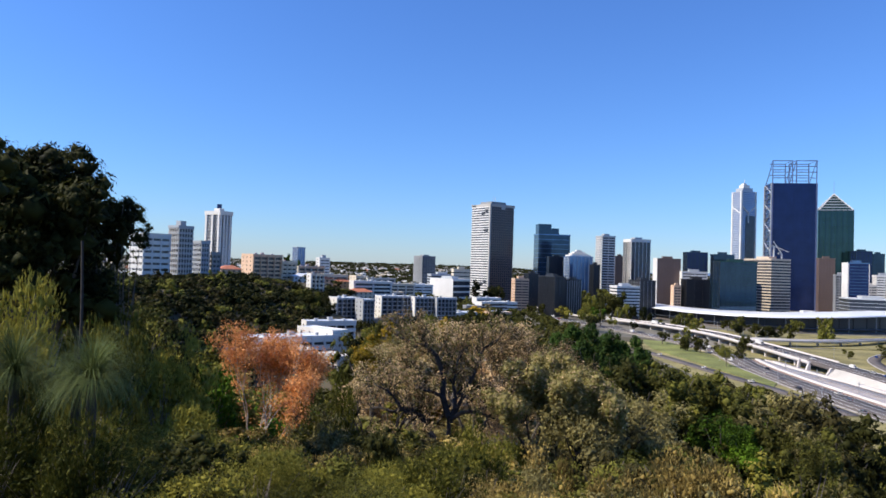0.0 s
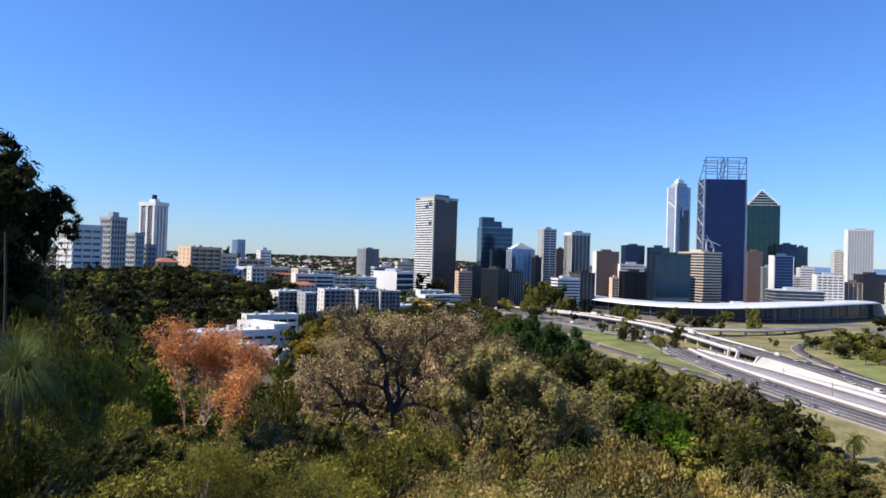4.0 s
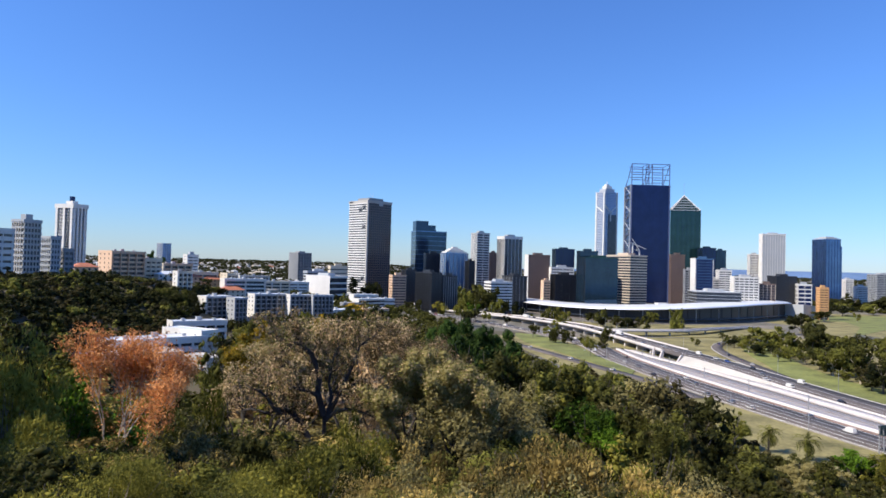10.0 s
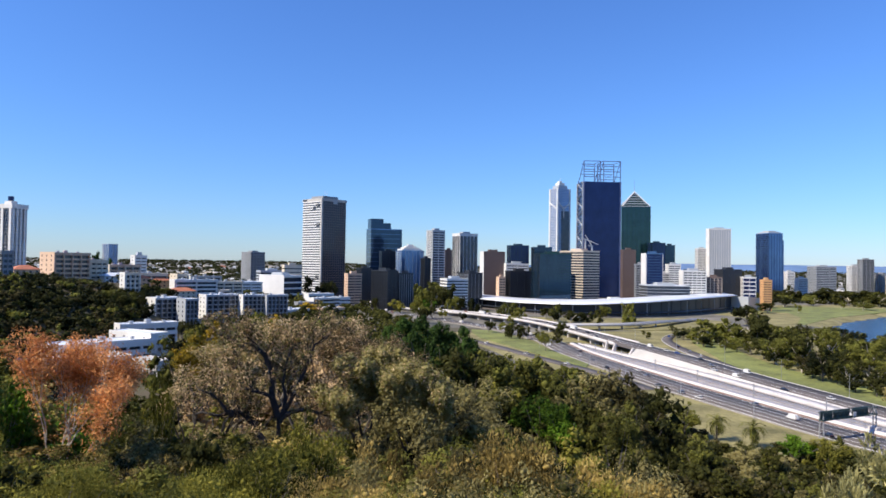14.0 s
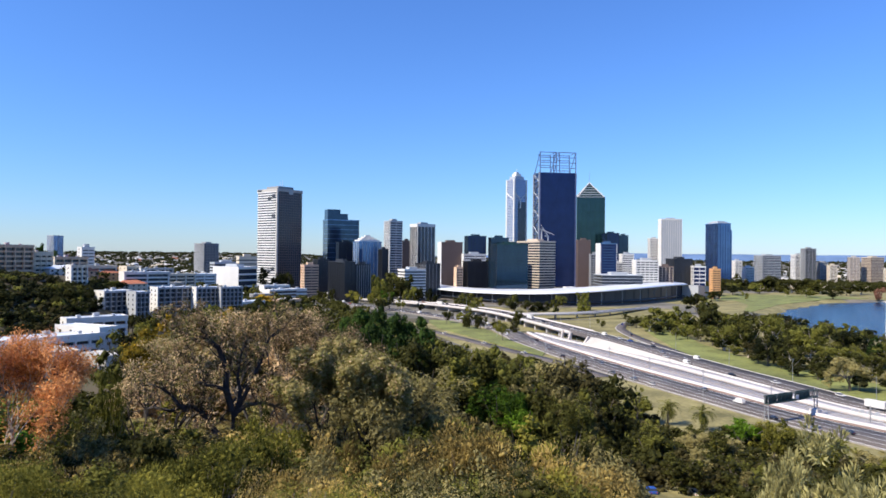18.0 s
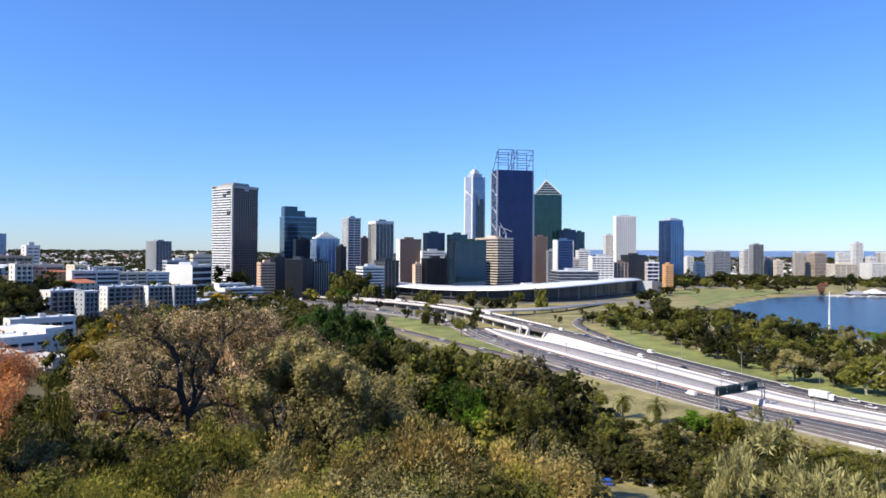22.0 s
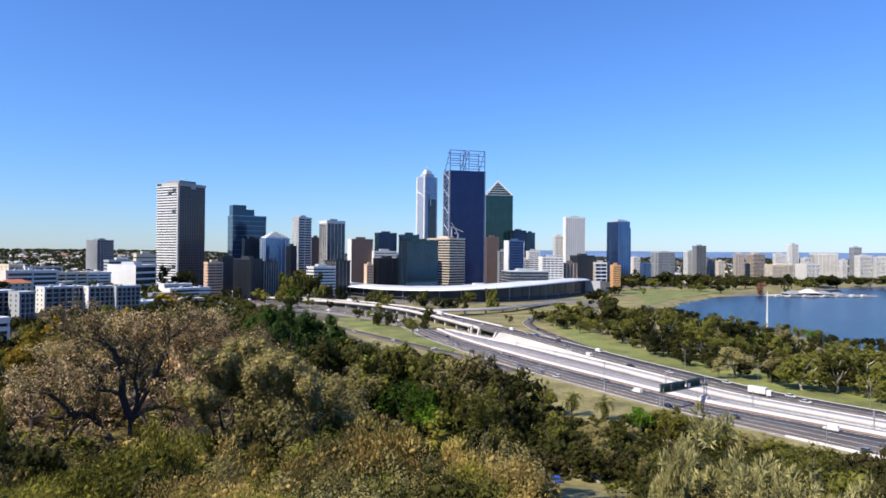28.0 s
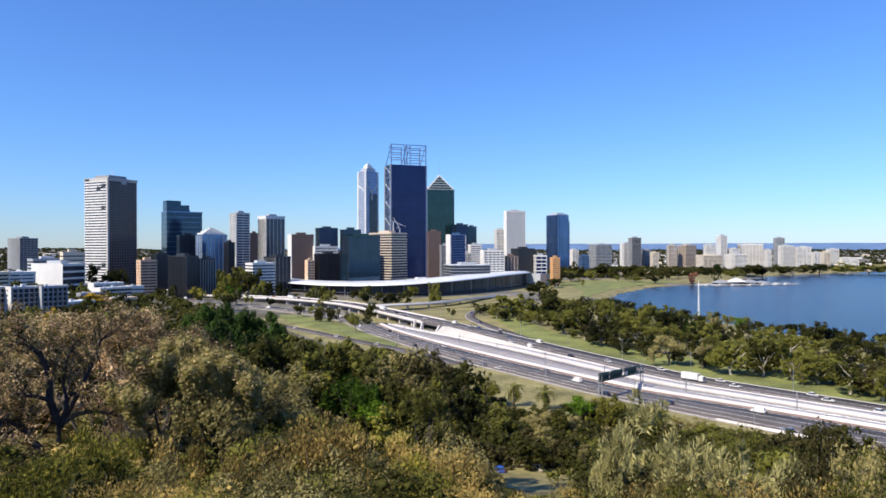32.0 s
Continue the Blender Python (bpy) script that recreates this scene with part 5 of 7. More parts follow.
def crown(kind, detail, n):
    """Crown meshes, made once for each kind of leaf, fineness and variant."""
    key = (kind, detail, n % 4)
    if key not in CROWNS:
        count, size, nc = {"close": (9000, 0.034, 170), "near": (5000, 0.056, 130), "half": (2700, 0.092, 84), "mid": (1700, 0.122, 62), "far": (850, 0.20, 36)}[detail]
        aspect, habit = 0.42, "leaf"
        core = {"straw": 0.0, "rustleaf": 0.0, "olive": 0.5, "scrub": 0.55, "golden": 0.5}.get(kind, 0.62)
        if detail in ("close", "near"):
            core *= (1.0 if kind == "dark" else 0.6) if detail == "near" else 0
        if kind == "dark" and detail in ("near", "close"):
            size *= 1.1
        if kind in ("scrub", "golden") and detail in ("near", "close"):
            count, size, aspect, habit = int(count * 1.35), size * 1.02, 0.32, "feather"
        if kind == "silverleaf":
            count, size, aspect, habit, nc = 11000, 0.060, 0.34, "rosette", 190
            core = 0.0
        seed = 100 * (n % 4) + 7 + sum(map(ord, kind))
        if kind == "pine":
            c, r = cone_clumps(seed, nc)
        else:
            c, r = clumps(seed, nc)
        CROWNS[key] = leaf_cloud("crown", c, r, count, size, M[kind], seed, aspect=aspect, core=core, habit=habit)
    return CROWNS[key]


LABELS = {"gum": "olive-green gum with a rounded uneven crown", "olive": "greyish olive-leaved plant with a broad crown", "bright": "bright green leafy plant with dense crown", "pine": "dark green pointed conifer-like tree", "dark": "dark green densely leaved plant",
          "scrub": "low green scrub on the sandy slope", "golden": "golden-brown dry scrub on the slope", "silverleaf": "silvery green shrub with long narrow leaves", "rustleaf": "dead tree with orange-brown leaves", "straw": "sparse plant with dry straw-coloured leaves", "yellow": "yellow-green leafy tree among darker ones", "purple": "dull purple thin-leaved tree by the shore"}
NAMES = {"gum": "gum", "olive": "olive", "bright": "leafy", "pine": "conifer", "dark": "evergreen", "scrub": "scrub", "golden": "golden", "silverleaf": "silver", "rustleaf": "dead", "straw": "dry", "yellow": "yellow", "purple": "purple"}
plants_made = [0]


def plant(kind, x, y, top, r, detail="mid", trunk="bark", ground=None, label="", bush=False, name=""):
    """A tree or bush with its crown top at height top."""
    z = lie(x, y) if ground is None else ground
    h = max(top - z, 0.6)
    plants_made[0] += 1
    n = plants_made[0]
    unit = 2.3 if kind == "pine" else 1.62
    name = name or NAMES[kind] + ("_bush" if bush else "_tree")
    ob = thing(name, pose(x, y, z, 0, 0, (n * 67) % 360), label or LABELS[kind], "bush" if bush else "tree", "bushes" if bush else "trees")
    if detail != "near":
        r = max(r, h * (0.27 if kind == "pine" else 0.5 if bush else 0.36))
    ch = h if bush or kind == "pine" else min(h * 0.92, r * unit * 1.2)
    lift = 0 if bush else h - ch
    part("crown", crown(kind, detail, n), None, ob, m=Matrix.Translation((0, 0, lift - (0.25 * ch / unit if bush else 0))) @ Matrix.Diagonal((r, r, ch / unit * (1.27 if bush else 1), 1)))
    if bush and detail in ("near", "close"):
        part("stem_fan", TRUNKS["twigs"][n % 2], None, ob, m=Matrix.Diagonal((r * 0.8, r * 0.8, h * 0.46, 1)))
    else:
        part("trunk", TRUNKS[trunk][n % 2], None, ob, m=Matrix.Diagonal((r, r, (lift + ch * 0.75) / 1.12, 1)) if not bush else Matrix.Diagonal((r, r, h * 0.6, 1)))
    return ob


DARK_GROUP = [
    ("dark", -16.3, 25.2, 68.8, 4.4, "near", 0), ("dark", -18.3, 25.0, 68.2, 3.5, "near", 0), ("dark", -14.6, 25.1, 67.5, 2.6, "near", 0),
    ("dark", -14.3, 26.4, 65.4, 2.2, "near", 0), ("dark", -15.4, 23.4, 65.6, 2.5, "near", 0), ("dark", -14.2, 27.5, 67.4, 1.9, "near", 0),
    ("dark", -13.5, 27.9, 66.7, 1.1, "near", 0), ("dark", -12.8, 27.1, 65.7, 0.8, "near", 0), ("dark", -15.7, 25.6, 69.1, 2.7, "near", 0),
]
NEAR_LEFT = [
    ("scrub", -5.6, 10.9, 61.3, 0.9, "near", 1), ("scrub", -7.3, 11.0, 61.3, 0.9, "near", 1), ("scrub", -8.6, 13.6, 61.9, 1.1, "near", 1), ("scrub", -6.4, 12.9, 61.2, 1.0, "near", 1),
    ("scrub", -11.5, 18.7, 63.1, 1.8, "near", 1), ("scrub", -11.1, 22.4, 61.9, 1.7, "near", 1), ("scrub", -11.3, 27.8, 60.3, 2.3, "near", 1),
    ("scrub", -15.6, 28.0, 62.3, 2.4, "near", 1), ("bright", -13.6, 39.7, 57.8, 2.6, "near", 1), ("gum", -17.4, 38.2, 61.8, 2.8, "half", 0),
    ("dark", -15.3, 39.1, 59.0, 2.2, "half", 1), ("scrub", -8.1, 12.6, 62.4, 1.1, "near", 1), ("scrub", -7.8, 20.6, 59.4, 1.4, "near", 1),
    ("scrub", -6.1, 33.4, 56.7, 1.7, "near", 1), ("scrub", -5.9, 41.6, 56.8, 1.4, "half", 1),
]
FRONT_ROW = [
    ("scrub", -6.6, 11.2, 60.7, 1.5, "near", 1), ("scrub", -5.7, 12.8, 60.1, 1.6, "near", 1), ("scrub", -3.7, 10.4, 60.6, 1.2, "near", 1),
    ("scrub", -4.8, 17.4, 59.0, 1.8, "near", 1), ("golden", -4.3, 23.6, 57.7, 1.7, "near", 1), ("olive", -2.8, 21.8, 57.8, 1.6, "near", 1),
    ("scrub", -1.2, 19.0, 58.2, 1.5, "near", 1), ("dark", 0.5, 20.0, 58.0, 1.0, "near", 1), ("scrub", 1.7, 25.9, 57.3, 1.7, "near", 1),
    ("olive", 2.8, 20.8, 57.7, 1.3, "near", 1), ("golden", 6.2, 25.3, 56.2, 1.5, "near", 1), ("golden", 10.8, 28.0, 56.2, 2.7, "near", 1),
    ("olive", 7.1, 22.9, 56.9, 1.5, "near", 1), ("olive", -7.9, 15.1, 60.3, 1.2, "near", 1), ("golden", 5.2, 29.6, 55.9, 1.7, "near", 1),
    ("olive", -0.3, 28.0, 56.2, 1.5, "near", 1),
]
MID_SLOPE = [
    ("yellow", -6.3, 82.4, 55.6, 2.9, "half", 0), ("gum", -13.7, 118.2, 53.5, 3.1, "half", 0), ("gum", -1.6, 91.0, 56.8, 4.8, "half", 0),
    ("gum", 7.1, 120.8, 55.7, 5.8, "half", 0), ("gum", 12.6, 119.3, 55.6, 4.2, "half", 0), ("gum", -7.2, 104.8, 54.4, 3.6, "half", 0),
    ("pine", 24.5, 125.6, 53.4, 4.6, "half", 0), ("pine", 22.3, 99.0, 56.0, 3.9, "half", 0), ("pine", 24.4, 94.3, 55.5, 3.5, "half", 0),
    ("pine", 26.9, 91.6, 54.7, 3.4, "half", 0), ("pine", 24.2, 138.9, 50.6, 4.2, "half", 0), ("pine", 31.0, 134.5, 48.4, 7.0, "half", 0),
    ("pine", 19.3, 98.1, 52.1, 4.7, "half", 0), ("pine", 32.1, 104.7, 51.3, 5.0, "half", 0), ("pine", 27.4, 109.0, 52.8, 5.2, "half", 0),
    ("pine", 26.7, 125.8, 52.6, 5.5, "half", 0), ("pine", 26.6, 99.0, 50.6, 3.6, "half", 0), ("gum", 31.2, 89.2, 53.5, 3.5, "half", 0),
    ("gum", 28.3, 89.6, 51.6, 4.3, "half", 0),
]
MID_SLOPE_C = [
    ("gum", 37.1, 94.5, 51.5, 2.9, "half", 0), ("gum", 39.1, 89.9, 50.8, 3.1, "half", 0), ("gum", 45.9, 94.4, 48.6, 3.3, "half", 0),
    ("olive", 49.4, 92.6, 48.4, 2.8, "half", 0), ("bright", 35.4, 75.3, 47.8, 4.6, "near", 0), ("bright", 32.8, 76.7, 48.9, 3.7, "near", 0),
    ("dark", 29.8, 80.1, 49.0, 3.5, "half", 0), ("gum", 24.1, 42.7, 53.9, 1.7, "half", 0),
    ("olive", 20.4, 70.1, 51.6, 5.8, "near", 0), ("gum", 27.5, 84.7, 51.2, 4.8, "half", 0), ("gum", 15.9, 74.3, 53.2, 3.9, "half", 0),
    ("olive", 14.1, 58.3, 50.9, 3.1, "near", 1), ("olive", 9.5, 94.0, 57.1, 4.5, "half", 0), ("olive", 3.0, 92.0, 57.4, 4.8, "half", 0),
    ("olive", -3.6, 82.9, 56.7, 4.0, "half", 0), ("yellow", -8.3, 81.1, 55.8, 3.2, "half", 0), ("olive", 39.7, 76.3, 49.1, 3.7, "half", 0),
    ("dark", 26.5, 81.2, 46.1, 4.2, "near", 1), ("gum", 38.6, 72.9, 47.6, 3.2, "half", 1),
]
BOTTOM_RIGHT = [
    ("silverleaf", 15.3, 12.9, 59.5, 2.3, "close", 1), ("silverleaf", 13.6, 13.3, 58.9, 1.1, "near", 1), ("silverleaf", 20.7, 14.1, 58.0, 2.1, "close", 1),
    ("olive", 26.1, 14.8, 56.8, 2.3, "near", 1), ("olive", 21.5, 10.6, 58.0, 1.6, "near", 1), ("silverleaf", 14.4, 10.9, 58.9, 1.5, "near", 1),
    ("golden", 10.2, 28.2, 56.1, 2.8, "near", 1), ("golden", 13.7, 27.8, 55.5, 3.0, "near", 1), ("golden", 15.7, 25.6, 55.0, 2.6, "near", 1),
    ("olive", 15.5, 9.1, 58.7, 1.5, "near", 1), ("golden", 13.7, 14.6, 57.1, 1.1, "near", 1),
    ("golden", 14.1, 19.4, 55.6, 1.6, "near", 1),
]
LOWER_PARK = [
    
    
    ("dark", 80.3, 42.9, 44.2, 2.7, "half", 0), ("gum", 41.2, 75.5, 48.2, 3.4, "half", 0),
    ("gum", 38.8, 79.0, 49.0, 3.4, "half", 0), ("gum", 36.3, 82.4, 48.7, 3.5, "half", 0),
    ("gum", 34.6, 23.9, 53.8, 1.7, "half", 0),
]
HOLLOW = [
    ("scrub", 1.7, 41.0, 54.3, 1.9, "near", 1), ("dark", -0.2, 34.0, 54.3, 1.4, "near", 1), ("scrub", 3.8, 37.8, 54.1, 1.6, "near", 1), ("olive", -2.0, 39.9, 53.5, 2.0, "near", 1), ("golden", -3.7, 35.8, 53.9, 1.5, "near", 1),
    ("dark", -1.8, 42.0, 53.5, 2.5, "near", 1), ("olive", 0.9, 37.0, 54.2, 2.1, "near", 1), ("olive", -3.3, 35.8, 54.7, 2.1, "near", 1),
    ("scrub", 2.2, 29.9, 56.5, 1.9, "near", 1), ("dark", 9.5, 40.9, 51.7, 2.5, "near", 1), ("golden", 4.8, 29.6, 55.6, 2.1, "near", 1),
    ("gum", -0.6, 32.0, 55.1, 1.9, "near", 1), ("olive", -4.8, 29.6, 56.9, 2.2, "near", 1), ("dark", -2.6, 27.9, 57.1, 1.4, "near", 1),
    ("gum", 4.9, 37.7, 52.9, 2.3, "near", 1), ("olive", 9.3, 32.7, 53.9, 1.9, "near", 1), ("olive", 18.2, 31.0, 53.7, 2.3, "near", 1),
]
SLOPE_CROWNS = [
    ("olive", 15.4, 55.9, 55.5, 5.0, "half", 0), ("olive", 11.5, 71.1, 54.4, 6.5, "half", 0), ("olive", 10.4, 48.9, 55.1, 3.7, "half", 0),
    ("straw", 4.7, 53.2, 55.6, 3.4, "half", 0), ("pine", 30.1, 141.3, 49.0, 5.0, "half", 0), ("pine", 28.1, 115.2, 52.6, 4.1, "half", 0),
    ("pine", 30.4, 110.4, 52.2, 4.0, "half", 0), ("dark", 26.6, 86.4, 53.5, 3.1, "half", 0), ("pine", 28.5, 142.7, 45.5, 5.0, "half", 0),
    ("dark", 24.9, 98.3, 50.6, 4.0, "half", 0), ("pine", 27.8, 96.1, 49.9, 3.5, "half", 0), ("dark", 24.2, 104.8, 51.2, 3.7, "half", 0),
    ("gum", 47.2, 124.4, 46.9, 4.6, "half", 0), ("gum", 54.5, 121.3, 46.3, 4.6, "half", 0), ("olive", 61.6, 117.9, 45.1, 4.6, "half", 0),
    ("dark", 64.7, 108.1, 44.0, 4.8, "half", 0), 
    ("bright", 38.7, 80.7, 47.4, 4.7, "half", 0), ("bright", 42.0, 77.3, 46.2, 4.2, "half", 0), ("gum", 40.3, 115.1, 44.2, 5.3, "half", 0),
    ("gum", 49.7, 115.8, 44.1, 4.9, "half", 0), ("gum", 113.1, 158.9, 15.4, 5.9, "half", 0), ("gum", 121.8, 145.2, 15.2, 5.7, "half", 0),
    ("olive", 138.2, 154.1, 12.8, 6.2, "half", 0), ("gum", 104.3, 133.0, 17.8, 5.8, "half", 0), ("gum", 159.0, 153.5, 12.1, 6.5, "half", 0),
    ("scrub", 162.2, 142.7, 12.0, 6.2, "half", 0), ("gum", 114.2, 177.4, 13.0, 7.3, "half", 0), ("gum", 165.7, 129.0, 12.5, 6.8, "half", 0),
]
VERGE_TREES = [
    ("dark", 131.0, 214.0, 20.5, 6.0, "half", 0), ("gum", 142.5, 206.5, 18.2, 6.0, "half", 0), ("gum", 145.7, 171.4, 11.8, 7.4, "half", 0),
    ("bright", 159.1, 170.9, 13.4, 8.5, "half", 0), ("scrub", 164.9, 164.6, 14.7, 8.4, "half", 0), ("gum", 169.9, 160.2, 12.4, 7.4, "half", 0),
    ("gum", 169.5, 147.2, 12.2, 6.9, "half", 0), ("olive", 170.0, 138.0, 12.0, 6.7, "half", 0), ("olive", 136.1, 167.7, 12.3, 7.2, "half", 0),
    ("gum", 121.5, 222.6, 16.1, 7.0, "half", 0), ("gum", 125.9, 196.8, 12.9, 6.0, "half", 0), ("gum", 167.6, 125.8, 12.7, 6.2, "half", 0),
]
for kind, x, y, top, r, detail, low in DARK_GROUP + NEAR_LEFT + FRONT_ROW + MID_SLOPE + MID_SLOPE_C + BOTTOM_RIGHT + LOWER_PARK + HOLLOW + SLOPE_CROWNS + VERGE_TREES:
    detail = "near" if detail == "half" and math.hypot(x, y) < 84 else detail
    plant(kind, x, y, top, r, detail, "dark" if kind == "olive" else "bark", bush=bool(low))

# parkland and street trees on the flat
PARK_A = [
    ("gum", 342, 463, 24.4, 14.7), ("gum", 348, 444, 27.8, 15.8), ("dark", 347, 419, 33.7, 14.2),
    ("gum", 308, 352, 24.3, 11.8), ("gum", 302, 325, 30.3, 11.5), ("dark", 288, 295, 24.3, 10.3),
    ("gum", 287, 278, 19.1, 9.1), ("gum", 332, 307, 28.4, 13.0), ("dark", 362, 309, 23.1, 12.3),
    ("gum", 290, 264, 18.8, 9.0), ("olive", 271, 230, 20.5, 12.1), ("pine", 340, 273, 21.7, 7.7),
    ("olive", 282, 217, 18.4, 7.1), ("gum", 276, 198, 23.2, 12.8), ("gum", 284, 187, 22.6, 9.7),
    ("gum", 293, 180, 22.0, 10.9),
]
PARK_B = [
    ("gum", 289, 164, 19.2, 11.3), ("gum", 280, 146, 21.8, 10.6), ("olive", 284, 139, 18.3, 8.4),
    ("olive", 397, 297, 18.0, 6.3), ("bright", 413, 290, 17.1, 4.7), ("dark", 402, 232, 20.9, 10.4),
    ("dark", 409, 228, 16.7, 8.6), ("dark", 411, 216, 16.1, 5.7), ("gum", 334, 205, 18.5, 11.3),
    ("gum", 357, 236, 18.7, 13.8), ("gum", 349, 352, 26.6, 10.3), ("gum", 321, 283, 18.3, 8.7),
    ("dark", 318, 375, 20.1, 9.1), ("gum", 327, 459, 18.0, 9.6), ("gum", 304, 248, 18.0, 9.4),
    ("gum", 314, 220, 15.7, 9.0),
]
PARK_C = [
    ("dark", 400, 201, 11.8, 6.5), ("gum", 334, 181, 16.1, 8.4), ("gum", 278, 133, 17.5, 6.6),
    ("gum", 390, 445, 21.3, 9.9), ("dark", 333, 323, 17.7, 9.6), ("olive", 301, 190, 16.1, 8.1),
    ("gum", 344, 268, 18.4, 8.7), ("olive", 295, 315, 16.8, 7.9),
]
CITY_FOOT = [
    ("purple", 195, 965, 33.9, 13.5), ("olive", 217, 960, 35.2, 17.6), ("gum", 242, 941, 40.1, 18.3),
    ("gum", 253, 938, 27.2, 16.0), ("bright", 174, 964, 19.4, 11.8), ("scrub", 185, 962, 18.4, 11.8),
    ("scrub", 199, 939, 19.0, 13.2), ("bright", 221, 934, 18.6, 15.6), ("gum", 264, 911, 21.6, 13.3),
    ("olive", 273, 883, 17.9, 11.5), ("scrub", 163, 966, 17.3, 10.1),
]
MID_ROADS = [
    ("gum", 246, 1006, 31.8, 14.4), ("olive", 227, 1011, 28.7, 12.6), ("purple", 203, 1016, 29.0, 12.5),
    ("gum", 253, 984, 34.8, 16.6), ("gum", 301, 698, 18.7, 8.4), ("gum", 257, 707, 22.8, 12.6),
    ("gum", 240, 636, 18.1, 9.7), ("dark", 291, 645, 18.7, 9.0), ("gum", 407, 753, 16.1, 8.0),
    ("gum", 413, 713, 21.4, 8.4), ("gum", 212, 505, 12.9, 6.0), ("dark", 247, 547, 12.9, 6.1),
    ("dark", 338, 703, 13.9, 13.3), ("gum", 306, 498, 11.3, 5.0),
]
EAST_TREES = [
    ("gum", 911, 1005, 40.2, 22.7), ("dark", 948, 980, 37.9, 28.3), ("gum", 951, 921, 34.4, 27.3),
    ("gum", 985, 896, 30.1, 27.2), ("dark", 985, 842, 29.1, 21.0), ("purple", 948, 756, 25.9, 12.6),
    ("dark", 1136, 859, 33.2, 22.5), ("pine", 1056, 786, 33.5, 7.3), ("gum", 1154, 821, 29.2, 27.7),
    ("dark", 1315, 868, 30.7, 30.3), ("gum", 1422, 870, 29.2, 37.8), ("dark", 1538, 873, 30.3, 32.8),
    ("gum", 1665, 876, 31.4, 41.1), ("dark", 783, 878, 23.6, 19.7), ("gum", 849, 836, 18.6, 7.9),
    ("gum", 707, 768, 17.7, 6.1),
]
TOWN_TREES = [
    ("gum", 1041, 863, 30.0, 27.2), ("dark", 1285, 887, 30.7, 36.4), ("gum", 1709, 847, 25.9, 47.9),
    ("gum", 872, 916, 22.9, 21.1), ("gum", 872, 819, 21.6, 19.6), ("dark", 876, 773, 19.2, 19.0),
    ("gum", 655, 766, 20.8, 17.0), ("dark", 926, 1056, 27.5, 17.7),
]
MID_TREES = [
    ("dark", 764, 884, 22.6, 15.8), ("gum", 808, 908, 26.0, 17.4), ("gum", 149, 680, 22.2, 11.8),
    ("dark", 166, 692, 20.0, 10.3), ("gum", 182, 701, 17.3, 9.2), ("dark", 191, 661, 15.5, 7.0),
    ("gum", 238, 730, 13.1, 7.2), ("dark", 185, 554, 16.4, 6.5), ("gum", 249, 693, 24.7, 11.3),
    ("scrub", 251, 653, 21.9, 9.0), ("gum", 197, 541, 17.0, 7.4), ("dark", 204, 530, 15.3, 5.8),
    ("gum", 292, 658, 25.8, 9.8), ("gum", 304, 640, 18.7, 10.8), ("dark", 321, 649, 16.0, 10.4),
    ("gum", 248, 555, 12.1, 6.7), ("gum", 208, 490, 14.0, 5.9), ("gum", 375, 652, 27.3, 8.9),
    ("gum", 374, 698, 20.4, 7.4), ("dark", 482, 593, 28.5, 18.5), ("gum", 486, 579, 24.9, 15.2),
]
LOWER_CITY = [
    ("gum", 196, 923, 39.3, 16.0), ("purple", 173, 928, 31.4, 13.5), ("gum", 210, 830, 43.0, 18.2),
    ("olive", 229, 833, 30.3, 14.7), ("gum", 248, 832, 22.8, 12.6), ("scrub", 201, 873, 25.3, 22.8),
    ("bright", 172, 879, 21.7, 16.6), ("olive", 143, 889, 19.4, 15.1), ("dark", 78, 1093, 37.5, 22.5),
    ("dark", 55, 1071, 36.5, 17.5), ("dark", 119, 1065, 31.7, 16.0), ("gum", 116, 852, 16.5, 10.8),
    ("gum", 60, 633, 26.5, 13.1), ("yellow", 33, 603, 28.7, 14.8),
]
VALLEY_EDGE = [
    ("dark", -67, 386, 30.9, 7.1), ("gum", -58, 388, 30.8, 7.2), ("dark", -50, 393, 30.5, 8.8),
    ("gum", -41, 394, 30.5, 8.9), ("dark", -31, 395, 30.5, 9.0), ("gum", -19, 404, 30.0, 8.7),
    ("dark", -6, 416, 29.4, 9.1), ("gum", 8, 448, 27.8, 10.0), ("gum", 24, 491, 25.6, 9.9),
    ("dark", -38, 294, 33.7, 5.0), ("gum", -34, 306, 32.9, 5.3), ("yellow", -29, 319, 31.9, 5.6),
    ("dark", -86, 407, 41.1, 5.8), ("gum", -80, 424, 38.6, 6.8), ("dark", -74, 434, 35.7, 7.0),
    ("gum", -88, 439, 43.9, 5.9), ("dark", -93, 418, 43.1, 6.6),
]
for kind, x, y, top, r in PARK_A + PARK_B + PARK_C + CITY_FOOT + MID_ROADS + EAST_TREES + TOWN_TREES + MID_TREES + LOWER_CITY + VALLEY_EDGE:
    plant(kind, x, y, top, r, "mid" if math.hypot(x, y) < 520 else "far", "pale" if kind == "gum" else "bark")

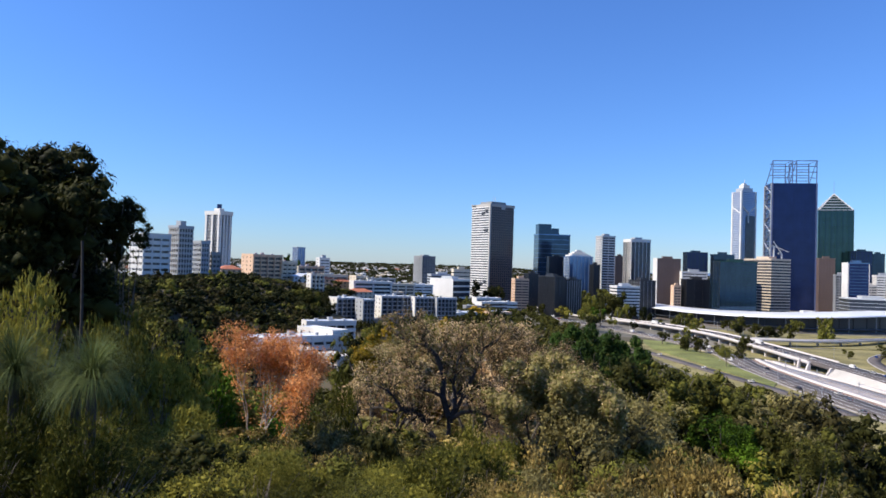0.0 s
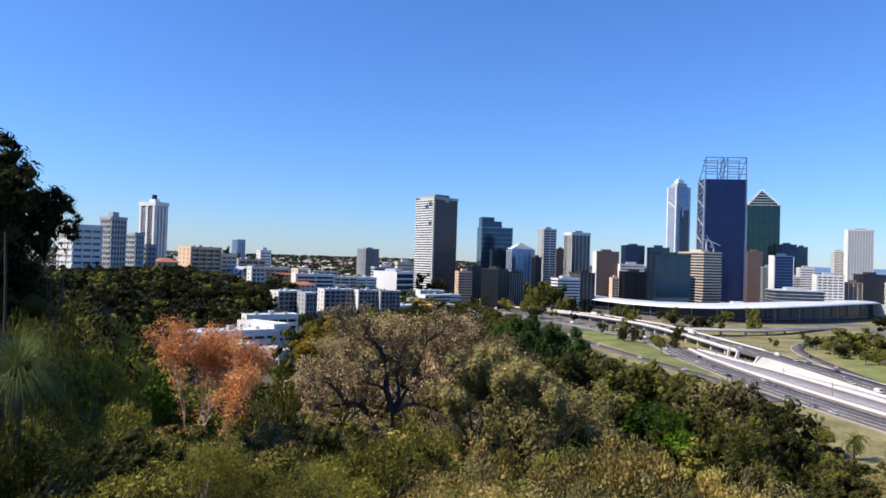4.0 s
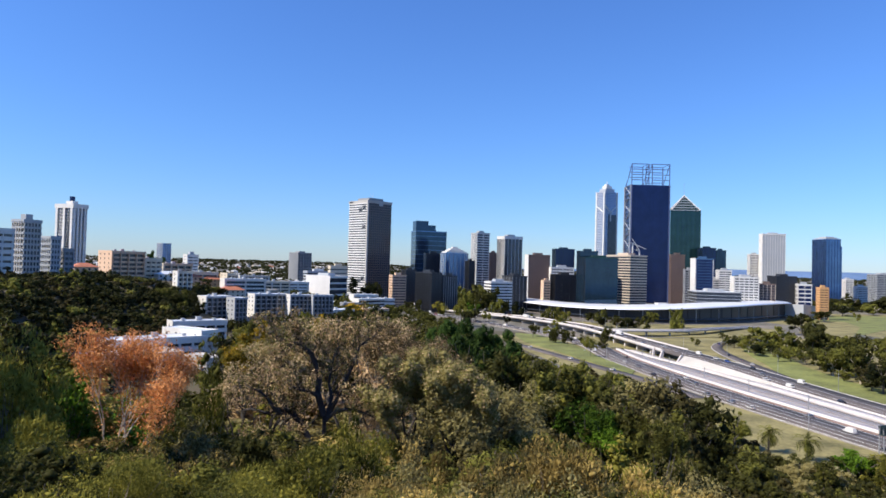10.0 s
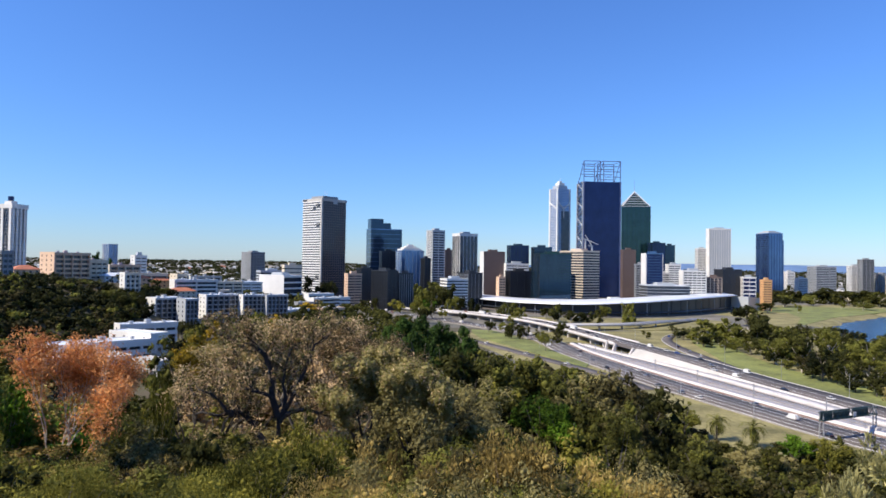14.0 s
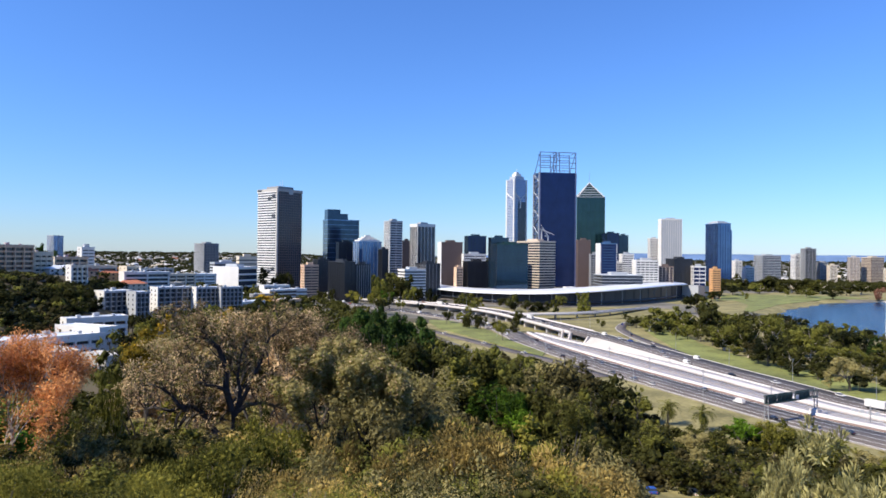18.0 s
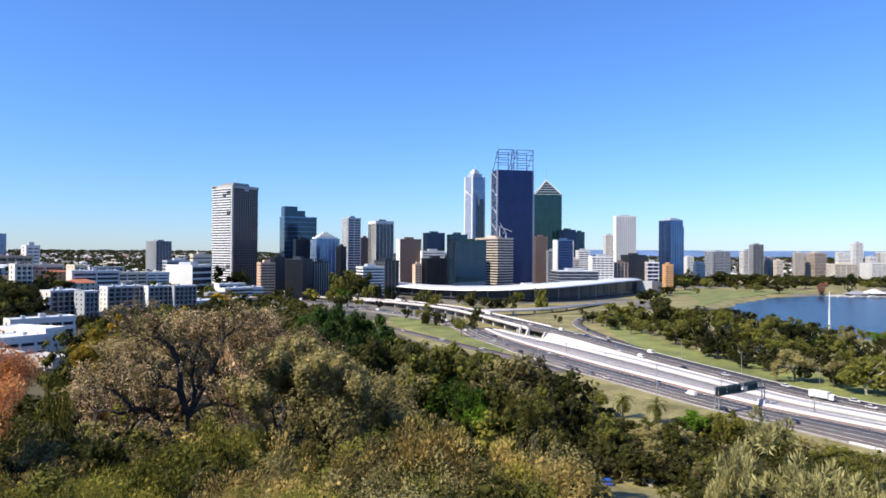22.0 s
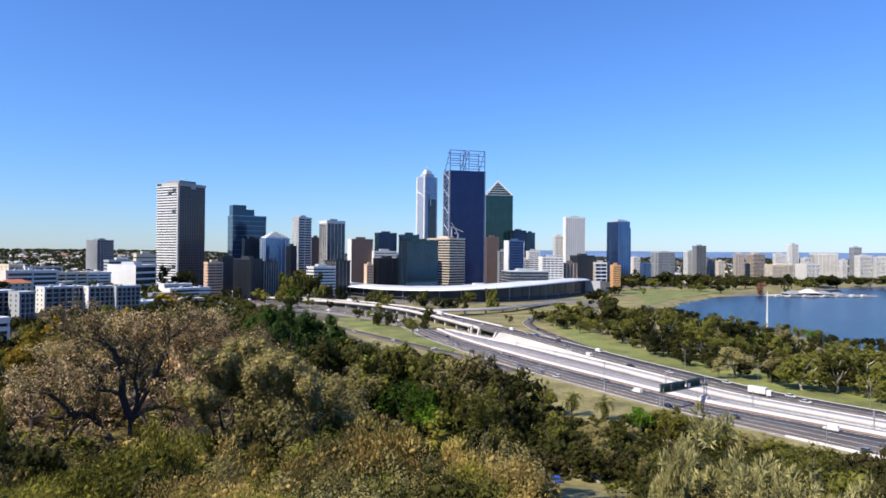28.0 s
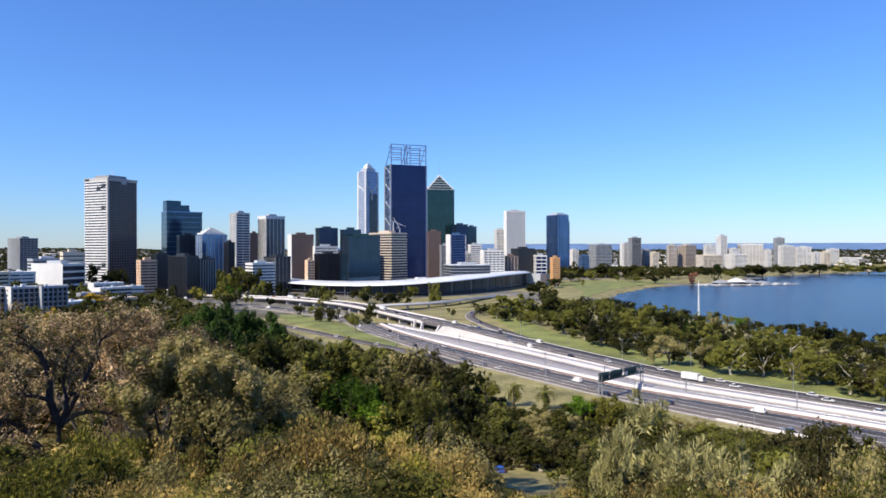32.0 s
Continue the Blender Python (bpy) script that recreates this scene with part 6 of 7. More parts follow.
ROADSIDE = [
    ("olive", 147, 817, 31.1, 7.1), ("gum", 182, 810, 34.7, 12.8), ("gum", 204, 794, 41.4, 13.3),
    ("scrub", 143, 777, 23.4, 13.5), ("scrub", 166, 772, 22.0, 12.1), ("bright", 184, 768, 23.4, 10.8),
    ("gum", 220, 769, 26.4, 10.2), ("gum", 208, 762, 25.4, 8.1), ("dark", 231, 745, 24.0, 8.7),
    ("dark", 128, 830, 22.2, 7.2), ("gum", 113, 832, 19.5, 5.0), ("dark", 145, 634, 21.7, 6.1),
    ("dark", 176, 739, 15.2, 4.6), ("purple", 216, 728, 12.1, 4.6), ("dark", 55, 928, 43.4, 15.9),
    ("dark", 74, 927, 39.6, 11.9), ("gum", 31, 759, 30.4, 11.0), ("dark", 16, 760, 29.3, 9.7),
    ("dark", 258, 703, 20.8, 9.6), ("gum", 265, 687, 15.3, 8.2), ("dark", 305, 683, 22.6, 7.7),
    ("dark", 314, 652, 16.1, 10.5), ("dark", 326, 648, 15.7, 9.2), ("gum", 329, 620, 22.2, 6.6),
    ("gum", 351, 607, 26.2, 7.8), ("dark", 190, 511, 17.2, 7.0), ("gum", 197, 503, 16.8, 6.0),
    ("gum", 216, 478, 20.7, 6.3), ("gum", 186, 432, 19.9, 4.8), ("dark", -103, 459, 51.2, 8.0),
    ("dark", -94, 455, 48.5, 6.8), ("gum", -87, 454, 45.8, 5.9), ("dark", -85, 462, 43.3, 6.0),
    ("dark", -82, 473, 41.0, 4.9), ("gum", -95, 440, 47.9, 6.5), ("dark", -87, 436, 44.3, 6.5),
    ("gum", -110, 467, 51.5, 6.1), ("dark", -73, 434, 39.0, 4.5), ("pine", -160, 683, 70.1, 2.7),
    ("pine", -167, 693, 66.7, 2.1), ("pine", -161, 731, 65.5, 1.9), ("bright", 152, 166, 15.1, 4.8),
    ("scrub", 155, 156, 15.4, 3.5), ("scrub", 134, 156, 14.1, 2.4), 
    ("gum", 105, 152, 11.5, 2.2), ("olive", 115, 139, 16.2, 2.1), ("gum", 119, 132, 16.2, 2.9),
    ("scrub", 105, 170, 14.5, 1.6), ("dark", 107, 163, 13.7, 1.9), ("gum", 118, 123, 16.3, 2.5),
    ("dark", 116, 157, 15.3, 2.3),
    ("gum", 132, 150, 16.3, 1.8), ("olive", 113, 121, 16.2, 2.2),
    ("gum", -46, 377, 32.1, 4.2), ("dark", -41, 383, 32.4, 4.9), ("gum", -34, 378, 33.8, 4.5),
    ("yellow", -24, 329, 37.0, 4.8), ("gum", -21, 384, 34.8, 5.9), ("dark", -14, 390, 35.1, 5.3),
    ("gum", -7, 390, 36.6, 6.0), ("yellow", 0, 380, 36.4, 4.9), ("dark", 7, 395, 36.5, 5.7),
    ("gum", 15, 400, 38.0, 6.5), ("gum", 24, 409, 38.9, 6.3), ("dark", 32, 419, 39.5, 5.4),
    ("scrub", -36, 318, 33.0, 4.1), ("gum", -30, 298, 31.0, 4.4),
    ("dark", -98, 511, 48.9, 7.5), ("gum", -92, 517, 47.2, 7.6), ("dark", -85, 523, 45.9, 7.2),
    ("gum", -80, 534, 44.0, 7.8), ("dark", -75, 540, 42.6, 7.0), ("dark", -90, 492, 44.4, 7.3),
    ("gum", -84, 498, 42.7, 7.3), ("dark", -77, 504, 40.9, 6.5), ("gum", -104, 520, 50.6, 6.3),
]
for kind, x, y, top, r in ROADSIDE:
    plant(kind, x, y, top, r, "mid" if math.hypot(x, y) < 700 else "far", "bark", bush=kind == "scrub" or (math.hypot(x, y) > 500 and kind != "pine"))

# ---- the wooded slope between ----
LIMIT_AZ = [-40, -23.6, -17.5, -13.2, -10.6, -9.2, -6.8, -3.9, 0.5, 4.3, 8.2, 12.9, 15.2, 19.7, 23.9, 27.9, 30.9, 33.7, 41, 46, 50, 55, 60, 65]
LIMIT_EL = [-0.6, -0.5, -0.6, -1.8, -3.1, -4.5, -6.0, -5.4, -5.4, -4.4, -5.0, -4.4, -5.5, -6.7, -8.0, -8.8, -10.2, -12.4, -14.4, -13.2, -14.0, -14.2, -13.8, -13.2]
NEAR_AZ = [-40, -26, -23, -20.5, -17.5, -13, -9, -7.5, -6.5]
NEAR_EL = [-2.5, -3.0, -4.0, -6.6, -9.0, -10.3, -10.2, -8.5, -6.0]
FRONT_AZ = [-8, 8.5, 10, 16, 18, 20, 28, 33.4, 34.8, 42.6, 44, 50, 65]
FRONT_EL = [-12.5, -12.5, -10.8, -10.8, -12.5, -13.2, -14.0, -15.2, -20.5, -20.5, -15.8, -16.0, -15.6]
GNARLED = [(1, 50), (6.5, 57), (-4.5, 56), (9.0, 50), (-10.8, 36.8), (3.2, 64), (0.5, 68)]
far_c, far_r = {}, {}


def fill_slope():
    """Trees and bushes over the slope, kept under the line where the view opens out over them; the far ones become woods."""
    rng = random.Random(4)
    ring = 4.5
    while ring < 640:
        step = 1.4 + ring * 0.062 if ring < 105 else 7.3
        az = -38.0
        while az < 69:
            az += math.degrees(step / ring) * rng.uniform(0.8, 1.25)
            d = ring * rng.uniform(0.94, 1.08)
            a = radians(az)
            x, y = math.sin(a) * d, math.cos(a) * d
            s = float(line_side(np.array(x), np.array(y), CREST))
            if s < -60 or (s < -4 and d < 20) or s > 300 or (235 < y < 350 and -70 < x < -22) or (395 < y < 520 and -80 < x < 25) or (y > 350 and x > -60):
                continue
            if y > 20 and x > float(np.interp(y, KY, A0)) - 13 or (y > 280 and x > float(np.interp(y, NY, NX)) - 12):
                continue
            z = lie(x, y)
            room = 64 + math.tan(radians(float(np.interp(az, LIMIT_AZ, LIMIT_EL)) - rng.uniform(0, 1.0))) * d - z
            if az < -6.5 and d < 240:
                room = min(room, 64 + math.tan(radians(float(np.interp(az, NEAR_AZ, NEAR_EL)) - rng.uniform(0, 1.0))) * d - z)
            if d > 25 and min(math.hypot(x - p[0], y - p[1]) for p in GNARLED) < 6:
                room = min(room, rng.uniform(2.2, 3.4))
            if -8 < az < 10 and 28 < d < 68:
                room = min(room, rng.uniform(2.0, 3.6) if d < 53 else rng.uniform(3.0, 5.5))
            if az > -8 and d < 68:
                room = min(room, 64 + math.tan(radians(float(np.interp(az, FRONT_AZ, FRONT_EL)) - rng.uniform(0, 1.4))) * d - z)
            if d < 30:
                room = min(room, 64 - math.tan(radians((17.4 if d < 15 else 15.2) + rng.uniform(-0.8, 3.6))) * d - z)
            if az < -21 and d < 13.5:
                room = min(room, 64 - math.tan(radians(15.8)) * d - z)
            if 31 < az < 45 and 60 < d < 165:
                if d > 92:
                    continue
                room = min(room, 64 - math.tan(radians(20.5)) * d - z)
            for p in GNARLED:
                if math.hypot(x, y) < math.hypot(*p) and abs(math.atan2(x, y) - math.atan2(*p)) < 0.12:
                    room = min(room, 64 - math.tan(radians(14.0)) * d - z)
            tall = rng.uniform(1.0, 1.7) if d < 9 else rng.uniform(1.8, 3.2) if d < 30 else rng.uniform(3.5, 6.5) if d < 80 else rng.uniform(6, 10.5)
            tall = min(tall, room)
            tall = max(tall, 0.7 if d < 12 else rng.uniform(1.2, 1.9))
            if d > 105 and 64 + math.tan(radians(float(np.interp(az, LIMIT_AZ, LIMIT_EL)))) * d < z + tall:
                continue
            if d < 30:
                kind = rng.choice(["scrub", "scrub", "gum", "dark", "scrub", "golden"] if az < 2 else ["olive", "golden", "scrub", "dark", "gum", "olive", "golden"])
            elif az < -6:
                kind = rng.choice(["gum", "scrub", "gum", "olive", "scrub", "bright", "scrub", "golden"] if d < 110 else ["dark", "dark", "gum", "dark", "dark", "olive"])
            else:
                kind = rng.choice(["olive", "golden", "straw", "olive", "golden", "straw", "scrub"] if az < 10 and d < 110 else ["gum", "gum", "olive", "olive", "scrub", "gum", "dark"])
            r = step * rng.uniform(0.62, 0.95)
            if d < 34:
                r = min(r, max(0.8 * tall, 0.7))
            if kind == "straw" and tall < 3.6:
                kind = "olive"
            if d > 105 and kind == "straw":
                kind = "olive"
            if d < 105:
                plant(kind, x, y, z + tall, r, "close" if d < 14 else "near" if d < 32 else "half" if d < 66 else "mid", bush=d < 34 or tall < 3.5)
            else:
                band = 0 if d < 240 else 1
                kind = {"scrub": "gum", "bright": "gum", "golden": "olive"}.get(kind, kind)
                cc, rr = clumps(rng.randrange(10 ** 6), (34, 16)[band])
                h = tall / 1.62
                far_c.setdefault((band, kind), []).extend((x + c[0] * r * 1.15, y + c[1] * r * 1.15, z - 0.15 * tall + c[2] * h * 1.1) for c in cc)
                far_r.setdefault((band, kind), []).extend(q * r * 1.35 for q in rr)
        ring += step * 0.92


fill_slope()
for band, kind in sorted(far_c):
    n = len(far_c[band, kind])
    me = leaf_cloud("woods", far_c[band, kind], far_r[band, kind], n * (14, 12)[band], (0.8, 1.4)[band], M[kind], 5 + len(kind), core=0.75)
    tagged(new("hillside_woods", me), LABELS[kind] + " in thick woods", "woods", kind="stuff")


def fill_valley():
    """Street trees between the flats, the offices and the freeway."""
    rng = random.Random(33)
    cs, rs = [], []
    for _ in range(900):
        x, y = rng.uniform(-60, 130), rng.uniform(250, 930)
        if x > float(np.interp(y, KY, A0)) - 50 + 42 * (y > 600) or (y < 520 and x < 25) or (y < 360 and x < 40):
            continue
        z, r = lie(x, y), rng.uniform(3, 5.5)
        for _ in range(7):
            cs.append((x + rng.gauss(0, 0.5) * r, y + rng.gauss(0, 0.5) * r, z + rng.uniform(0.4, 1.5) * r))
            rs.append(r * 0.5)
    tagged(new("valley_trees", leaf_cloud("valley_trees", cs, rs, len(cs) * 18, 1.5, M["gum"], 41, core=0.75)), "olive-green trees between low buildings", "woods", kind="stuff")


fill_valley()


def fill_park():
    """Open woodland between the freeway verge and the shore."""
    rng = random.Random(21)
    for y in range(70, 520, 13):
        edge = float(np.interp(y, KY, B1)) + (15 if y < 330 else 32 + (y - 330) * 0.25)
        shore = float(np.interp(y, [-200, 216, 268, 351, 545], [440, 448, 451, 479, 527])) - 22
        x = edge + rng.uniform(0, 12)
        while x < shore:
            yy = y + rng.uniform(-6, 6)
            if rng.random() < 0.88:
                kind = rng.choice(["gum", "gum", "dark", "gum", "dark"])
                plant(kind, x, yy, lie(x, yy) + rng.uniform(7, 12.5), rng.uniform(4.5, 7.5), "mid", rng.choice(["pale", "bark", "bark", "bark"]), label=LABELS[kind] + " in riverside parkland", name="parkland_tree")
            x += rng.uniform(9.5, 17)


fill_park()


def fill_east():
    """The belt of trees behind the head of the bay and between the low blocks of the valley."""
    rng = random.Random(77)
    for name, kind, n, ax, ay, label in (("riverside_trees", "gum", 420, (860, 1400), (930, 1250), "olive-green trees in a belt behind the bay"), ("riverside_trees", "dark", 420, (860, 1400), (930, 1250), "dark green trees in a belt behind the bay"),
                                         ("street_trees", "dark", 170, (-130, 110), (520, 930), "dark green street trees between low blocks")):
        cs, rs = [], []
        for _ in range(n):
            x, y = rng.uniform(*ax), rng.uniform(*ay)
            if name == "riverside_trees" and (x / y < 0.82 or float(line_side(np.array(x), np.array(y), SHORE)) > -25 or (x < 940 and y < 960)):
                continue
            if name == "street_trees" and x > float(np.interp(y, KY, A0)) - 14:
                continue
            z, r = lie(x, y), rng.uniform(4.5, 8.5) if ax[0] > 0 else rng.uniform(3, 5)
            for _ in range(9):
                cs.append((x + rng.gauss(0, 0.5) * r, y + rng.gauss(0, 0.5) * r, z + rng.uniform(0.3, 1.5) * r))
                rs.append(r * 0.45)
        if cs:
            tagged(new(name, leaf_cloud(name, cs, rs, len(cs) * 14, 2.0, M[kind], 41, core=0.75)), label, "woods", kind="stuff")


fill_east()
# ---- single plants with a shape of their own ----
def branch(bm, p, d, length, r, depth, rng, tips, spread=0.55, up=0.12):
    """A crooked limb that forks on; the ends of its twigs go to tips."""
    steps = 3
    for k in range(steps):
        q = p + d * (length / steps)
        add_tube(bm, p, q, r * (1 - 0.18 * k), r * (1 - 0.18 * (k + 1)), 6 if r > 0.08 else 4)
        p = q
        d = (d + Vector((rng.uniform(-1, 1), rng.uniform(-1, 1), rng.uniform(-0.5, 0.9))) * 0.26 + Vector((0, 0, up))).normalized()
        if depth < 3 or spread < 0.4:
            tips.append(p)
    if depth <= 0:
        tips.append(p)
        return
    for k in range(3 if depth > 1 else 2):
        v = Vector((rng.uniform(-1, 1), rng.uniform(-1, 1), rng.uniform(-0.3, 0.8))) * spread * 1.5
        branch(bm, p, (d + v).normalized(), length * rng.uniform(0.55, 0.78), r * 0.52, depth - 1, rng, tips, spread, up)


def gnarled_tree(name, x, y, starts, length, r, depth, leaf, per_tip, leaf_r, leaf_size, bark, label, seed, z=None, spread=0.55, core=0.0):
    rng = random.Random(seed)
    z = lie(x, y) - 0.4 if z is None else z
    ob = thing(name, pose(x, y, z), label, "tree", "gnarled trees")
    tips = []
    for d in starts:
        bm = bmesh.new()
        branch(bm, Vector((0, 0, 0)), Vector(d).normalized(), length, r, depth, rng, tips, spread)
        part("limb", bm, M[bark], ob)
    for n, (kind, share) in enumerate(leaf):
        part("foliage", leaf_cloud("foliage", tips, [leaf_r] * len(tips), int(len(tips) * per_tip * share), leaf_size, M[kind], seed + n, core=core if n == 0 else 0), None, ob)
    return ob


def crooked_tree(x, y):
    """The half-dead tree: a forked trunk, long crooked limbs that spread sideways, twigs and sparse leaf tufts."""
    rng = random.Random(3)
    ob = thing("dry_tree", pose(x, y, lie(x, y) - 0.4), "half-dead gnarled tree with dark crooked limbs and sparse leaves", "tree", "gnarled trees")
    limbs = [("trunk", 0.36, [(0, -0.2), (-0.1, 2.5), (-0.15, 5.3)]),
             ("limb", 0.25, [(-0.15, 5.2), (-0.6, 7.9), (-1.15, 9.7), (-1.9, 10.4), (-2.9, 10.3), (-3.7, 10.8)]),
             ("limb", 0.17, [(0.0, 5.0), (0.4, 6.5), (0.3, 8.3), (0.8, 10.2)]),
             ("limb", 0.16, [(-0.4, 6.4), (-1.4, 7.1), (-2.4, 7.5), (-3.3, 8.5)]),
             ("limb", 0.27, [(-0.1, 2.2), (-1.6, 4.2), (-2.4, 5.2), (-3.3, 5.5), (-4.4, 5.3), (-6.1, 5.2)]),
             ("limb", 0.15, [(-0.7, 3.1), (-2.0, 3.5), (-3.6, 2.9), (-4.7, 2.3)]),
             ("limb", 0.16, [(-3.3, 5.4), (-4.2, 6.6), (-5.4, 7.4)]),
             ("limb", 0.19, [(0.0, 5.0), (1.5, 5.7), (2.8, 5.5), (4.0, 6.3)]),
             ("limb", 0.18, [(0.0, 4.8), (1.2, 7.3), (2.1, 9.6), (3.0, 10.8)])]
    tips = []
    for name, r, pts in limbs:
        bm = bmesh.new()
        drift = rng.choice((-1, 1)) * rng.uniform(0.15, 0.4)
        line = [Vector((px, 0 if name == "trunk" else drift * k + rng.uniform(-0.15, 0.15) * k, pz)) for k, (px, pz) in enumerate(pts)]
        fine = []
        for p, q in zip(line, line[1:]):
            mid = p.lerp(q, 0.5) + Vector((rng.uniform(-1, 1), rng.uniform(-1, 1), rng.uniform(-1, 1))) * 0.13 * (q - p).length
            fine += [p, mid]
        fine.append(line[-1])
        n = len(fine) - 1
        for k in range(n):
            add_tube(bm, fine[k], fine[k + 1], r * (1 - 0.7 * k / n), r * (1 - 0.7 * (k + 1) / n), 7)
        if name == "limb":
            for k in range(2, n + 1):
                d = (fine[k] - fine[k - 1]).normalized()
                for _ in range(2):
                    v = Vector((rng.uniform(-1, 1), rng.uniform(-1, 1), rng.uniform(-0.2, 1.0)))
                    branch(bm, fine[k], (d * 0.4 + v).normalized(), rng.uniform(0.8, 1.5), 0.05, 2, rng, tips, 0.6)
        part(name, bm, M["darkbark"], ob)
    for n, (kind, count) in enumerate((("straw", 2.1), ("olive", 1.2), ("gum", 0.4))):
        part("foliage", leaf_cloud("foliage", tips[n::2] if n else tips, [0.3] * len(tips[n::2] if n else tips), int(len(tips) * count), 0.22, M[kind], 3 + n), None, ob)


crooked_tree(0.9, 50.0)
gnarled_tree("dry_tree", 6.5, 57.0, [(-0.3, 0.1, 1), (0.6, -0.1, 0.8), (0.1, 0.5, 1)], 4.4, 0.22, 4, [("straw", 0.9), ("olive", 0.6)], 17, 0.6, 0.17, "bark", "sparse tree with dry straw-coloured leaves", 8)
gnarled_tree("dry_tree", -4.5, 56.0, [(-0.5, 0.1, 1), (0.5, 0.1, 0.9), (0.0, 0.4, 1)], 3.9, 0.2, 4, [("straw", 0.45), ("olive", 0.4)], 9, 0.6, 0.16, "darkbark", "sparse dry tree with bare dark twigs", 12)
gnarled_tree("dry_tree", 9.0, 50.0, [(-0.5, -0.1, 0.8), (0.5, 0.1, 0.9), (0.05, 0.3, 1), (0.9, -0.2, 0.5)], 3.7, 0.24, 4, [("olive", 1.5), ("gum", 0.4), ("straw", 0.2)], 22, 0.62, 0.18, "darkbark", "broad olive tree with dark crooked limbs", 21, core=0.5)
gnarled_tree("dry_tree", -10.2, 36.8, [(0.15, 0.05, 1), (0.36, -0.1, 0.9), (0.25, 0.2, 0.95), (0.55, 0.1, 0.6), (0.0, 0.0, 0.7), (0.5, -0.2, 0.35)], 3.0, 0.08, 4, [("rustleaf", 1.0)], 12, 0.5, 0.13, "palebark", "dead young tree with orange-brown leaves and thin pale trunk", 5, spread=0.28)
gnarled_tree("dry_tree", 3.2, 64.0, [(0.2, 0.1, 1), (-0.5, 0.2, 0.9), (0.6, 0.1, 0.9)], 4.5, 0.2, 4, [("straw", 0.9), ("gum", 0.5)], 16, 0.6, 0.19, "bark", "sparse straw-leaved tree behind the gnarled one", 31)
gnarled_tree("dry_tree", -1.5, 70.0, [(0.2, 0.1, 1), (-0.6, 0.2, 0.9), (0.6, 0.1, 0.8)], 4.2, 0.2, 4, [("straw", 0.5), ("olive", 0.7)], 18, 0.62, 0.2, "darkbark", "greyish sparse tree on the spur", 44)


for k, (gx0, gy0) in enumerate(((277.7, 198.9), (290.5, 192.6))):
    gnarled_tree("pale_gum", gx0, gy0, [(-0.75, 0.1, 1), (-0.25, 0.2, 1.3)] if k == 0 else [(-0.2, 0.0, 1), (0.3, 0.1, 1.2)], 5.6, 0.42, 3, [("gum", 1.0)], 34, 1.3, 0.5, "palebark", "white-trunked leaning gum in the parkland", 50 + k, spread=0.5, core=0.6)


def grass_tree(x, y, z, size, seed, stalk):
    """A grass tree: a fountain of long thin blades on a short dark stem, with or without its tall flower stalk."""
    rng = np.random.default_rng(seed)
    ob = thing("grass_tree", pose(x, y, z), "grass tree with thin green blades" + (" and a tall dark stalk" if stalk else " in a fountain"), "grass tree", "grass trees")
    n, seg = 1400, 5
    az, el0 = rng.uniform(0, math.tau, n), rng.uniform(0.05, 1.45, n)
    length = size * rng.uniform(0.7, 1.1, n)
    pts = []
    p = np.c_[np.zeros(n), np.zeros(n), np.zeros(n)]
    el = el0.copy()
    for k in range(seg + 1):
        pts.append(p.copy())
        p = p + (length / seg)[:, None] * np.c_[np.cos(az) * np.cos(el), np.sin(az) * np.cos(el), np.sin(el)]
        el = el - 0.33 * np.cos(el) - 0.06
    side = np.c_[-np.sin(az), np.cos(az), np.zeros(n)] * 0.005
    v = np.concatenate([np.stack([q - side * (1 - k / seg * 0.8), q + side * (1 - k / seg * 0.8)], 1) for k, q in enumerate(pts)], 1).reshape(-1, 3)
    base = np.arange(n)[:, None] * (2 * (seg + 1))
    q = np.concatenate([base + np.array([[2 * k, 2 * k + 1, 2 * k + 3, 2 * k + 2]]) for k in range(seg)])
    part("leaf_tuft", raw_mesh("leaf_tuft", v, q, M["blade"]), None, ob)
    bm = bmesh.new()
    zz = lie(x, y) - 0.3 - z
    for k in range(4):
        add_tube(bm, (0, 0, zz + (0.1 - zz) * k / 4), (0, 0, zz + (0.1 - zz) * (k + 1) / 4 + 0.02), 0.10 - 0.005 * k, 0.095 - 0.005 * k, 9)
    part("stem", bm, M["darkbark"], ob)
    if stalk:
        bm = bmesh.new()
        for k in range(6):
            u0, u1 = k / 6, (k + 1) / 6
            add_tube(bm, (0.03 * math.sin(u0 * 4), 0, stalk * u0), (0.03 * math.sin(u1 * 4), 0, stalk * u1), 0.032 - 0.010 * u0, 0.032 - 0.010 * u1, 7)
        part("flower_stalk", bm, M["darkbark"], ob, "dark brown dead flower stalk")


grass_tree(-7.6, 11.9, 61.75, 1.15, 1, 0)
grass_tree(-6.0, 11.5, 61.8, 1.1, 2, 0)
grass_tree(-6.75, 12.4, 61.5, 0.9, 3, 2.75)


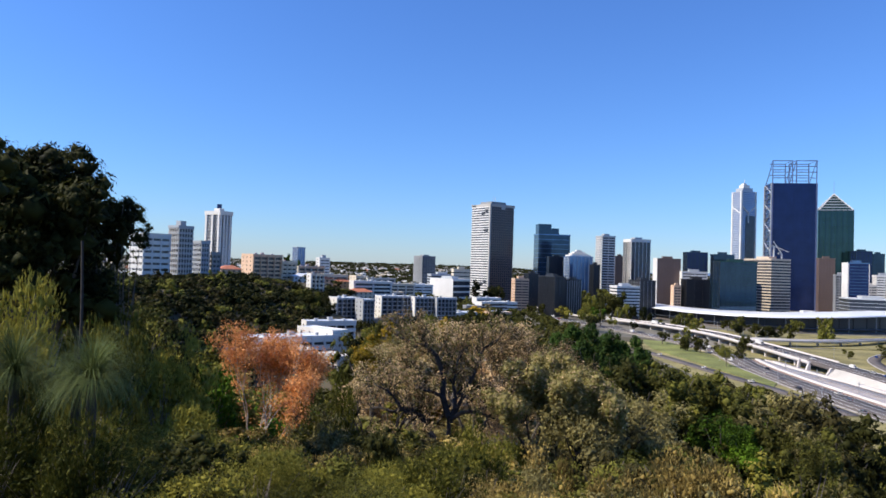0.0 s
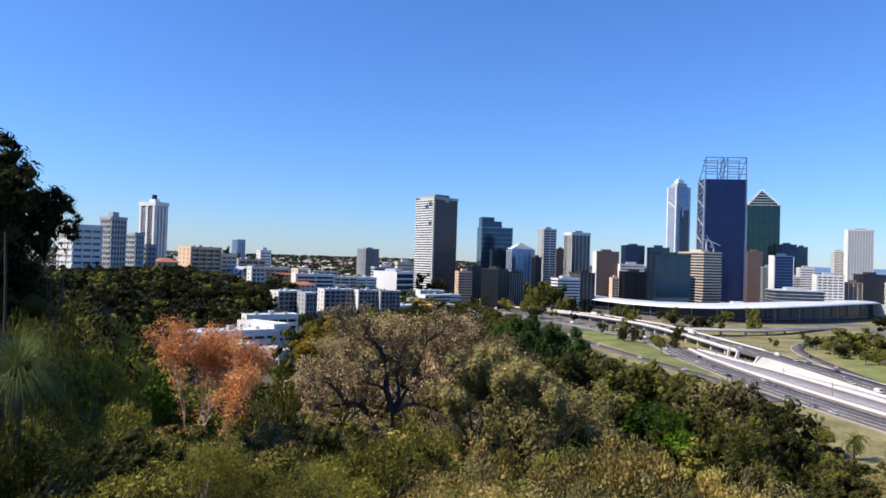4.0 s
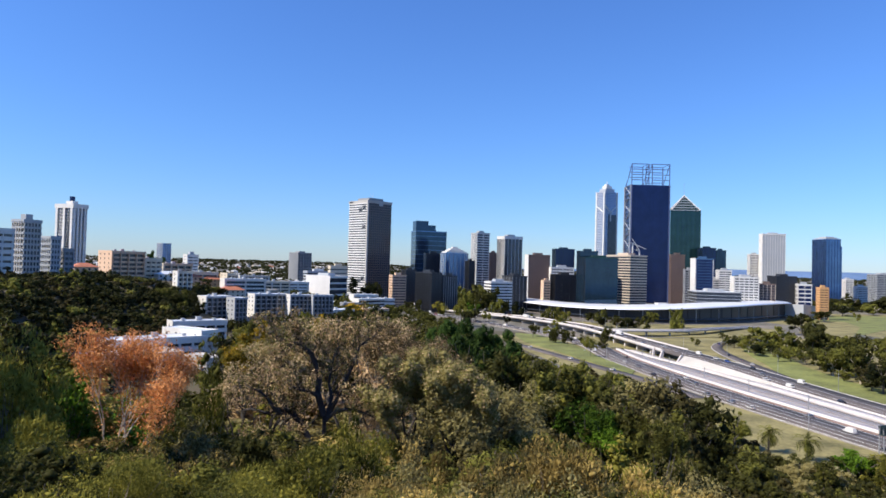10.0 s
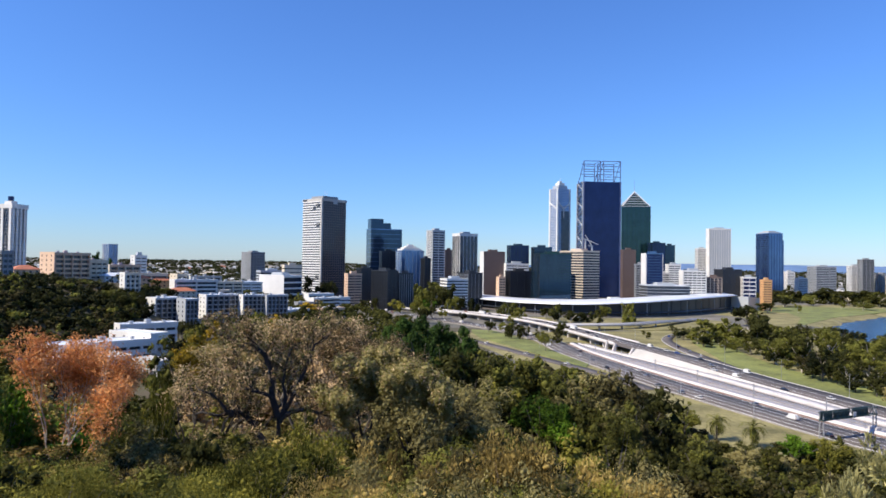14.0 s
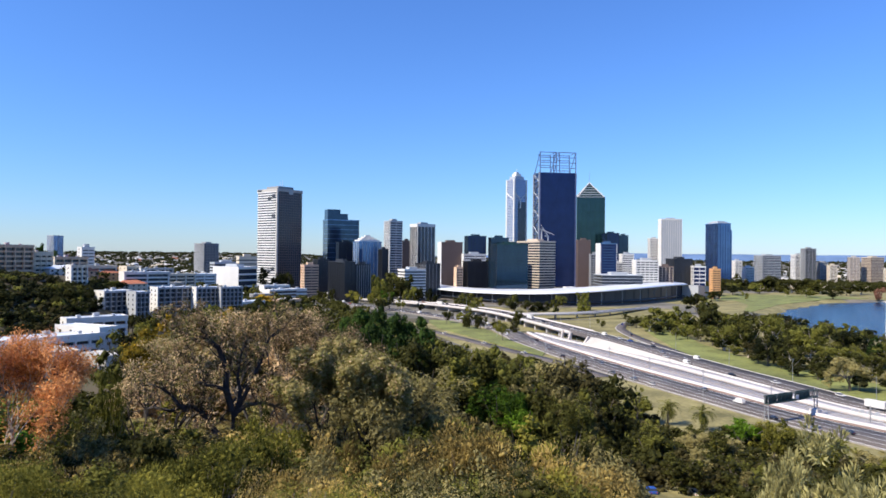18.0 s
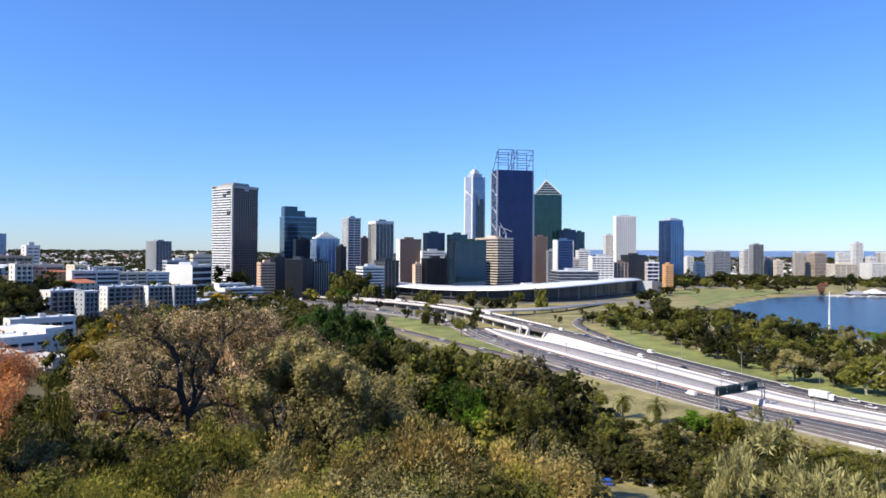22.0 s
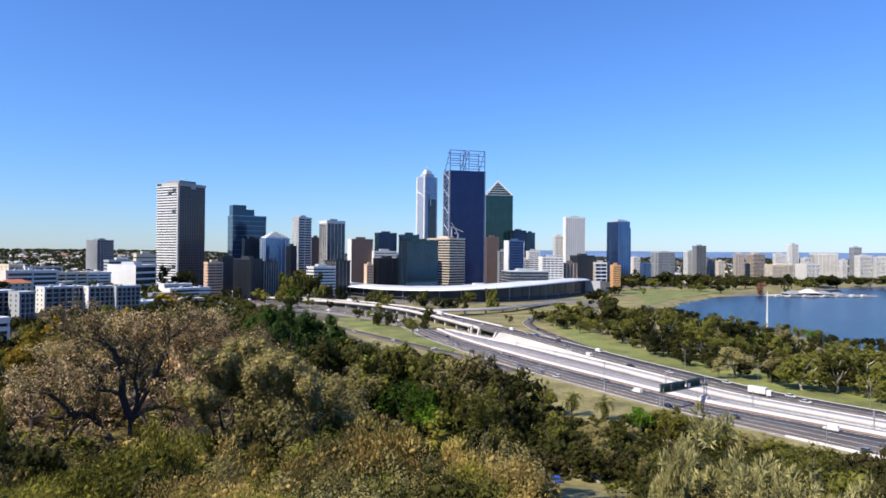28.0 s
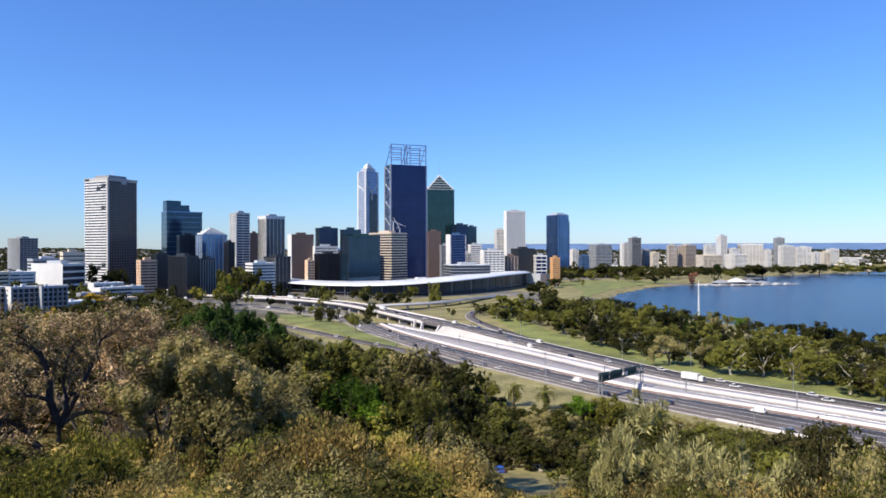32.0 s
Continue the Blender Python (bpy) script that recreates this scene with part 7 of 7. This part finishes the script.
def palm(x, y, top, r, label="date palm with a round head of drooping fronds"):
    z = lie(x, y)
    ob = thing("palm", pose(x, y, z), label, "palm", "palms")
    h = top - z - r * 0.35
    bm = bmesh.new()
    for k in range(5):
        add_tube(bm, (0, 0, h * k / 5 - 0.2), (0, 0, h * (k + 1) / 5), 0.34 - 0.02 * k, 0.33 - 0.02 * k, 8)
    part("trunk", bm, M["bark"], ob)
    rng = random.Random(int(x * 7 + y))
    for k in range(44):
        bm = bmesh.new()
        a, e = rng.uniform(0, math.tau), rng.uniform(-0.7, 1.35)
        p = Vector((0, 0, h))
        for s in range(5):
            q = p + Vector((math.cos(a) * math.cos(e), math.sin(a) * math.cos(e), math.sin(e))) * (r / 4.5)
            side = Vector((-math.sin(a), math.cos(a), 0.0)) * r * (0.16 if 0 < s < 4 else 0.07)
            drop = Vector((0, 0, -r * 0.06))
            for sg in (-1, 1):
                for w in range(3):
                    o = p.lerp(q, w / 3)
                    o2 = p.lerp(q, (w + 0.7) / 3)
                    bm.faces.new([bm.verts.new(v) for v in (o, o2, o2 + side * sg + drop + (q - p) * 0.3)])
            p, e = q, e - 0.42
        part("frond", bm, M["gum"], ob)


for x, y, top, r in ((151.5, 201.3, 12.2, 5.2), (157.8, 190.9, 12.0, 5.0), (128.0, 178.0, 11.0, 4.4)):
    palm(x, y, top, r)

# ---- street furniture, vehicles, river things ----
def road_at(y, side, lane):
    """A place and heading on the freeway: side 'a' or 'b', lane from 0 to 1."""
    e0, e1, ez = (A0, A1, AZ) if side == "a" else (B0, B1, BZ)
    f = lambda yy: (float(np.interp(yy, KY, e0)) * (1 - lane) + float(np.interp(yy, KY, e1)) * lane)
    return f(y), y, float(np.interp(y, KY, ez)), math.degrees(math.atan2(f(y + 4) - f(y - 4), 8))


def car_proto(paint, label, van=False):
    ob = thing("van" if van else "car", pose(0, 0, -500), label, "van" if van else "car", "vehicles on the roads")
    L, W, H = (5.2, 1.95, 2.1) if van else (4.4, 1.8, 1.42)
    bm = bmesh.new()
    add_box(bm, -W / 2, -L / 2, 0.3, W / 2, L / 2, 0.85 if not van else 1.0)
    bmesh.ops.bevel(bm, geom=bm.edges[:], offset=0.12, segments=2, affect="EDGES")
    part("body", bm, paint, ob)
    bm = bmesh.new()
    a, b = (-L * 0.46, L * 0.3) if van else (-L * 0.38, L * 0.22)
    low = [(-W * 0.47, a), (W * 0.47, a), (W * 0.47, b), (-W * 0.47, b)]
    va = [bm.verts.new((x, y, 0.8)) for x, y in low]
    vb = [bm.verts.new((x * 0.84, a + 0.3 if y == a else b - (0.3 if van else 0.75), H - 0.06)) for x, y in low]
    for i in range(4):
        bm.faces.new((va[i], va[(i + 1) % 4], vb[(i + 1) % 4], vb[i]))
    bm.faces.new(vb)
    part("cabin", bm, M["glass"] if not van else paint, ob)
    part("roof", box(-W * 0.4, a + 0.32, H - 0.08, W * 0.4, b - (0.32 if van else 0.78), H, bevel=0.03), paint, ob)
    if van:
        part("windscreen", box(-W * 0.42, b - 0.3, 1.05, W * 0.42, b - 0.02, 1.7), M["glass"], ob)
    for x in (-W / 2 + 0.1, W / 2 - 0.1):
        for y in (-L * 0.32, L * 0.32):
            bm = bmesh.new()
            add_tube(bm, (x - 0.1, y, 0.32), (x + 0.1, y, 0.32), 0.32, 0.32, 12)
            w = part("wheel", bm, M["rubber"], ob)
            bm = bmesh.new()
            add_tube(bm, (x - 0.12, y, 0.32), (x + 0.12, y, 0.32), 0.18, 0.18, 10)
            part("rim", bm, M["metal"], w)
    for x in (-W * 0.36, W * 0.36):
        part("headlight", box(x - 0.16, L / 2 - 0.05, 0.58, x + 0.16, L / 2 + 0.01, 0.72), M["silver"], ob)
        part("tail_light", box(x - 0.16, -L / 2 - 0.01, 0.6, x + 0.16, -L / 2 + 0.05, 0.75), M["red"], ob)
    return ob


PROTOS = [car_proto(M["white"], "white car driving on the asphalt road"), car_proto(M["silver"], "silver car driving on the asphalt road"), car_proto(M["darkcar"], "dark car driving on the asphalt road"),
          car_proto(M["bluecar"], "dark blue car driving on the road"), car_proto(M["red"], "red car driving on the road"), car_proto(M["white"], "white delivery van on the road", van=True)]


def traffic():
    rng = random.Random(11)
    for side, lanes, y, gap in (("a", (0.16, 0.39, 0.62, 0.85), 50, 15), ("b", (0.18, 0.5, 0.82), 55, 17)):
        while y < 930:
            lane = rng.choice(lanes)
            x, yy, z, turn = road_at(y, side, lane)
            k = rng.choice([0, 0, 0, 1, 1, 2, 2, 2, 3, 5, 0, 4 if rng.random() < 0.4 else 1])
            copy_thing(PROTOS[k], pose(x, yy, z + 0.02, 0, 0, -turn + (180 if side == "b" else 0)))
            y += gap * rng.uniform(0.4, 1.7) * (1 + y / 900)
    for k, x, y in ((3, 96.7, 134.2), (0, 106.7, 131.0), (1, 88.5, 138.5)):
        copy_thing(PROTOS[k], pose(x, y, lie(x, y) + 0.1, 0, 0, -20))
    for y in (330, 372, 420, 480):
        x = float(np.interp(y, NY, NX))
        copy_thing(PROTOS[(y // 3) % 4], pose(x, y, 4.28, 0, 0, 12))
    for k, y in enumerate((390, 410, 436, 505)):
        x = float(np.interp(y, LY, LX))
        copy_thing(PROTOS[k % 4], pose(x, y, 4.62, 0, 0, -25))


traffic()
for p in PROTOS:
    for o in list(p.children_recursive) + [p]:
        bpy.data.objects.remove(o)


def truck(x, y, z, turn, label):
    ob = thing("truck", pose(x, y, z, 0, 0, turn), label, "truck", "vehicles on the roads")
    part("cargo_box", box(-1.25, -5.5, 1.0, 1.25, 2.2, 3.7, bevel=0.06), M["white"], ob)
    part("cab", box(-1.2, 2.5, 0.6, 1.2, 4.6, 2.9, bevel=0.15), M["white"], ob)
    part("windscreen", box(-1.05, 4.5, 1.7, 1.05, 4.66, 2.6), M["glass"], ob)
    part("chassis", box(-1.0, -5.4, 0.6, 1.0, 4.4, 0.95), M["black"], ob)
    for x0 in (-1.05, 1.05):
        for y0 in (-4.2, -3.0, 3.4):
            bm = bmesh.new()
            add_tube(bm, (x0 - 0.14, y0, 0.5), (x0 + 0.14, y0, 0.5), 0.5, 0.5, 12)
            part("wheel", bm, M["rubber"], ob)


for y, lane in ((196, 0.45), (520, 0.5), (690, 0.3)):
    x, yy, z, turn = road_at(y, "b", lane)
    truck(x, yy, z, 180 - turn, "white box truck on the carriageway")


def gantry():
    """A truss beam with the backs of its sign boards, held by a braced steel leg on a concrete footing."""
    ob = thing("sign_gantry", pose(202, 195.5, 4.2, 0, 0, 10), "dark green overhead sign gantry on a braced steel leg", "sign gantry")
    for y in (-0.9, 0.9):
        bm = bmesh.new()
        add_tube(bm, (14.6 + y * 0.5, y, 0), (14.6, y * 0.6, 10.2), 0.26, 0.2, 6)
        part("post", bm, M["metal"], ob)
    for k in range(4):
        bm = bmesh.new()
        add_tube(bm, (14.6, -0.8, 1.5 + k * 2), (14.6, 0.8, 2.5 + k * 2), 0.1, 0.1, 4)
        part("brace", bm, M["metal"], ob)
    for y in (-0.7, 0.7):
        for z in (7.2, 9.7):
            bm = bmesh.new()
            add_tube(bm, (-15, y, z), (15, y, z), 0.18, 0.18, 5)
            part("chord", bm, M["greensign"], ob)
    for k in range(20):
        bm = bmesh.new()
        add_tube(bm, (-15 + 1.5 * k, -0.7, 7.2 if k % 2 else 9.7), (-13.5 + 1.5 * k, -0.7, 9.7 if k % 2 else 7.2), 0.12, 0.12, 4)
        part("web", bm, M["greensign"], ob)
    for x0, x1 in ((-14.5, -7.6), (-7.0, 1.6), (3.2, 12.0)):
        part("sign_panel", box(x0, 0.75, 6.9, x1, 0.95, 10.0), M["greensign"], ob)
    part("walkway", box(-15, -1.0, 6.95, 15, 0.7, 7.1), M["greensign"], ob)
    part("white_sign", box(1.2, -0.95, 7.4, 2.9, -0.8, 9.0), M["white"], ob)
    for y in (-0.6, 0.6):
        bm = bmesh.new()
        add_tube(bm, (-14.4, y * 1.5, 0), (-14.4, y, 9.8), 0.2, 0.16, 6)
        part("post", bm, M["grey"], ob)
    part("footing", box(13.2, -1.6, -1, 16, 1.6, 2.4), M["road_concrete"], ob)


gantry()


def lamp_pole(x, y, z, h, arms, label="grey street lamp pole with curved arms"):
    ob = thing("street_lamp", pose(x, y, z), label, "street lamp", "street lamps")
    bm = bmesh.new()
    add_tube(bm, (0, 0, -0.3), (0, 0, h), 0.13, 0.07, 6)
    part("pole", bm, M["metal"], ob)
    for s in arms:
        bm = bmesh.new()
        add_tube(bm, (0, 0, h - 0.2), (1.1 * s, 0, h + 0.4), 0.05, 0.05, 5)
        add_tube(bm, (1.1 * s, 0, h + 0.4), (2.4 * s, 0, h + 0.5), 0.05, 0.045, 5)
        part("arm", bm, M["metal"], ob)
        part("lamp_head", box(2.3 * s - 0.35, -0.13, h + 0.42, 2.3 * s + 0.35, 0.13, h + 0.58, bevel=0.04), M["palegrey"], ob)


for y in range(70, 900, 46):
    lamp_pole(float(np.interp(y, KY, B1)) + 1.6, y, float(np.interp(y, KY, BZ)) - (0 if y < 420 else 1.5), 11, (-1,))
    lamp_pole(float(np.interp(y, KY, A0)) - 1.8, y + 20, float(np.interp(y, KY, AZ)) - 0.3, 11, (1,))
for y in range(60, 460, 40):
    x = float(np.interp(y, TY, t_a1)) + 6.0
    ob = thing("rail_mast", pose(x, y, 3.5), "grey steel railway mast with bracket arm", "rail mast", "rail masts")
    part("pole", box(-0.15, -0.15, -0.2, 0.15, 0.15, 8.0), M["metal"], ob)
    part("bracket", box(0.1, -0.05, 6.6, 3.2, 0.05, 6.75), M["metal"], ob)
# round drums standing on the strip beside the busway
for k in range(4):
    ob = thing("cable_drum", pose(230.6 + 0.75 * k, 193.6 - 2.6 * k, 5.0, 0, 0, -50), "round pale grey drum standing on the concrete strip", "drum", "drums")
    bm = bmesh.new()
    add_tube(bm, (0, -0.35, 0.95), (0, 0.35, 0.95), 0.95, 0.95, 18)
    part("drum", bm, M["palegrey"], ob)
    part("foot", box(-0.4, -0.4, 0, 0.4, 0.4, 0.25), M["metal"], ob)


def flagpole():
    ob = thing("flagpole", pose(470, 368, 3.6), "very tall white flagpole standing at the shore", "flagpole")
    bm = bmesh.new()
    for k in range(6):
        add_tube(bm, (0, 0, k * 5.4), (0, 0, k * 5.4 + 5.42), 0.85 - 0.09 * k, 0.85 - 0.09 * (k + 1), 12)
    part("pole", bm, M["white"], ob)
    bm = bmesh.new()
    add_tube(bm, (0, 0, -0.6), (0, 0, 0.5), 1.6, 1.4, 16)
    part("base", bm, M["concrete"], ob)


flagpole()


def jetty():
    """The ferry jetty: pontoon decks, pitched pavilions, moored boats."""
    ax, ay, bx, by = 930, 728, 1105, 664
    turn = math.degrees(math.atan2(by - ay, bx - ax))
    L = math.hypot(bx - ax, by - ay)
    ob = thing("jetty", pose(ax, ay, 0.3, 0, 0, turn), "long pale ferry jetty with dark-roofed pavilions", "jetty")
    part("deck", box(0, -4, 0.4, L, 5, 1.5, bevel=0.1), M["concrete"], ob)
    for k in range(24):
        bm = bmesh.new()
        add_tube(bm, (3 + k * L / 24, -3.6, -2.5), (3 + k * L / 24, -3.6, 2.3), 0.3, 0.3, 8)
        part("pile", bm, M["white"], ob)
    for k, (x, w, h, mt) in enumerate(((52, 26, 9, "grey"), (80, 24, 12, "white"), (104, 26, 9, "grey"), (128, 22, 6.5, "grey"))):
        part("pavilion_wall", box(x - w / 2 + 2, 6, 1.0, x + w / 2 - 2, 26, h * 0.45), M["black"], ob)
        bm = bmesh.new()
        v = [bm.verts.new(p) for p in ((x - w / 2, 3, h * 0.45), (x + w / 2, 3, h * 0.45), (x + w / 2, 29, h * 0.45), (x - w / 2, 29, h * 0.45), (x - w * 0.12, 16, h), (x + w * 0.12, 16, h))]
        for f in ((0, 1, 5, 4), (1, 2, 5), (2, 3, 4, 5), (3, 0, 4), (0, 3, 2, 1)):
            bm.faces.new([v[i] for i in f])
        part("pavilion_roof", bm, M[mt], ob)
    part("apron", box(10, 5, 0.2, 140, 44, 1.2), M["concrete"], ob)
    for k, (x, y, s) in enumerate(((14, -9, 16), (34, -10, 22), (62, -9, 18), (92, -9, 20), (118, -8, 15), (142, -8, 18), (162, -7, 14), (150, 9, 16), (172, 8, 14))):
        a = radians(turn)
        boat(ax + math.cos(a) * x - math.sin(a) * y, ay + math.sin(a) * x + math.cos(a) * y, s, turn + 180 * (k % 2))


def boat(x, y, s, turn):
    ob = thing("boat", pose(x, y, 0.3, 0, 0, turn), "white cabin boat moored at the jetty", "boat", "boats")
    bm = bmesh.new()
    deck = [(-0.5, -0.13), (0.25, -0.14), (0.5, 0), (0.25, 0.14), (-0.5, 0.13)]
    va = [bm.verts.new((px * s * 0.94, py * s * 0.7, -0.3)) for px, py in deck]
    vb = [bm.verts.new((px * s, py * s, 1.5)) for px, py in deck]
    for i in range(5):
        bm.faces.new((va[i], va[(i + 1) % 5], vb[(i + 1) % 5], vb[i]))
    bm.faces.new(vb)
    part("hull", bm, M["white"], ob)
    part("cabin", box(-0.34 * s, -0.1 * s, 1.5, 0.15 * s, 0.1 * s, 3.3, bevel=0.1), M["white"], ob)
    part("cabin_window", box(-0.3 * s, -0.102 * s, 2.2, 0.12 * s, 0.102 * s, 2.9), M["glass"], ob)


jetty()
for x, y, s in ((1190, 560, 9), (1010, 470, 7), (1320, 520, 9), (1450, 640, 8)):
    ob = thing("yacht", pose(x, y, 0.3, 0, 0, 40), "small white sailing yacht on the open water", "yacht", "yachts")
    part("hull", box(-s / 2, -1, -0.2, s / 2, 1, 0.9, bevel=0.25), M["white"], ob)
    bm = bmesh.new()
    add_tube(bm, (0, 0, 0.8), (0, 0, s * 1.1), 0.08, 0.05, 5)
    part("mast", bm, M["white"], ob)
    bm = bmesh.new()
    bm.faces.new([bm.verts.new(p) for p in ((0.1, 0.02, 1.2), (0.1, 0.02, s), (-s * 0.42, 0.1, 1.3))])
    bm.faces.new([bm.verts.new(p) for p in ((-s * 0.42, 0.14, 1.3), (0.1, 0.06, s), (0.1, 0.06, 1.2))])
    part("sail", bm, M["white"], ob)


def crane(x, y, z, tilt, length, label):
    ob = thing("tower_crane", pose(x, y, 0), label, "crane")
    part("mast", box(-0.9, -0.9, lie(x, y) - 0.5, 0.9, 0.9, z), M["white"], ob)
    bm = bmesh.new()
    a = radians(tilt)
    add_tube(bm, (0, 0, z), (math.cos(a) * length, 0, z + math.sin(a) * length), 0.9, 0.5, 4)
    part("jib", bm, M["white"], ob)
    part("counterweight", box(-6, -1.2, z - 1, -1, 1.2, z + 2), M["grey"], ob)


crane(552, 1080, 101, 125, 24, "white luffing tower crane over the roofs")
crane(530, 1062, 112, -20, 26, "white tower crane with lowered jib")

# ---- the flat suburbs towards the horizon ----
def suburbs():
    rng = np.random.default_rng(9)
    n = 1200
    az = np.radians(rng.uniform(-28, 70, n))
    r = 900 + 2300 * rng.uniform(0, 1, n) ** 1.3
    x, y = np.sin(az) * r, np.cos(az) * r
    keep = (line_side(x, y, SHORE) < -40) & ((x < 120) | (r > 1900)) & (x < 0.62 * y + 4000)
    x, y, r = x[keep], y[keep], r[keep]
    z = land(x, y)
    groups = {"white": [], "cream": [], "terracotta": [], "grey": []}
    names = list(groups)
    for i in range(len(x)):
        groups[names[rng.choice(4, p=[0.4, 0.25, 0.05, 0.3])]].append((x[i], y[i], z[i], rng.uniform(9, 26), rng.uniform(8, 16), rng.uniform(3, 7), rng.uniform(0, 3.1)))
    for name, rows in groups.items():
        vs, qs = [], []
        for k, (bx, by, bz, w, d, h, a) in enumerate(rows):
            c, s = math.cos(a), math.sin(a)
            for zz in (bz - 1, bz + h):
                for px, py in ((-w, -d), (w, -d), (w, d), (-w, d)):
                    vs.append((bx + (px * c - py * s) / 2, by + (px * s + py * c) / 2, zz))
            for px in (-0.5, 0.5):
                vs.append((bx + px * w * 0.6 * c, by + px * w * 0.6 * s, bz + h + 2.2))
            b = k * 10
            qs += [(b, b + 1, b + 5, b + 4), (b + 1, b + 2, b + 6, b + 5), (b + 2, b + 3, b + 7, b + 6), (b + 3, b, b + 4, b + 7), (b + 4, b + 5, b + 9, b + 8), (b + 6, b + 7, b + 8, b + 9), (b + 5, b + 6, b + 9, b + 9), (b + 7, b + 4, b + 8, b + 8)]
        me = bpy.data.meshes.new("houses")
        me.from_pydata(vs, [], [q if len(set(q)) == 4 else q[:3] for q in qs])
        me.materials.append(M[name])
        tagged(new("suburb_houses", me), "small " + {"white": "white-roofed", "cream": "cream", "terracotta": "red-roofed", "grey": "grey-roofed"}[name] + " houses spread over the plain", "houses", kind="stuff")
    # trees between the houses
    m = 11000
    az = np.radians(rng.uniform(-30, 72, m))
    r = 760 + 3700 * rng.uniform(0, 1, m) ** 1.0
    x, y = np.sin(az) * r, np.cos(az) * r
    keep = (line_side(x, y, SHORE) < -25) & ((x < 60) | (r > 1750))
    x, y, r = x[keep], y[keep], r[keep]
    z = land(x, y)
    rad = rng.uniform(4, 8, len(x))
    c = np.repeat(np.c_[x, y, z + 3.5], 3, 0) + rng.normal(size=(len(x) * 3, 3)) * np.array([4, 4, 2.2])
    me = leaf_cloud("far_trees", c, np.repeat(rad, 3), len(c) * 9, 3.0, M["dark"], 77, aspect=0.7, core=0.8)
    tagged(new("far_woods", me), "dark green trees spread between far houses", "woods", kind="stuff")


suburbs()
